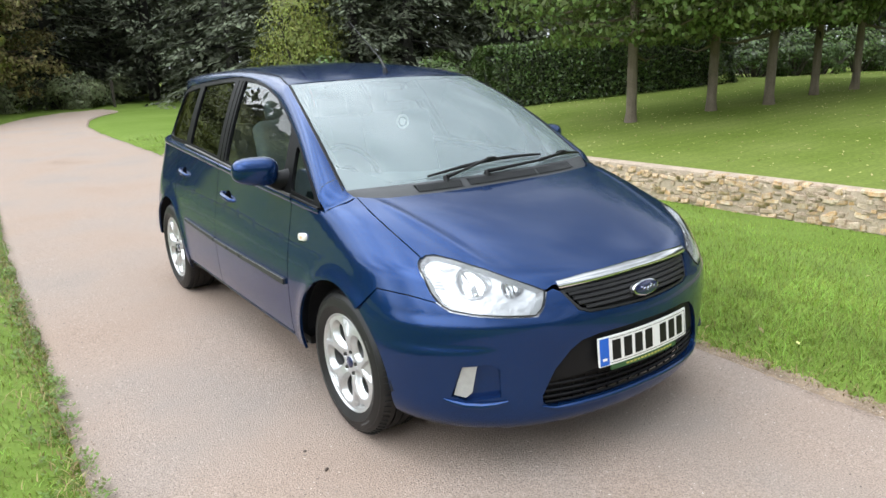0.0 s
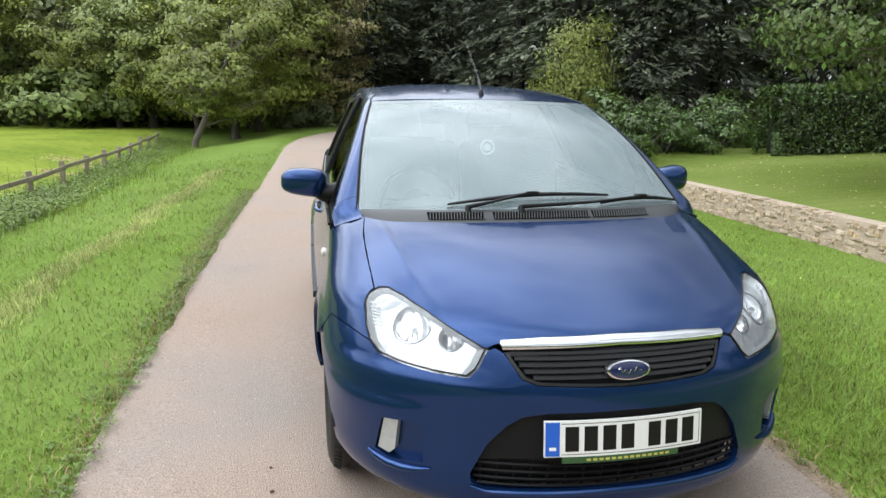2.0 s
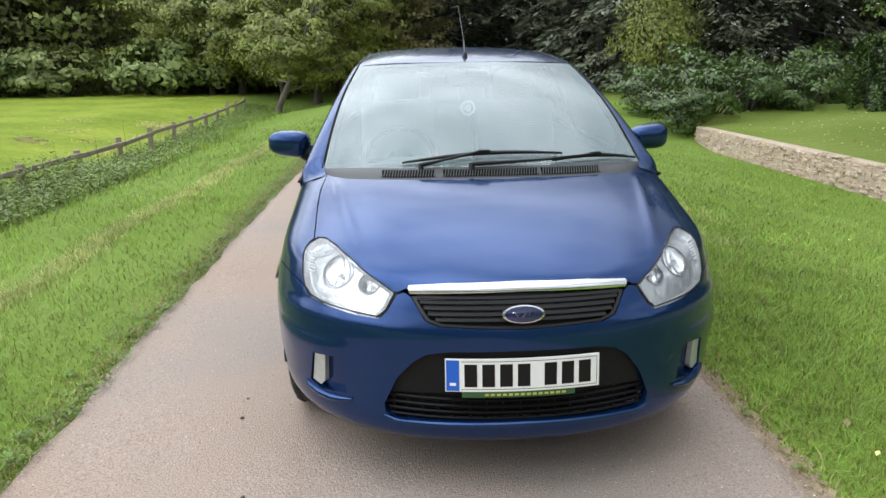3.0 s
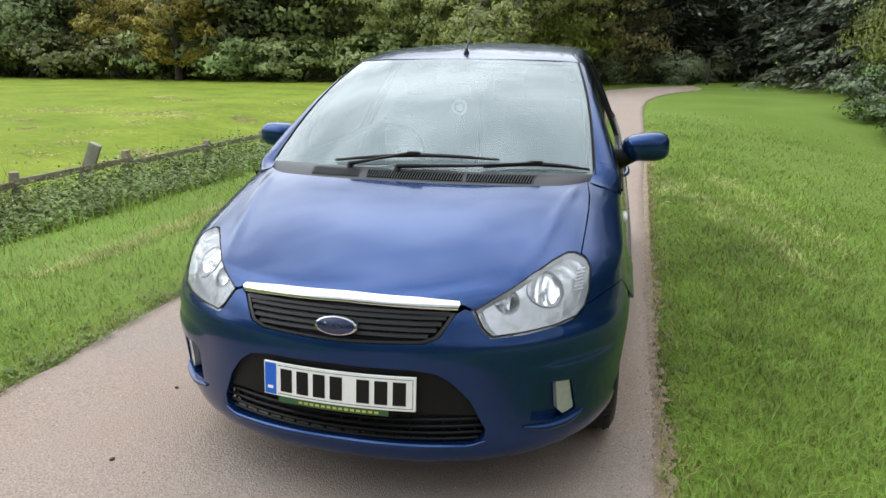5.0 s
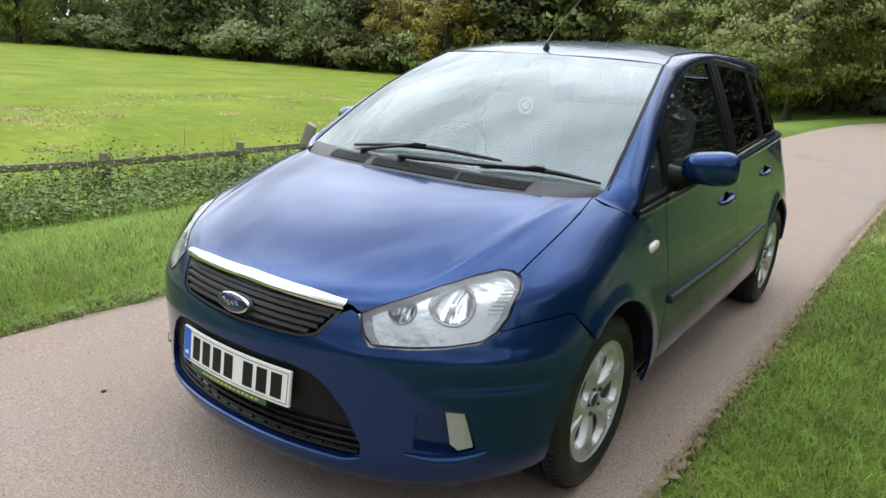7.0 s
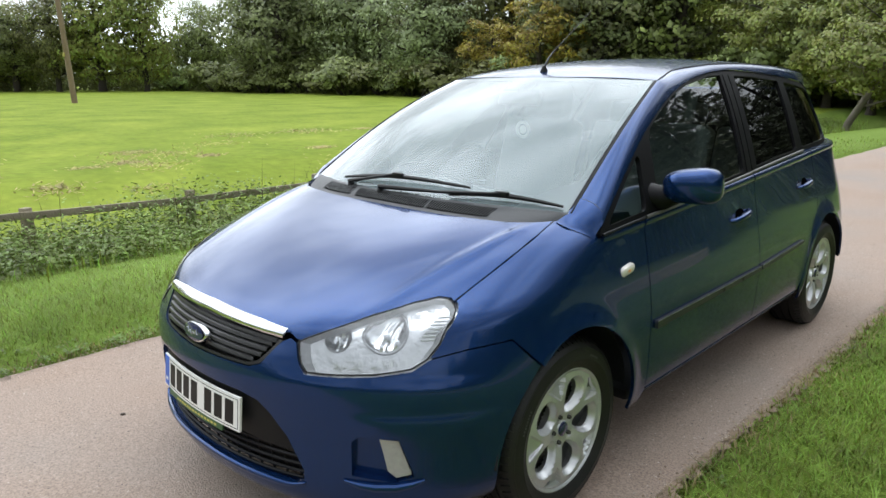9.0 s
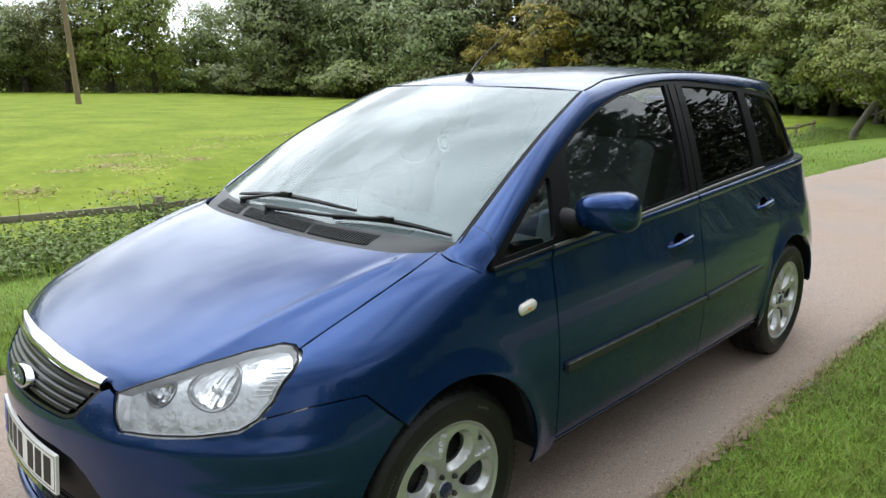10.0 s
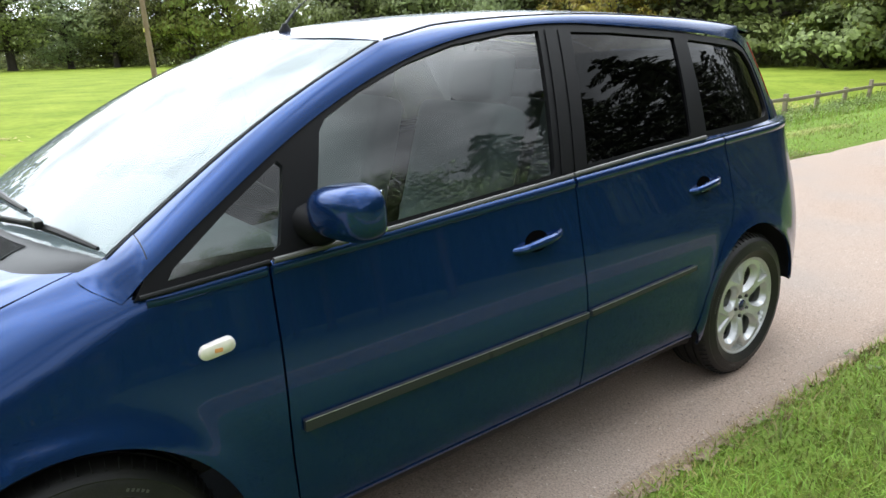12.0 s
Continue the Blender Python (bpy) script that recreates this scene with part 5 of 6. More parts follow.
xs = np.unique(np.concatenate([[-900, -500, -300, -180, -120], np.linspace(-90, -16, 26), np.linspace(-15, -2.5, 44), np.linspace(-2.4, 2.2, 70), np.linspace(2.3, 7.7, 26), [7.75, 7.91, 7.93], np.linspace(8.0, 22, 36), np.linspace(23, 60, 20), [80, 120, 180, 300, 500, 900]]))
ys = np.unique(np.concatenate([[-900, -500, -300, -150, -80], np.linspace(-50, -6, 24), np.linspace(-5.5, 20, 110), np.linspace(20.5, 60, 36), [70, 80, 100, 130, 180, 300, 500, 900]]))
gx, gy = np.meshgrid(xs, ys, indexing="ij")
q = np.arange(gx.size).reshape(gx.shape)
quads = np.stack([q[:-1, :-1], q[1:, :-1], q[1:, 1:], q[:-1, 1:]], -1).reshape(-1, 4)
ground = mesh_object("ground", np.stack([gx.ravel(), gy.ravel(), ground_z(gx, gy).ravel()], -1), quads, SOIL)
ground.data.materials.append(FIELD)
ground.data.materials.append(LAWN)
where = np.array([(p.center[0], p.center[1]) for p in ground.data.polygons])
ground.data.polygons.foreach_set("material_index", np.where(where[:, 0] < fence_line(np.clip(where[:, 1], -6, 32)) - 0.5, 1, np.where(where[:, 0] > WALL_X + 0.16, 2, 0)).astype(np.int32))
tagged(ground, "green grass ground of verges, field and lawn", "grass", kind="structure")

# the lane: a strip with ragged edges that bends away to the right at the far end
mid = [(-1.05, -40), (-0.52, -8), (-0.41, 0), (-0.34, 5), (-0.21, 10), (-0.08, 16), (0.17, 22), (1.02, 27), (2.5, 31), (5.2, 34.8), (9.0, 37.4), (14, 39.2), (24, 41.5), (60, 48)]
ts = np.concatenate([[0], np.cumsum(np.hypot(*np.diff(np.array(mid), axis=0).T))])
mx, my = spline(ts, [m[0] for m in mid]), spline(ts, [m[1] for m in mid])
sl = np.concatenate([np.linspace(0, 32, 30)[:-1], np.linspace(32, 60, 240)[:-1], np.linspace(60, ts[-1], 120)])
cx, cy = mx(sl), my(sl)
tx, ty = np.gradient(cx, sl), np.gradient(cy, sl)
ln = np.hypot(tx, ty)
nx, ny = ty / ln, -tx / ln
wid = np.concatenate([[-1.012], np.linspace(-1, 1, 31), [1.012]])
rag = np.random.RandomState(3)
edge_l, edge_r = np.interp(np.arange(len(sl)), np.arange(0, len(sl) + 2, 2), rag.normal(0, 0.014, len(np.arange(0, len(sl) + 2, 2)))), np.interp(np.arange(len(sl)), np.arange(0, len(sl) + 2, 2), rag.normal(0, 0.014, len(np.arange(0, len(sl) + 2, 2))))
half = np.where(wid[None, :] < 0, (1.46 + edge_l)[:, None], (1.46 + edge_r)[:, None])
px, py = cx[:, None] + nx[:, None] * wid * half, cy[:, None] + ny[:, None] * wid * half
pz = 0.002 - 0.012 * wid[None, :] ** 4 + 0.004 * wobble(px, py, 1.5)
pz = np.where(np.abs(wid)[None, :] > 1.005, -0.06, pz)
q = np.arange(px.size).reshape(px.shape)
quads = np.stack([q[:-1, :-1], q[:-1, 1:], q[1:, 1:], q[1:, :-1]], -1).reshape(-1, 4)
road = mesh_object("road", np.stack([px.ravel(), py.ravel(), pz.ravel()], -1), quads[:, ::-1], ASPHALT)
tagged(road, "narrow pale worn tarmac lane with ragged grassy edges", "lane", kind="structure")


# ---- leaves, blades and grit in bulk ----
def cloud_object(name, P, A, B, mat, parent=None, facing=None):
    """Many small leaves: each a bent diamond at P, with half axes A (long) and B (wide)."""
    n = len(P)
    if facing is not None:
        B = np.where((np.cross(A, B) * facing).sum(1, keepdims=True) > 0, -B, B)
    bend = np.cross(A, B)
    bend /= np.linalg.norm(bend, axis=1, keepdims=True) + 1e-9
    bend *= 0.25 * np.linalg.norm(A, axis=1, keepdims=True)
    V = np.stack([P - A, P + B * 0.9 + bend * 0.4, P + A, P - B * 0.9 + bend * 0.4], 1).reshape(-1, 3)
    base = np.arange(n)[:, None] * 4
    F = np.concatenate([base + [0, 1, 2], base + [0, 2, 3]], 1).reshape(-1, 3)
    return raw_object(name, V, F, mat, parent, None if facing is None else np.repeat(facing, 4, 0))


def raw_object(name, V, F, mat, parent=None, normals=None):
    me = bpy.data.meshes.new(name)
    k = F.shape[1]
    me.vertices.add(len(V))
    me.vertices.foreach_set("co", np.ascontiguousarray(V, np.float32).ravel())
    me.loops.add(F.size)
    me.loops.foreach_set("vertex_index", np.ascontiguousarray(F, np.int32).ravel())
    me.polygons.add(len(F))
    me.polygons.foreach_set("loop_start", np.arange(0, F.size, k, dtype=np.int32))
    me.update(calc_edges=True)
    if normals is not None:
        me.polygons.foreach_set("use_smooth", np.ones(len(F), bool))
        me.normals_split_custom_set_from_vertices(normals / np.linalg.norm(normals, axis=1, keepdims=True))
    me.materials.append(mat)
    ob = new(name, me)
    ob.parent = parent
    return ob


def random_dirs(r, n):
    d = r.normal(size=(n, 3))
    return d / np.linalg.norm(d, axis=1, keepdims=True)


def leaves_at(r, P, size, droop=0.3):
    """Half axes for leaves at P: turned at random, hanging a little."""
    n = len(P)
    a = random_dirs(r, n)
    a[:, 2] -= droop
    a /= np.linalg.norm(a, axis=1, keepdims=True)
    b = np.cross(a, random_dirs(r, n))
    b /= np.linalg.norm(b, axis=1, keepdims=True) + 1e-9
    s = size * r.uniform(0.6, 1.3, (n, 1))
    return a * s, b * s * 0.55


def blades(name, x, y, tall, r, mat, label, lean=0.5, wide=0.0035, z=None):
    """Grass blades: narrow bent strips that taper to a tip."""
    n = len(x)
    z = ground_z(x, y) - 0.01 if z is None else z
    a = r.uniform(0, 2 * math.pi, n)
    h = tall * r.uniform(0.45, 1.25, n)
    out = lean * h * r.uniform(0.2, 1.4, n)
    d = np.stack([np.cos(a), np.sin(a), 0 * a], -1)
    side = np.stack([-np.sin(a), np.cos(a), 0 * a], -1) * (wide * r.uniform(0.7, 1.5, n))[:, None]
    root = np.stack([x, y, z], -1)
    up = np.array([0, 0, 1.0])
    m = root + d * (out * 0.3)[:, None] + up * (h * 0.6)[:, None]
    t = root + d * out[:, None] + up * h[:, None]
    V = np.stack([root - side, root + side, m + side * 0.8, m - side * 0.8, t], 1).reshape(-1, 3)
    b = np.arange(n)[:, None] * 5
    F = np.concatenate([b + [0, 1, 2], b + [0, 2, 3], b + [3, 2, 4]], 1).reshape(-1, 3)
    return tagged(raw_object(name, V, F, mat), label, "grass", kind="stuff")


def scatter(r, n, x0, x1, y0, y1):
    return r.uniform(x0, x1, n), r.uniform(y0, y1, n)


def verge_blades():
    r = np.random.RandomState(11)
    X, Y, H = [], [], []
    for side in (1, -1):
        n = 74000
        y = -1.7 + 18.7 * r.uniform(0, 1, n) ** 1.75
        back = r.uniform(0, 1, n) < 0.10
        y = np.where(back, -1.7 - 9 * r.uniform(0, 1, n) ** 2.4, y + r.normal(0, 0.5, n))
        d = -0.04 + 6.7 * r.uniform(0, 1, n) ** 1.55
        x = road_right(y) + d if side > 0 else road_left(y) - d
        patch = 0.5 + 0.5 * wobble(x, y, 1.6, 4.0 * side)
        keep = r.uniform(0, 1, n) < 0.62 + 0.30 * patch + (d > 0.35) * 0.15
        keep &= (x < WALL_X - 0.1) & (x > fence_line(y) - 0.3) & (r.uniform(0, 1, n) > (np.maximum(y, 0) / 17) ** 3)
        X.append(x[keep]), Y.append(y[keep]), H.append((0.062 * (0.6 + 0.8 * patch) * np.clip(0.5 + d, 0.4, 1.0))[keep])
    for side, n, y0, y1, d1 in ((1, 60000, -0.5, 5.5, 1.3), (-1, 16000, -1.9, 1.2, 1.3)):
        y = y0 - 1.6 + 1.9 * (y1 - y0) * r.beta(2.0, 3.0, n)
        d = -0.04 + d1 * 0.75 * np.abs(r.normal(0, 1, n))
        X.append(road_right(y) + d if side > 0 else road_left(y) - d), Y.append(y), H.append(0.054 * np.clip(0.5 + d, 0.4, 1.0) * r.uniform(0.6, 1.3, n))
    y = np.concatenate(Y)
    blades("verge_grass", np.concatenate(X), y, np.concatenate(H), r, BLADE, "short green grass on both verges of the lane", 1.3, 0.0020 + 0.00025 * np.clip(y, 0, 20))


verge_blades()
r = np.random.RandomState(12)
n = 9000
y = r.uniform(-1.6, 9, n)
d = np.abs(r.normal(0.02, 0.10, n)) - 0.04
left = r.uniform(0, 1, n) < 0.5
x = np.where(left, road_left(y) - d, road_right(y) + d)
blades("dry_edge_grass", x, y, 0.04, r, STRAW, "dry straw-coloured grass along the lane's edge", 1.1, 0.003)
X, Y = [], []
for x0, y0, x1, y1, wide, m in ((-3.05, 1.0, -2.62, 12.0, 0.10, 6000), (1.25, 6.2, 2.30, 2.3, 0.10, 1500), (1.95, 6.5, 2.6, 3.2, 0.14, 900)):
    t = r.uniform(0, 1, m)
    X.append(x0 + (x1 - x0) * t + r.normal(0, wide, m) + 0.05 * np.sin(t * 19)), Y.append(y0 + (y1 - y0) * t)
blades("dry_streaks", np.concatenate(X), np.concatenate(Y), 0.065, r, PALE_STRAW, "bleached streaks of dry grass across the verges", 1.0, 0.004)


def edge_weeds():
    """Low broad-leaved weeds that creep over the lane's edges."""
    P, A, B = [], [], []
    for k in range(560):
        y = r.uniform(-1.8, 9)
        left = r.uniform() < 0.95
        d = abs(r.normal(0.03, 0.11)) - 0.03
        x = float(road_left(y)) - d if left else float(road_right(y)) + d
        z = max(float(ground_z(x, y)), 0.0)
        m = r.randint(6, 13)
        a = r.uniform(0, 6.28, m)
        size = r.uniform(0.007, 0.015)
        d = np.stack([np.cos(a), np.sin(a), r.uniform(0.05, 0.9, m)], -1)
        d /= np.linalg.norm(d, axis=1, keepdims=True)
        b = np.cross(d, (0, 0, 1.0))
        P.append(np.array([x, y, z + 0.012]) + d * size * 1.5 + r.normal(0, 0.012, (m, 3)) * (1, 1, 0.4))
        A.append(d * size), B.append(b * size * 0.62)
    tagged(cloud_object("edge_weeds", np.concatenate(P), np.concatenate(A), np.concatenate(B), WEED_LEAF, None, np.array([0, 0, 1.0]) + 0.4 * random_dirs(r, sum(map(len, P)))), "low broad-leaved weeds creeping over the lane's edge", "weeds", kind="stuff")


edge_weeds()
# grit and fallen leaves on the lane
n = 18000
y = r.uniform(-2.4, 7, n)
u = r.beta(0.5, 0.5, n)
x = road_left(y) + (road_right(y) - road_left(y)) * u
P = np.stack([x, y, 0.004 + 0 * x], -1)
A, B = leaves_at(r, P, 0.0056, 0.0)
A[:, 2] *= 0.2
B[:, 2] *= 0.2
C = np.cross(A, B)
C /= np.linalg.norm(C, axis=1, keepdims=True)
C *= 0.0022
C[:, 2] = np.abs(C[:, 2])
V = np.stack([P - A, P + B, P + A, P - B, P + C], 1).reshape(-1, 3)
b = np.arange(n)[:, None] * 5
F = np.concatenate([b + f for f in ([0, 1, 4], [1, 2, 4], [2, 3, 4], [3, 0, 4])], 1).reshape(-1, 3)
tagged(raw_object("grit", V, F, PEBBLE), "loose pale grit scattered over the tarmac", "grit", kind="stuff")
y = np.linspace(-3, 12, 600)
near, far = -0.035 + 0.012 * wobble(y, y, 0.7) + r.normal(0, 0.006, 600), 0.07 + 0.05 * wobble(y, y, 0.8, 1.0) + r.normal(0, 0.016, 600)
rows = [np.stack([road_right(y) + x, y, z], -1) for x, z in ((near, -0.014 + 0 * y), (0.035 + 0 * y, 0.004 + 0 * y), (far, ground_z(road_right(y) + far, y) + 0.006))]
q = np.arange(1800).reshape(3, 600)
tagged(raw_object("edge_soil", np.concatenate(rows), np.stack([q[:-1, :-1], q[1:, :-1], q[1:, 1:], q[:-1, 1:]], -1).reshape(-1, 4), DIRT), "bare brown soil between tarmac and grass", "soil", kind="stuff")
n = 3200
y = r.uniform(-2.4, 10, n)
left = r.uniform(0, 1, n) < 0.5
d = r.normal(0.0, 0.035, n)
bare = r.uniform(0, 1, n) < 0.32
y, left, d = np.where(bare, r.uniform(2.5, 8.5, n), y), left | bare, np.where(bare, r.normal(0.10, 0.06, n), d)
x = np.where(left, road_left(y) - d, road_right(y) + d)
P = np.stack([x, y, np.maximum(ground_z(x, y), 0.0) + 0.003], -1)
A, B = leaves_at(r, P, 0.008, 0.0)
A[:, 2] *= 0.15
B[:, 2] *= 0.15
C = np.stack([0 * x, 0 * x, r.uniform(0.003, 0.007, n)], -1)
V = np.stack([P - A, P + B * 1.3, P + A, P - B * 1.3, P + C], 1).reshape(-1, 3)
b = np.arange(n)[:, None] * 5
F = np.concatenate([b + f for f in ([0, 1, 4], [1, 2, 4], [2, 3, 4], [3, 0, 4])], 1).reshape(-1, 3)
tagged(raw_object("edge_dirt", V, F, DIRT), "brown crumbs of soil along the lane's edges", "soil", kind="stuff")


def pebble(x, y, size, seed):
    rs = random.Random(seed)
    bm = bmesh.new()
    bmesh.ops.create_icosphere(bm, subdivisions=2, radius=size)
    for v in bm.verts:
        v.co = Vector((v.co.x * 1.4, v.co.y, v.co.z * 0.7)) * rs.uniform(0.85, 1.15)
    bmesh.ops.transform(bm, matrix=pose(x, y, 0.002 + 0.5 * size, 0, 0, rs.uniform(0, 180)), verts=bm.verts)
    return tagged(part("pebble", bm, DARK_STONE), "small dark brown stone lying on the tarmac", "stone", "stones on the lane")


for k, (x, y) in enumerate(((-1.11, -0.04), (-1.10, -0.22), (-0.98, -0.80))):
    pebble(x, y, 0.0055 + 0.0015 * k, k)


def leaf_litter(name, x, y, size, mat, label):
    P = np.stack([x, y, np.where((x > road_left(y)) & (x < road_right(y)), 0.004, ground_z(x, y) + 0.03)], -1)
    a = r.uniform(0, 6.28, len(x))
    A = np.stack([np.cos(a), np.sin(a), 0.25 * r.normal(size=len(x))], -1) * (size * r.uniform(0.6, 1.3, len(x)))[:, None]
    B = np.stack([-np.sin(a), np.cos(a), 0.25 * r.normal(size=len(x))], -1) * (size * 0.55 * r.uniform(0.7, 1.2, len(x)))[:, None]
    return tagged(cloud_object(name, P, A, B, mat), label, "leaves", kind="stuff")


x, y = scatter(r, 2200, 8.5, 26, -2, 15)
leaf_litter("fallen_leaves", x, y, 0.032, FALLEN, "pale fallen leaves scattered over the lawn")
x, y = r.uniform(1.2, 5, 26), r.uniform(-1, 5, 26)
leaf_litter("verge_leaves", x, y, 0.022, FALLEN, "a few fallen leaves on the verge")


# ---- trees and shrubs ----
def limb_tree(r, high, trunk_r, crown_lo, crown_r, limbs=9, lean=0.0, rise=(0.15, 0.6)):
    """Trunk and limbs as one mesh; gives the limb ends too."""
    bm = bmesh.new()
    top = Vector((lean * high, 0.1 * lean * high, high * 0.82))
    path = [Vector((0, 0, -0.15)), Vector((0.02, 0, 0.25)), *[top * t + Vector((r.normal(0, 0.05), r.normal(0, 0.05), 0)) * high * 0.12 for t in (0.3, 0.55, 0.8)], top]
    tube(bm, path, [trunk_r * 1.5, trunk_r * 1.05, trunk_r * 0.9, trunk_r * 0.65, trunk_r * 0.4, trunk_r * 0.12], 10)
    ends = [top]
    for k in range(limbs):
        t = crown_lo / high + (0.95 - crown_lo / high) * (k + r.uniform(0, 0.8)) / limbs
        a = 2.4 * k + r.uniform(-0.5, 0.5)
        h = top.z * min(t, 1.0) * 0.95
        j = max(i for i in range(len(path) - 1) if path[i].z <= h)
        s = path[j].lerp(path[j + 1], (h - path[j].z) / (path[j + 1].z - path[j].z))
        reach = crown_r * r.uniform(0.6, 0.95) * (1.1 - 0.55 * abs(2 * t - 0.9))
        e = s + Vector((math.cos(a) * reach, math.sin(a) * reach, reach * r.uniform(*rise)))
        m = (s + e) / 2 + Vector((0, 0, -0.08 * reach))
        rad = trunk_r * 0.38 * (1.1 - 0.6 * t)
        tube(bm, [s, m, e], [rad, rad * 0.65, rad * 0.15], 6)
        ends += [e, m]
    return bm, ends


def crown_leaves(r, ends, n, clump, size, squash=0.75):
    """Leaves on the shells of many small lumps round the limb ends; most face outwards, as they do on a tree."""
    base = np.array([tuple(e) for e in ends])
    k = len(base) * 4
    lumps = base[np.arange(k) % len(base)] + random_dirs(r, k) * (clump * r.uniform(0.3, 1.0, k))[:, None] * (1, 1, squash)
    big = clump * r.uniform(0.35, 0.75, k)
    pick = r.choice(k, n, p=big ** 2 / (big ** 2).sum())
    d = random_dirs(r, n)
    d[:, 2] = np.where(d[:, 2] < -0.35, -0.6 * d[:, 2], d[:, 2])
    ragged = 1 + 0.30 * wobble(d[:, 0] * 3 + pick, d[:, 1] * 3 + d[:, 2] * 3, 1.0)
    P = lumps[pick] + d * (big[pick] * ragged * (1 - 0.35 * r.uniform(0, 1, n) ** 2.5))[:, None] * np.array([1, 1, squash])
    crown = P - base.mean(0)
    crown /= np.linalg.norm(crown, axis=1, keepdims=True) + 1e-9
    face = 0.6 * d + 0.6 * crown + 0.5 * random_dirs(r, n) + (0, 0, 0.2)
    a = np.cross(face, random_dirs(r, n))
    a /= np.linalg.norm(a, axis=1, keepdims=True) + 1e-9
    b = np.cross(face, a)
    b /= np.linalg.norm(b, axis=1, keepdims=True) + 1e-9
    s = size * r.uniform(0.6, 1.35, (n, 1))
    return P, a * s, b * s * 0.6, 0.45 * d + 0.9 * crown + (0, 0, 0.35) + 0.3 * random_dirs(r, n)


def build_tree(name, seed, high, trunk_r, crown_lo, crown_r, n, clump, size, bark, leaf, label, limbs=11, category="tree", squash=0.75, lean=0.0, group="", rise=(0.15, 0.6), low=0.75):
    r = np.random.RandomState(seed)
    tree = empty(name, label, category, group)
    bm, ends = limb_tree(r, high, trunk_r, crown_lo, crown_r, limbs, lean, rise)
    part("trunk", bm, bark, tree)
    P, A, B, N = crown_leaves(r, ends, n, clump, size, squash)
    keep = P[:, 2] > crown_lo * low
    cloud_object("crown", P[keep], A[keep], B[keep], leaf, tree, N[keep])
    return tree


def build_shrub(name, seed, wide, high, n, size, leaf, label, category="shrub", group=""):
    """Leaves in mounds from the ground up, on a few stems."""
    r = np.random.RandomState(seed)
    tree = empty(name, label, category, group)
    bm = bmesh.new()
    ends = []
    for k in range(13):
        a, d = r.uniform(0, 6.28), wide * r.uniform(0.1, 0.8)
        e = Vector((math.cos(a) * d, math.sin(a) * d, high * r.uniform(0.08, 0.78)))
        tube(bm, [Vector((e.x * 0.2, e.y * 0.2, -0.1)), e * 0.6, e], [0.05 * high / 2, 0.03 * high / 2, 0.01], 5)
        ends.append(e)
    part("stem", bm, DARK_BARK, tree)
    P, A, B, N = crown_leaves(r, ends, n, max(wide, high) * 0.36, size, 0.8)
    P[:, 2] = np.abs(P[:, 2])
    cloud_object("foliage", P, A, B, leaf, tree, N)
    return tree


def build_conifer(name, seed, high, wide, n, size, leaf, label):
    """A dark evergreen: drooping sprays on whorls of boughs, down to the ground."""
    r = np.random.RandomState(seed)
    tree = empty(name, label, "tree", "dark evergreens")
    bm = bmesh.new()
    tube(bm, [(0, 0, -0.2), (0, 0, high * 0.5), (0, 0, high)], [0.35, 0.22, 0.03], 8)
    P = []
    boughs = 110
    A, B = [], []
    for k in range(boughs):
        t = (k + 0.5) / boughs
        z = high * (0.03 + 0.95 * t)
        reach = wide * (1 - t) ** 0.5 * r.uniform(0.6, 1.15)
        a = 2.4 * k + r.uniform(-0.4, 0.4)
        m = n // boughs
        s = np.sort(r.uniform(0.2, 1, m) ** 0.7)
        out, side = np.array([math.cos(a), math.sin(a), 0.0]), np.array([-math.sin(a), math.cos(a), 0.0])
        pts = out * (reach * s)[:, None] + np.stack([0 * s, 0 * s, z + 0.15 * reach * s - 0.42 * reach * s ** 2], -1)
        # the frond is flat and broad, its side sprays hanging at the rim
        fan = r.uniform(-1, 1, m) * (0.10 + 0.26 * reach * np.sin(np.clip(s, 0, 0.97) * math.pi) ** 0.7)
        pts = pts + side * fan[:, None]
        pts[:, 2] += -0.35 * np.abs(fan) + r.normal(0, 0.05, m)
        way = out + side * (np.sign(fan) * 0.8)[:, None] + r.normal(0, 0.25, (m, 3))
        way[:, 2] -= 0.35 + 0.5 * np.abs(fan)
        way /= np.linalg.norm(way, axis=1, keepdims=True)
        flat = np.cross(way, np.array([0, 0, 1.0]) + r.normal(0, 0.35, (m, 3)))
        flat /= np.linalg.norm(flat, axis=1, keepdims=True)
        size_k = size * r.uniform(0.6, 1.4, (m, 1))
        P.append(pts), A.append(way * size_k), B.append(flat * size_k * 0.42)
        if k % 4 == 0:
            tube(bm, [(0, 0, z), tuple(pts[m // 2]), tuple(pts[-1])], [0.05, 0.03, 0.008], 5)
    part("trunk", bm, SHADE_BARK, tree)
    P = np.concatenate(P)
    cloud_object("crown", P, np.concatenate(A), np.concatenate(B), leaf, tree, P * (1 / wide, 1 / wide, 0) + (0, 0, 0.8) + 0.6 * random_dirs(r, len(P)))
    return tree


def place(tree, x, y, scale=1.0, turn=0.0, dz=0.0, squeeze=1.0):
    tree.matrix_basis = Matrix.Translation((x, y, float(ground_z(x, y)) + dz)) @ Matrix.Rotation(turn, 4, "Z") @ Matrix.Diagonal((scale * squeeze, scale * squeeze, scale, 1))


def again(tree, x, y, scale=1.0, turn=0.0, squeeze=1.0, label=""):
    t = copy_thing(tree, Matrix())
    t.scale = (1, 1, 1)
    place(t, x, y, scale, turn, squeeze=squeeze)
    return tagged(t, label)


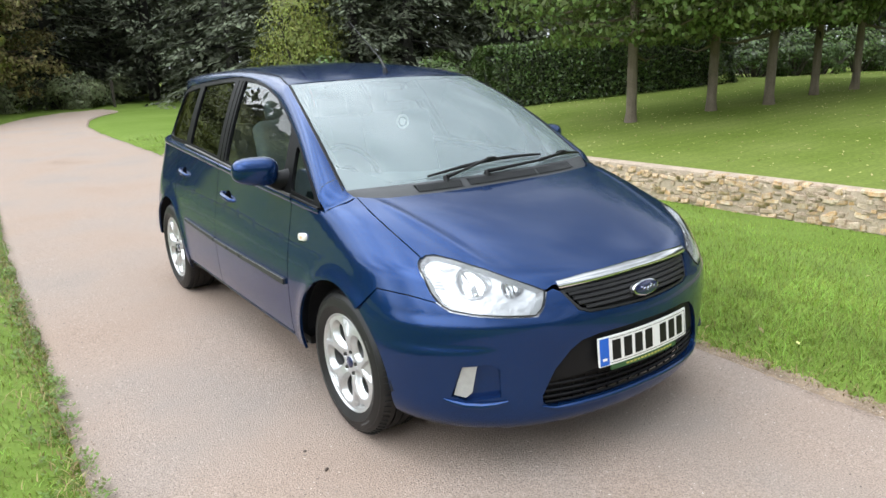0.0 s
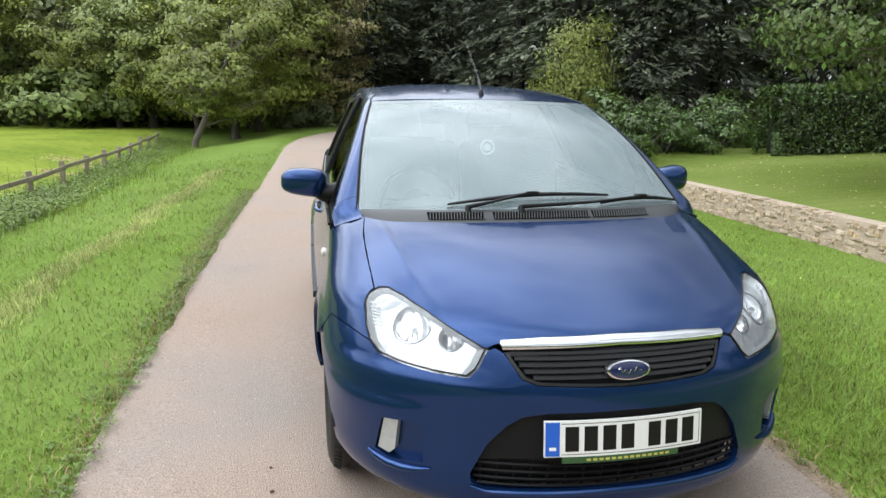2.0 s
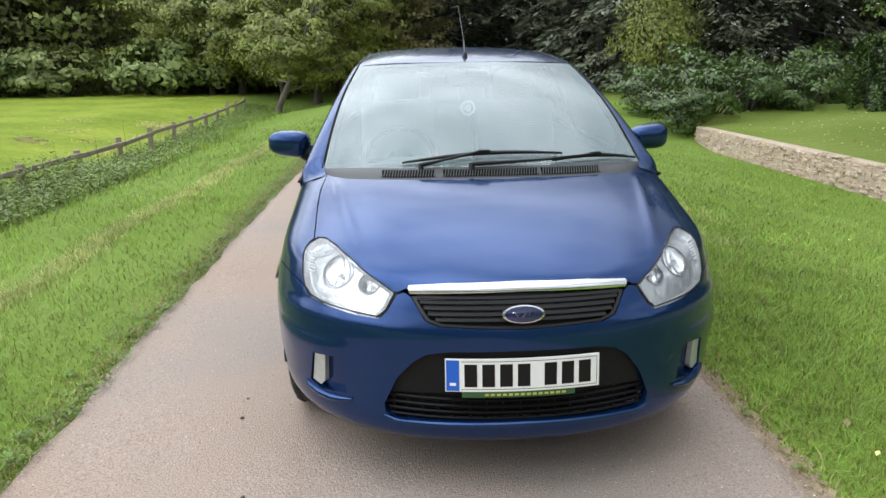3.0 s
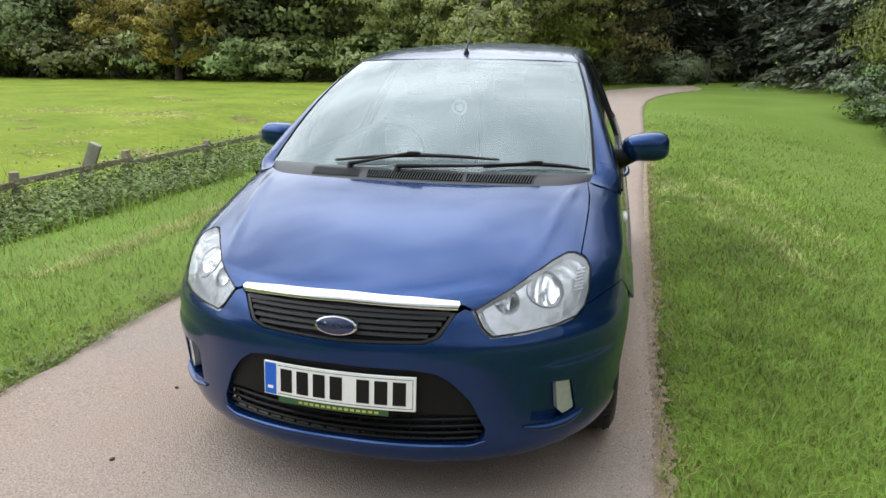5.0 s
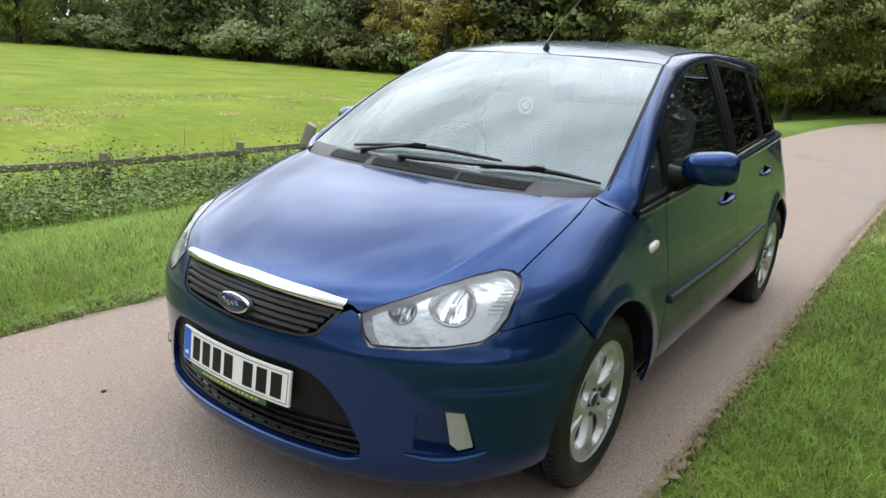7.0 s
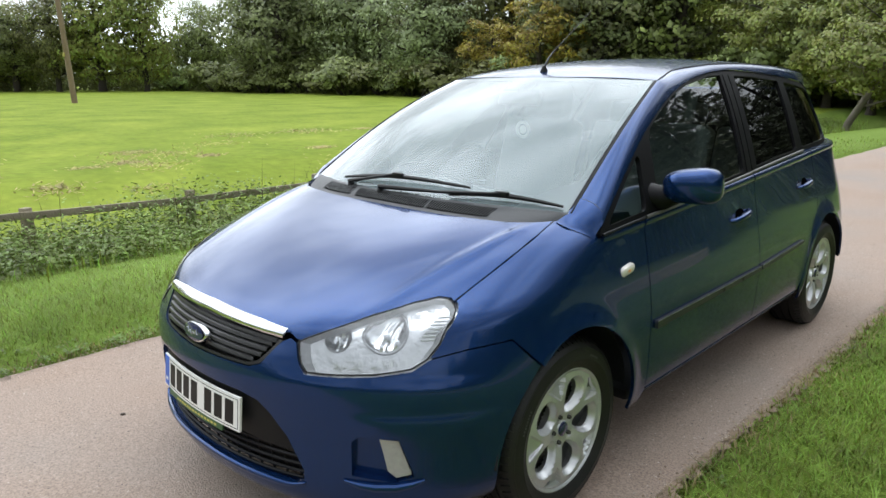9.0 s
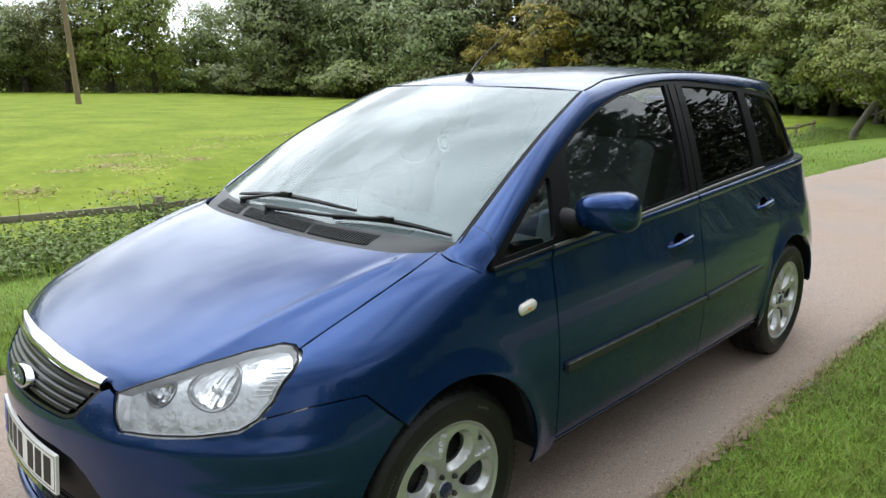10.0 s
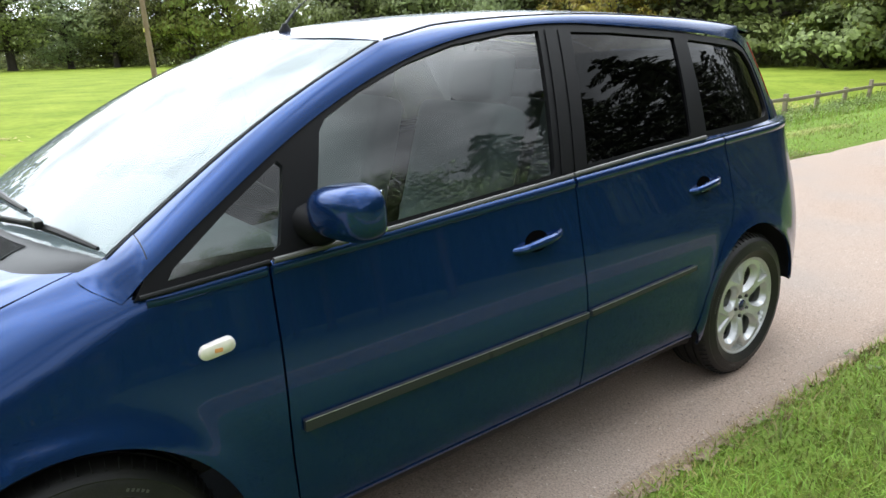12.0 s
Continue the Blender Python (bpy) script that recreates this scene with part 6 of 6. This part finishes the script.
# the row of limes on the lawn
lime = build_tree("lime_tree", 21, 10.2, 0.126, 2.1, 3.8, 27000, 1.2, 0.072, BARK, LIME_LEAF, "young lime tree with a bare grey trunk on the lawn", 30, group="row of limes", squash=0.7, rise=(-0.1, 0.32), low=0.86)
place(lime, 11.85, 8.95)
for k, (x, y) in enumerate(((13.86, 8.04), (15.0, 7.15), (16.7, 6.9), (17.8, 6.4), (19.6, 5.6))):
    again(lime, x, y, 1.0 + 0.05 * math.sin(k * 2.1), 1.3 * k + 0.7, 0.92 - 0.05 * k)

# dark evergreens behind the bend and the hedge
yew = build_conifer("yew_tree", 31, 19.0, 5.4, 9600, 0.175, YEW_LEAF, "tall dark evergreen with drooping boughs")
place(yew, 8.5, 42.0)
rr = random.Random(5)
for x, y, s in ((4.2, 47, 0.9), (12.5, 45, 1.0), (10.5, 33.5, 0.85), (14.0, 31.0, 1.1), (16, 37, 1.2), (18.5, 30, 1.15), (22, 33.5, 1.25), (23.5, 27, 1.1), (27.5, 30, 1.15), (29, 23.5, 1.0), (33, 26, 1.0), (34, 19, 0.9), (38, 22, 1.0), (13.5, 26.0, 0.7), (16.0, 25.5, 1.0), (11.5, 28.5, 0.85), (3.4, 42.5, 0.95), (38.5, 15, 0.9), (41, 9, 0.95), (8.0, 52, 1.1), (20, 46, 1.1)):
    again(yew, x, y, s, rr.uniform(0, 6), rr.uniform(0.95, 1.2))

# bright shrub and scrub at the wall's end
gold_shrub = build_shrub("field_maple", 41, 2.3, 5.2, 9000, 0.065, LIGHT_LEAF, "yellow-green shrubby maple in front of dark evergreens")
place(gold_shrub, 9.3, 22.5, 1.0, 0.0, squeeze=0.72)
low_shrub = build_shrub("shrub", 42, 1.5, 1.4, 3000, 0.055, HEDGE_LEAF, "low dark green shrub at the wall's end", group="shrubs")
place(low_shrub, 8.6, 16.2)
for x, y, s in ((7.7, 16.3, 0.85), (8.0, 15.9, 0.55), (11.6, 17.0, 0.9), (10.4, 17.6, 1.0), (7.4, 18.2, 0.9), (12.2, 18.6, 1.1), (9.4, 19.6, 1.3), (14.0, 19.6, 1.3)):
    again(low_shrub, x, y, s, x)

# broadleaved trees
oak = build_tree("oak_tree", 51, 13.0, 0.34, 2.0, 5.0, 10500, 1.75, 0.158, DARK_BARK, OAK_LEAF, "mature broadleaved tree with dense green foliage", 26, squash=0.95, group="trees round the field")
place(oak, -3.4, 35.5)
ash = build_tree("ash_tree", 52, 12.0, 0.30, 0.8, 4.6, 10500, 1.7, 0.155, DARK_BARK, WILLOW_LEAF, "grey-green tree at the field's edge", 26, squash=1.0, group="trees round the field")
place(ash, -22.0, 36.0)
amber = build_tree("field_maple", 53, 7.0, 0.2, 1.0, 3.2, 9000, 0.85, 0.09, DARK_BARK, GOLD_LEAF, "small maple with yellowing autumn leaves", 20, group="trees round the field")
place(amber, -24.0, 33.0)
thorn = build_tree("thorn_tree", 54, 6.5, 0.16, 0.5, 3.2, 10000, 0.85, 0.085, DARK_BARK, LIGHT_LEAF, "spreading yellow-green tree beside the lane", 20, group="trees round the field")
place(thorn, -5.6, 31.0)
poplar = build_tree("poplar_tree", 57, 12.0, 0.30, 0.8, 4.4, 10500, 1.7, 0.155, DARK_BARK, POPLAR_LEAF, "tall light green tree at the field's far edge", 26, squash=1.0, group="trees round the field")
place(poplar, -90.0, 22.0, 0.9)
ochre = build_tree("thorn_tree", 58, 8.5, 0.18, 0.8, 3.0, 9000, 0.95, 0.10, DARK_BARK, OCHRE_LEAF, "drooping thorn tree with dull ochre leaves beside the lane", 22, group="trees round the field")
place(ochre, 0.5, 36.6)
scrub = build_shrub("shrub", 55, 2.6, 3.0, 3600, 0.14, OAK_LEAF, "dense green scrub at the field's edge", group="shrubs")
place(scrub, -9.0, 35.0)
rr = random.Random(9)
kinds = [oak, ash, oak, ash, oak]
for k in range(13):
    x = -7.5 - 4.9 * k + rr.uniform(-1, 1)
    again(kinds[k % 5], x, 39 + rr.uniform(-1.5, 3) + (0.10 * max(0, -x - 40)), rr.uniform(0.95, 1.2) * (0.98 if x < -30 else 1.0), rr.uniform(0, 6), rr.uniform(0.9, 1.2))
for k in range(18):
    x = -9.5 - 3.9 * k + rr.uniform(-1.2, 1.2)
    again(scrub, x, 34.5 + rr.uniform(-0.8, 1.5), rr.uniform(0.7, 1.15), rr.uniform(0, 6), rr.uniform(1.0, 1.3))
for way, far, tree, size, wide in ((181, 92, oak, 1.15, 1.15), (176.5, 90, ash, 1.2, 1.2), (172.2, 92, oak, 1.1, 1.2), (168.6, 94, ash, 0.95, 1.2), (165.6, 92, oak, 0.82, 1.2), (163.0, 88, oak, 0.95, 0.9),
                                   (160.2, 86, poplar, 1.35, 1.0), (157.2, 84, poplar, 1.25, 0.75), (153.0, 92, oak, 0.93, 0.9), (148.8, 76, oak, 1.15, 0.8), (147.4, 70, ash, 1.2, 1.1)):
    again(tree, 2 + far * math.cos(radians(way)), -2 + far * math.sin(radians(way)), size, way, wide)
for x, y, s in ((-1.8, 39, 1.0), (-8.0, 33.5, 0.6), (3.0, 55, 1.2), (-6, 46, 1.2), (-14, 45, 1.2)):
    again(oak, x, y, s, x)
for x, y, s in ((-36, 35.0, 0.85),):
    again(ash, x, y, s, x, 1.1)
for x, y, s in ((-29, 34.5, 0.8),):
    again(amber, x, y, s, x)
for x, y, s in ((-9.5, 33.5, 0.95), (-12, 36, 1.1), (-3.7, 28.4, 1.05), (-2.9, 32.4, 1.2)):
    again(thorn, x, y, s, x)
dead = empty("dead_thorn", "half-dead thorn tree with bare grey branches by the fence", "tree")
bm, ends = limb_tree(np.random.RandomState(77), 5.2, 0.12, 1.0, 2.7, 12, 0.32)
rd = random.Random(8)
for e in ends[1::2]:
    for k in range(4):
        q = e + Vector((rd.uniform(-0.7, 0.9), rd.uniform(-0.6, 0.6), rd.uniform(-0.2, 0.7)))
        tube(bm, [e * 0.86 + Vector((0, 0, 0.2)), (e + q) / 2, q], [0.018, 0.012, 0.004], 5)
part("trunk", bm, DEAD_WOOD, dead)
P, A, B, N = crown_leaves(np.random.RandomState(78), [e for e in ends if e.z < 3.4], 7000, 0.75, 0.075)
cloud_object("crown", P, A, B, LIGHT_LEAF, dead, N)
place(dead, -5.0, 25.6)
bramble = build_shrub("bramble", 56, 2.2, 1.3, 5000, 0.07, PALE_LEAF, "pale leafy scrub beside the bend of the lane", group="shrubs")
place(bramble, 0.4, 36.4)
for x, y, s in ((3.0, 38.0, 1.1), (5.6, 40.0, 1.1), (-1.4, 34.6, 0.8)):
    again(bramble, x, y, s, x)


# far woods that close the view behind the nearer trees
def woods(name, line, n, high, deep, size, leaf, label):
    r = np.random.RandomState(n)
    t = r.uniform(0, len(line) - 1, n)
    k = t.astype(int)
    L = np.array(line, float)
    xy = L[k] + (L[k + 1] - L[k]) * (t - k)[:, None] + r.normal(0, deep, (n, 2))
    top = high * (0.72 + 0.28 * wobble(xy[:, 0], xy[:, 1], 0.25)) * (0.9 + 0.1 * wobble(xy[:, 0], xy[:, 1], 0.9, 1.0))
    P = np.stack([xy[:, 0], xy[:, 1], top * r.uniform(0, 1, n) ** 0.75 - 0.2], -1)
    A, B = leaves_at(r, P, size, 0.3)
    home = -P * (1, 1, 0)
    home /= np.linalg.norm(home, axis=1, keepdims=True)
    return tagged(cloud_object(name, P, A, B, leaf, None, home + (0, 0, 0.8) + 0.7 * random_dirs(r, n)), label, "woods", kind="stuff")


woods("far_woods", [(-114, -16), (-110, 4), (-104, 20), (-92, 34), (-76, 46), (-50, 50), (-20, 49), (2, 52)], 36000, 9.5, 1.8, 0.40, OAK_LEAF, "dense dark woods behind the field")
woods("far_woods", [(-30, 54), (-10, 56), (6, 60), (22, 58), (40, 42), (48, 22), (52, 0), (54, -20)], 36000, 25.0, 2.0, 0.78, YEW_LEAF, "dark evergreen woods behind the lawn")
woods("field_scrub", [(-98, 10), (-86, 26), (-72, 38), (-50, 37), (-30, 36.5), (-10, 36.5), (-5, 37.5)], 30000, 3.2, 0.9, 0.16, OAK_LEAF, "dense scrub along the field's far edge")

# woods added out of view, to darken what the car's front mirrors
woods("roadside_woods", [(-46, -2), (-40, -24), (-24, -34), (-8, -36), (8, -35), (24, -32), (44, -26), (54, -18)], 22000, 15.0, 2.0, 0.5, OAK_LEAF, "unseen green woods added behind the viewpoint")

# ---- clipped hedge ----
def hedge_wall(name, a, b, high, deep, n, label):
    r = np.random.RandomState(61)
    a, b = np.array(a, float), np.array(b, float)
    d = (b - a) / np.linalg.norm(b - a)
    side = np.array([-d[1], d[0]])
    length = np.linalg.norm(b - a)
    hedge = empty(name, label, "hedge")
    bm = bmesh.new()
    m = (a + b) / 2
    z0 = float(ground_z(*m))
    # solid core, nearly black for the shade deep among the leaves
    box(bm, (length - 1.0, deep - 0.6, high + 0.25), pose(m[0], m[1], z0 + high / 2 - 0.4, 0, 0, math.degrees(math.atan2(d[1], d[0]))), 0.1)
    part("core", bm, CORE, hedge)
    t, w = r.uniform(0, length, n), r.uniform(0, 1, n)
    face = r.choice(4, n, p=[0.33, 0.30, 0.24, 0.13])
    off = np.where(face == 0, deep / 2, np.where(face == 1, -deep / 2, (w - 0.5) * deep))
    hz = np.where(face == 2, high, w * high)
    t = np.where(face == 3, np.where(r.uniform(0, 1, n) > 0.5, length, 0), t)
    xy = a + d * t[:, None] + side * off[:, None]
    P = np.stack([xy[:, 0], xy[:, 1], ground_z(xy[:, 0], xy[:, 1]) + hz], -1) + r.normal(0, 0.05, (n, 3))
    P += 0.06 * wobble(P[:, 0] * 2, P[:, 1] * 2 + P[:, 2] * 3, 1.0)[:, None] * np.array([side[0], side[1], 0.5])
    A, B = leaves_at(r, P, 0.055, 0.3)
    cloud_object("foliage", P, A, B, HEDGE_LEAF, hedge, side.tolist()[0] * np.sign(off - 0.0)[:, None] * np.array([1.0, 0, 0]) + side.tolist()[1] * np.sign(off)[:, None] * np.array([0, 1.0, 0]) + (0, 0, 0.6) + 0.7 * random_dirs(r, n))
    return hedge


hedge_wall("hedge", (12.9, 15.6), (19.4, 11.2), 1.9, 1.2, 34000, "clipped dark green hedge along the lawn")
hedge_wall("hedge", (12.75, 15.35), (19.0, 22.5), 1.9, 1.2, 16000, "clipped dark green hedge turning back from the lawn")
for x, y, s in ((21.5, 11.5, 1.0), (22.8, 10.8, 1.1), (24.2, 10.4, 1.0), (27, 10.5, 1.3), (29.5, 9.0, 1.4), (30, 5.5, 1.4), (31, 2.0, 1.5)):
    again(low_shrub, x, y, s, x, label="rounded clipped bush beyond the lawn")

# ---- fence, nettles and pole on the field side ----


def build_fence():
    fence = empty("fence", "low weathered post and rail fence along the ditch", "fence")
    for k, y in enumerate(np.arange(-5.2, 27, 1.84)):
        x = float(fence_line(y))
        z = float(ground_z(x, y))
        rk = random.Random(k)
        bm = bmesh.new()
        hgt = 0.60 + rk.uniform(-0.07, 0.06)
        box(bm, (0.10, 0.10, hgt + 0.3), pose(x, y, z + (hgt - 0.3) / 2, rk.uniform(-4, 4), rk.uniform(-4, 4), rk.uniform(0, 40)), 0.012)
        part("post", bm, WEATHERED, fence)
        if y < 25.5:
            y2 = y + 1.84
            x2, z2 = float(fence_line(y2)), float(ground_z(fence_line(y2), y2))
            for h in (0.47,):
                bm = bmesh.new()
                a, b = Vector((x + 0.06, y - 0.05, z + h + rk.uniform(-0.03, 0.03))), Vector((x2 + 0.06, y2 + 0.05, z2 + h + rk.uniform(-0.03, 0.03)))
                box(bm, (0.035, (b - a).length, 0.085), Matrix.Translation((a + b) / 2) @ (b - a).to_track_quat("Y", "Z").to_matrix().to_4x4(), 0.006)
                part("rail", bm, WEATHERED, fence)
    return fence


build_fence()
bm = bmesh.new()
box(bm, (0.16, 0.08, 0.80), pose(-6.18, 5.1, -0.02, 10, 26, 20), 0.02)
tagged(part("leaning_post", bm, PALE_WOOD), "pale weathered post leaning in the fence", "post")

r = np.random.RandomState(71)
n = 11000
y = np.where(r.uniform(0, 1, n) < 0.8, -4 + 15 * r.uniform(0, 1, n) + r.normal(0, 0.9, n), r.uniform(11, 28, n))
u = r.uniform(0, 1, n)
x = fence_line(y) - 0.05 + 1.35 * u ** 1.4 + r.normal(0, 0.08, n)
h = r.uniform(0.36, 0.66, n) * np.where(y > 9, 0.55, 1.0) * (1.0 - 0.7 * u ** 1.6) * (0.95 + 0.35 * wobble(x, y, 0.8))
P, A, B = [], [], []
for k in range(7):
    t = ((k + 1) / 7) ** 0.8
    root = np.stack([x, y, ground_z(x, y) + h * t], -1) + r.normal(0, 0.04, (n, 3))
    a, b = leaves_at(r, root, 0.037 * (1.2 - 0.4 * t), 0.25)
    a[:, 2] *= 0.5
    b[:, 2] *= 0.5
    P.append(root), A.append(a), B.append(b)
tagged(cloud_object("nettles", np.concatenate(P), np.concatenate(A), np.concatenate(B), NETTLE_LEAF, None, np.array([0, 0, 1.0]) + 0.5 * random_dirs(r, 7 * n)), "rank nettles and weeds in the ditch by the fence", "weeds", kind="stuff")
n = 14000
y = r.uniform(-4, 28, n)
x = fence_line(y) + 0.5 + r.normal(0, 0.6, n)
blades("ditch_grass", x, y, 0.20, r, BLADE, "tall rough grass in the ditch", 0.6, 0.005)

# worn straw-coloured patches in the pasture
def flat_tufts(name, x, y, size, mat, label):
    """Matted grass: narrow leaves that lie nearly flat on the ground."""
    a = r.uniform(0, 6.28, len(x))
    long = np.stack([np.cos(a), np.sin(a), r.uniform(0.1, 0.5, len(x))], -1) * (size * r.uniform(0.6, 1.4, len(x)))[:, None]
    wide = np.stack([-np.sin(a), np.cos(a), 0.2 * r.normal(size=len(x))], -1) * (size * 0.22)[:, None]
    P = np.stack([x, y, ground_z(x, y) + 0.25 * size], -1)
    return tagged(cloud_object(name, P, long, wide, mat, None, np.array([0, 0, 1.0]) + 0.35 * random_dirs(r, len(x))), label, "grass", kind="stuff")


X, Y = [], []
for k in range(60):
    cx0, cy0 = fence_line(8) - 0.7 - 9 * r.uniform(0, 1) ** 1.7, r.uniform(0, 20)
    m, wide = r.randint(40, 190), r.uniform(0.10, 0.40)
    X.append(cx0 + r.normal(0, wide, m)), Y.append(cy0 + r.normal(0, wide * 1.3, m))
x, y = np.concatenate(X), np.concatenate(Y)
flat_tufts("dry_patches", x, y, 0.055 + 0 * x, DEAD_GRASS, "straw-coloured patches of dead grass in the pasture")
n = 130
y = r.uniform(-3, 12, n)
x = fence_line(y) + 0.45 + r.normal(0, 0.35, n)
blades("seed_stalks", x, y, 0.80, r, WEED_STALK, "thin brown seed stalks of docks and nettles in the ditch", 0.25, 0.0035)

pole = empty("telegraph_pole", "leaning brown wooden telegraph pole in the field", "pole", at=(-43.0, 12.6, float(ground_z(-43.0, 12.6))))
bm = bmesh.new()
tube(bm, [(0, 0, -0.3), (-0.45, 0, 4.0), (-0.95, 0, 8.5)], [0.17, 0.15, 0.12], 12)
part("shaft", bm, POLE_WOOD, pole)
bm = bmesh.new()
box(bm, (0.30, 0.05, 0.22), pose(-0.33, -0.17, 2.8), 0.01)
part("pole_sign", bm, GOLD, pole, "small yellow sign")
bm = bmesh.new()
box(bm, (0.12, 0.12, 1.5), pose(4.96, 35.4, 0.6), 0.02)
tagged(part("marker_post", bm, DARK_BARK), "dark wooden marker post at the bend of the lane", "post")

# ---- retaining wall of rubble stone ----
wall = empty("wall_east", "low rubble stone retaining wall with orange lichen", "wall", kind="structure")
bm = bmesh.new()
box(bm, (0.335, WALL_Y1 - WALL_Y0, 0.95), pose(WALL_X + 0.140, (WALL_Y0 + WALL_Y1) / 2, -0.78), 0.02)
part("mortar_core", bm, MORTAR, wall)


def stone_mesh(seed):
    """A rough block of unit size."""
    rs = random.Random(seed)
    bm = bmesh.new()
    bmesh.ops.create_cube(bm, size=1.0)
    bmesh.ops.bevel(bm, geom=list(bm.edges), offset=0.13, segments=1, affect="EDGES")
    for v in bm.verts:
        v.co += Vector((rs.uniform(-0.05, 0.05), rs.uniform(-0.06, 0.06), rs.uniform(-0.07, 0.07)))
    me = bpy.data.meshes.new("stone")
    bm.to_mesh(me)
    bm.free()
    me.shade_smooth()
    me.set_sharp_from_angle(angle=radians(50))
    return me


def lay_wall():
    rs = random.Random(4)
    shapes = []
    for k in range(10):
        me = stone_mesh(k)
        me.materials.append(LICHEN if k in (3, 5, 7) else STONE)
        shapes.append(me)
    near, far = [], []
    z, course = -0.97, 0
    heights = (0.075, 0.06, 0.085, 0.055, 0.075, 0.06, 0.07, 0.055, 0.065, 0.05)
    for h in heights:
        y = -1.5 + rs.uniform(0, 0.2)
        while y < WALL_Y1:
            w = rs.uniform(0.07, 0.23)
            spot = (WALL_X + 0.042 + rs.uniform(-0.012, 0.012), y + w / 2, z + h / 2 + 0.02 * math.sin(y * 0.9) + rs.uniform(-0.03, 0.03))
            size = (0.16 * rs.uniform(0.85, 1.2), w - 0.004, (h + 0.004) * rs.uniform(0.75, 1.3))
            k = rs.randrange(10)
            if abs(y - 3.6) < 2.4 and rs.random() < 0.45:
                k = rs.choice((3, 5, 7))
            if k in (3, 5, 7) and rs.random() < min(0.85, 0.2 * abs(y - 3.5)):
                k = (k + 1) % 10
            (near if 2.0 < y < 11.5 else far).append((k, spot, size, rs.uniform(-14, 14)))
            y += w
        z += h
    rs.shuffle(near)
    for k, spot, size, turn in near[:300]:
        ob = new("stone", shapes[k])
        ob.parent = wall
        ob.matrix_basis = pose(*spot, turn, 0, turn * 0.5) @ Matrix.Diagonal((*size, 1))
    V, F, kinds_of, at = [], [], [], 0
    for k, spot, size, turn in near[300:] + far:
        m = pose(*spot, turn, 0, turn * 0.5) @ Matrix.Diagonal((*size, 1))
        me = shapes[k]
        V += [tuple(m @ v.co) for v in me.vertices]
        F += [tuple(at + i for i in p.vertices) for p in me.polygons]
        kinds_of += [1 if k in (3, 5, 7) else 0] * len(me.polygons)
        at += len(me.vertices)
    rest = mesh_object("stones", V, F, STONE, wall, smooth=False)
    rest.data.materials.append(LICHEN)
    rest.data.polygons.foreach_set("material_index", np.array(kinds_of, np.int32))
    tagged(rest, kind="stuff")


lay_wall()
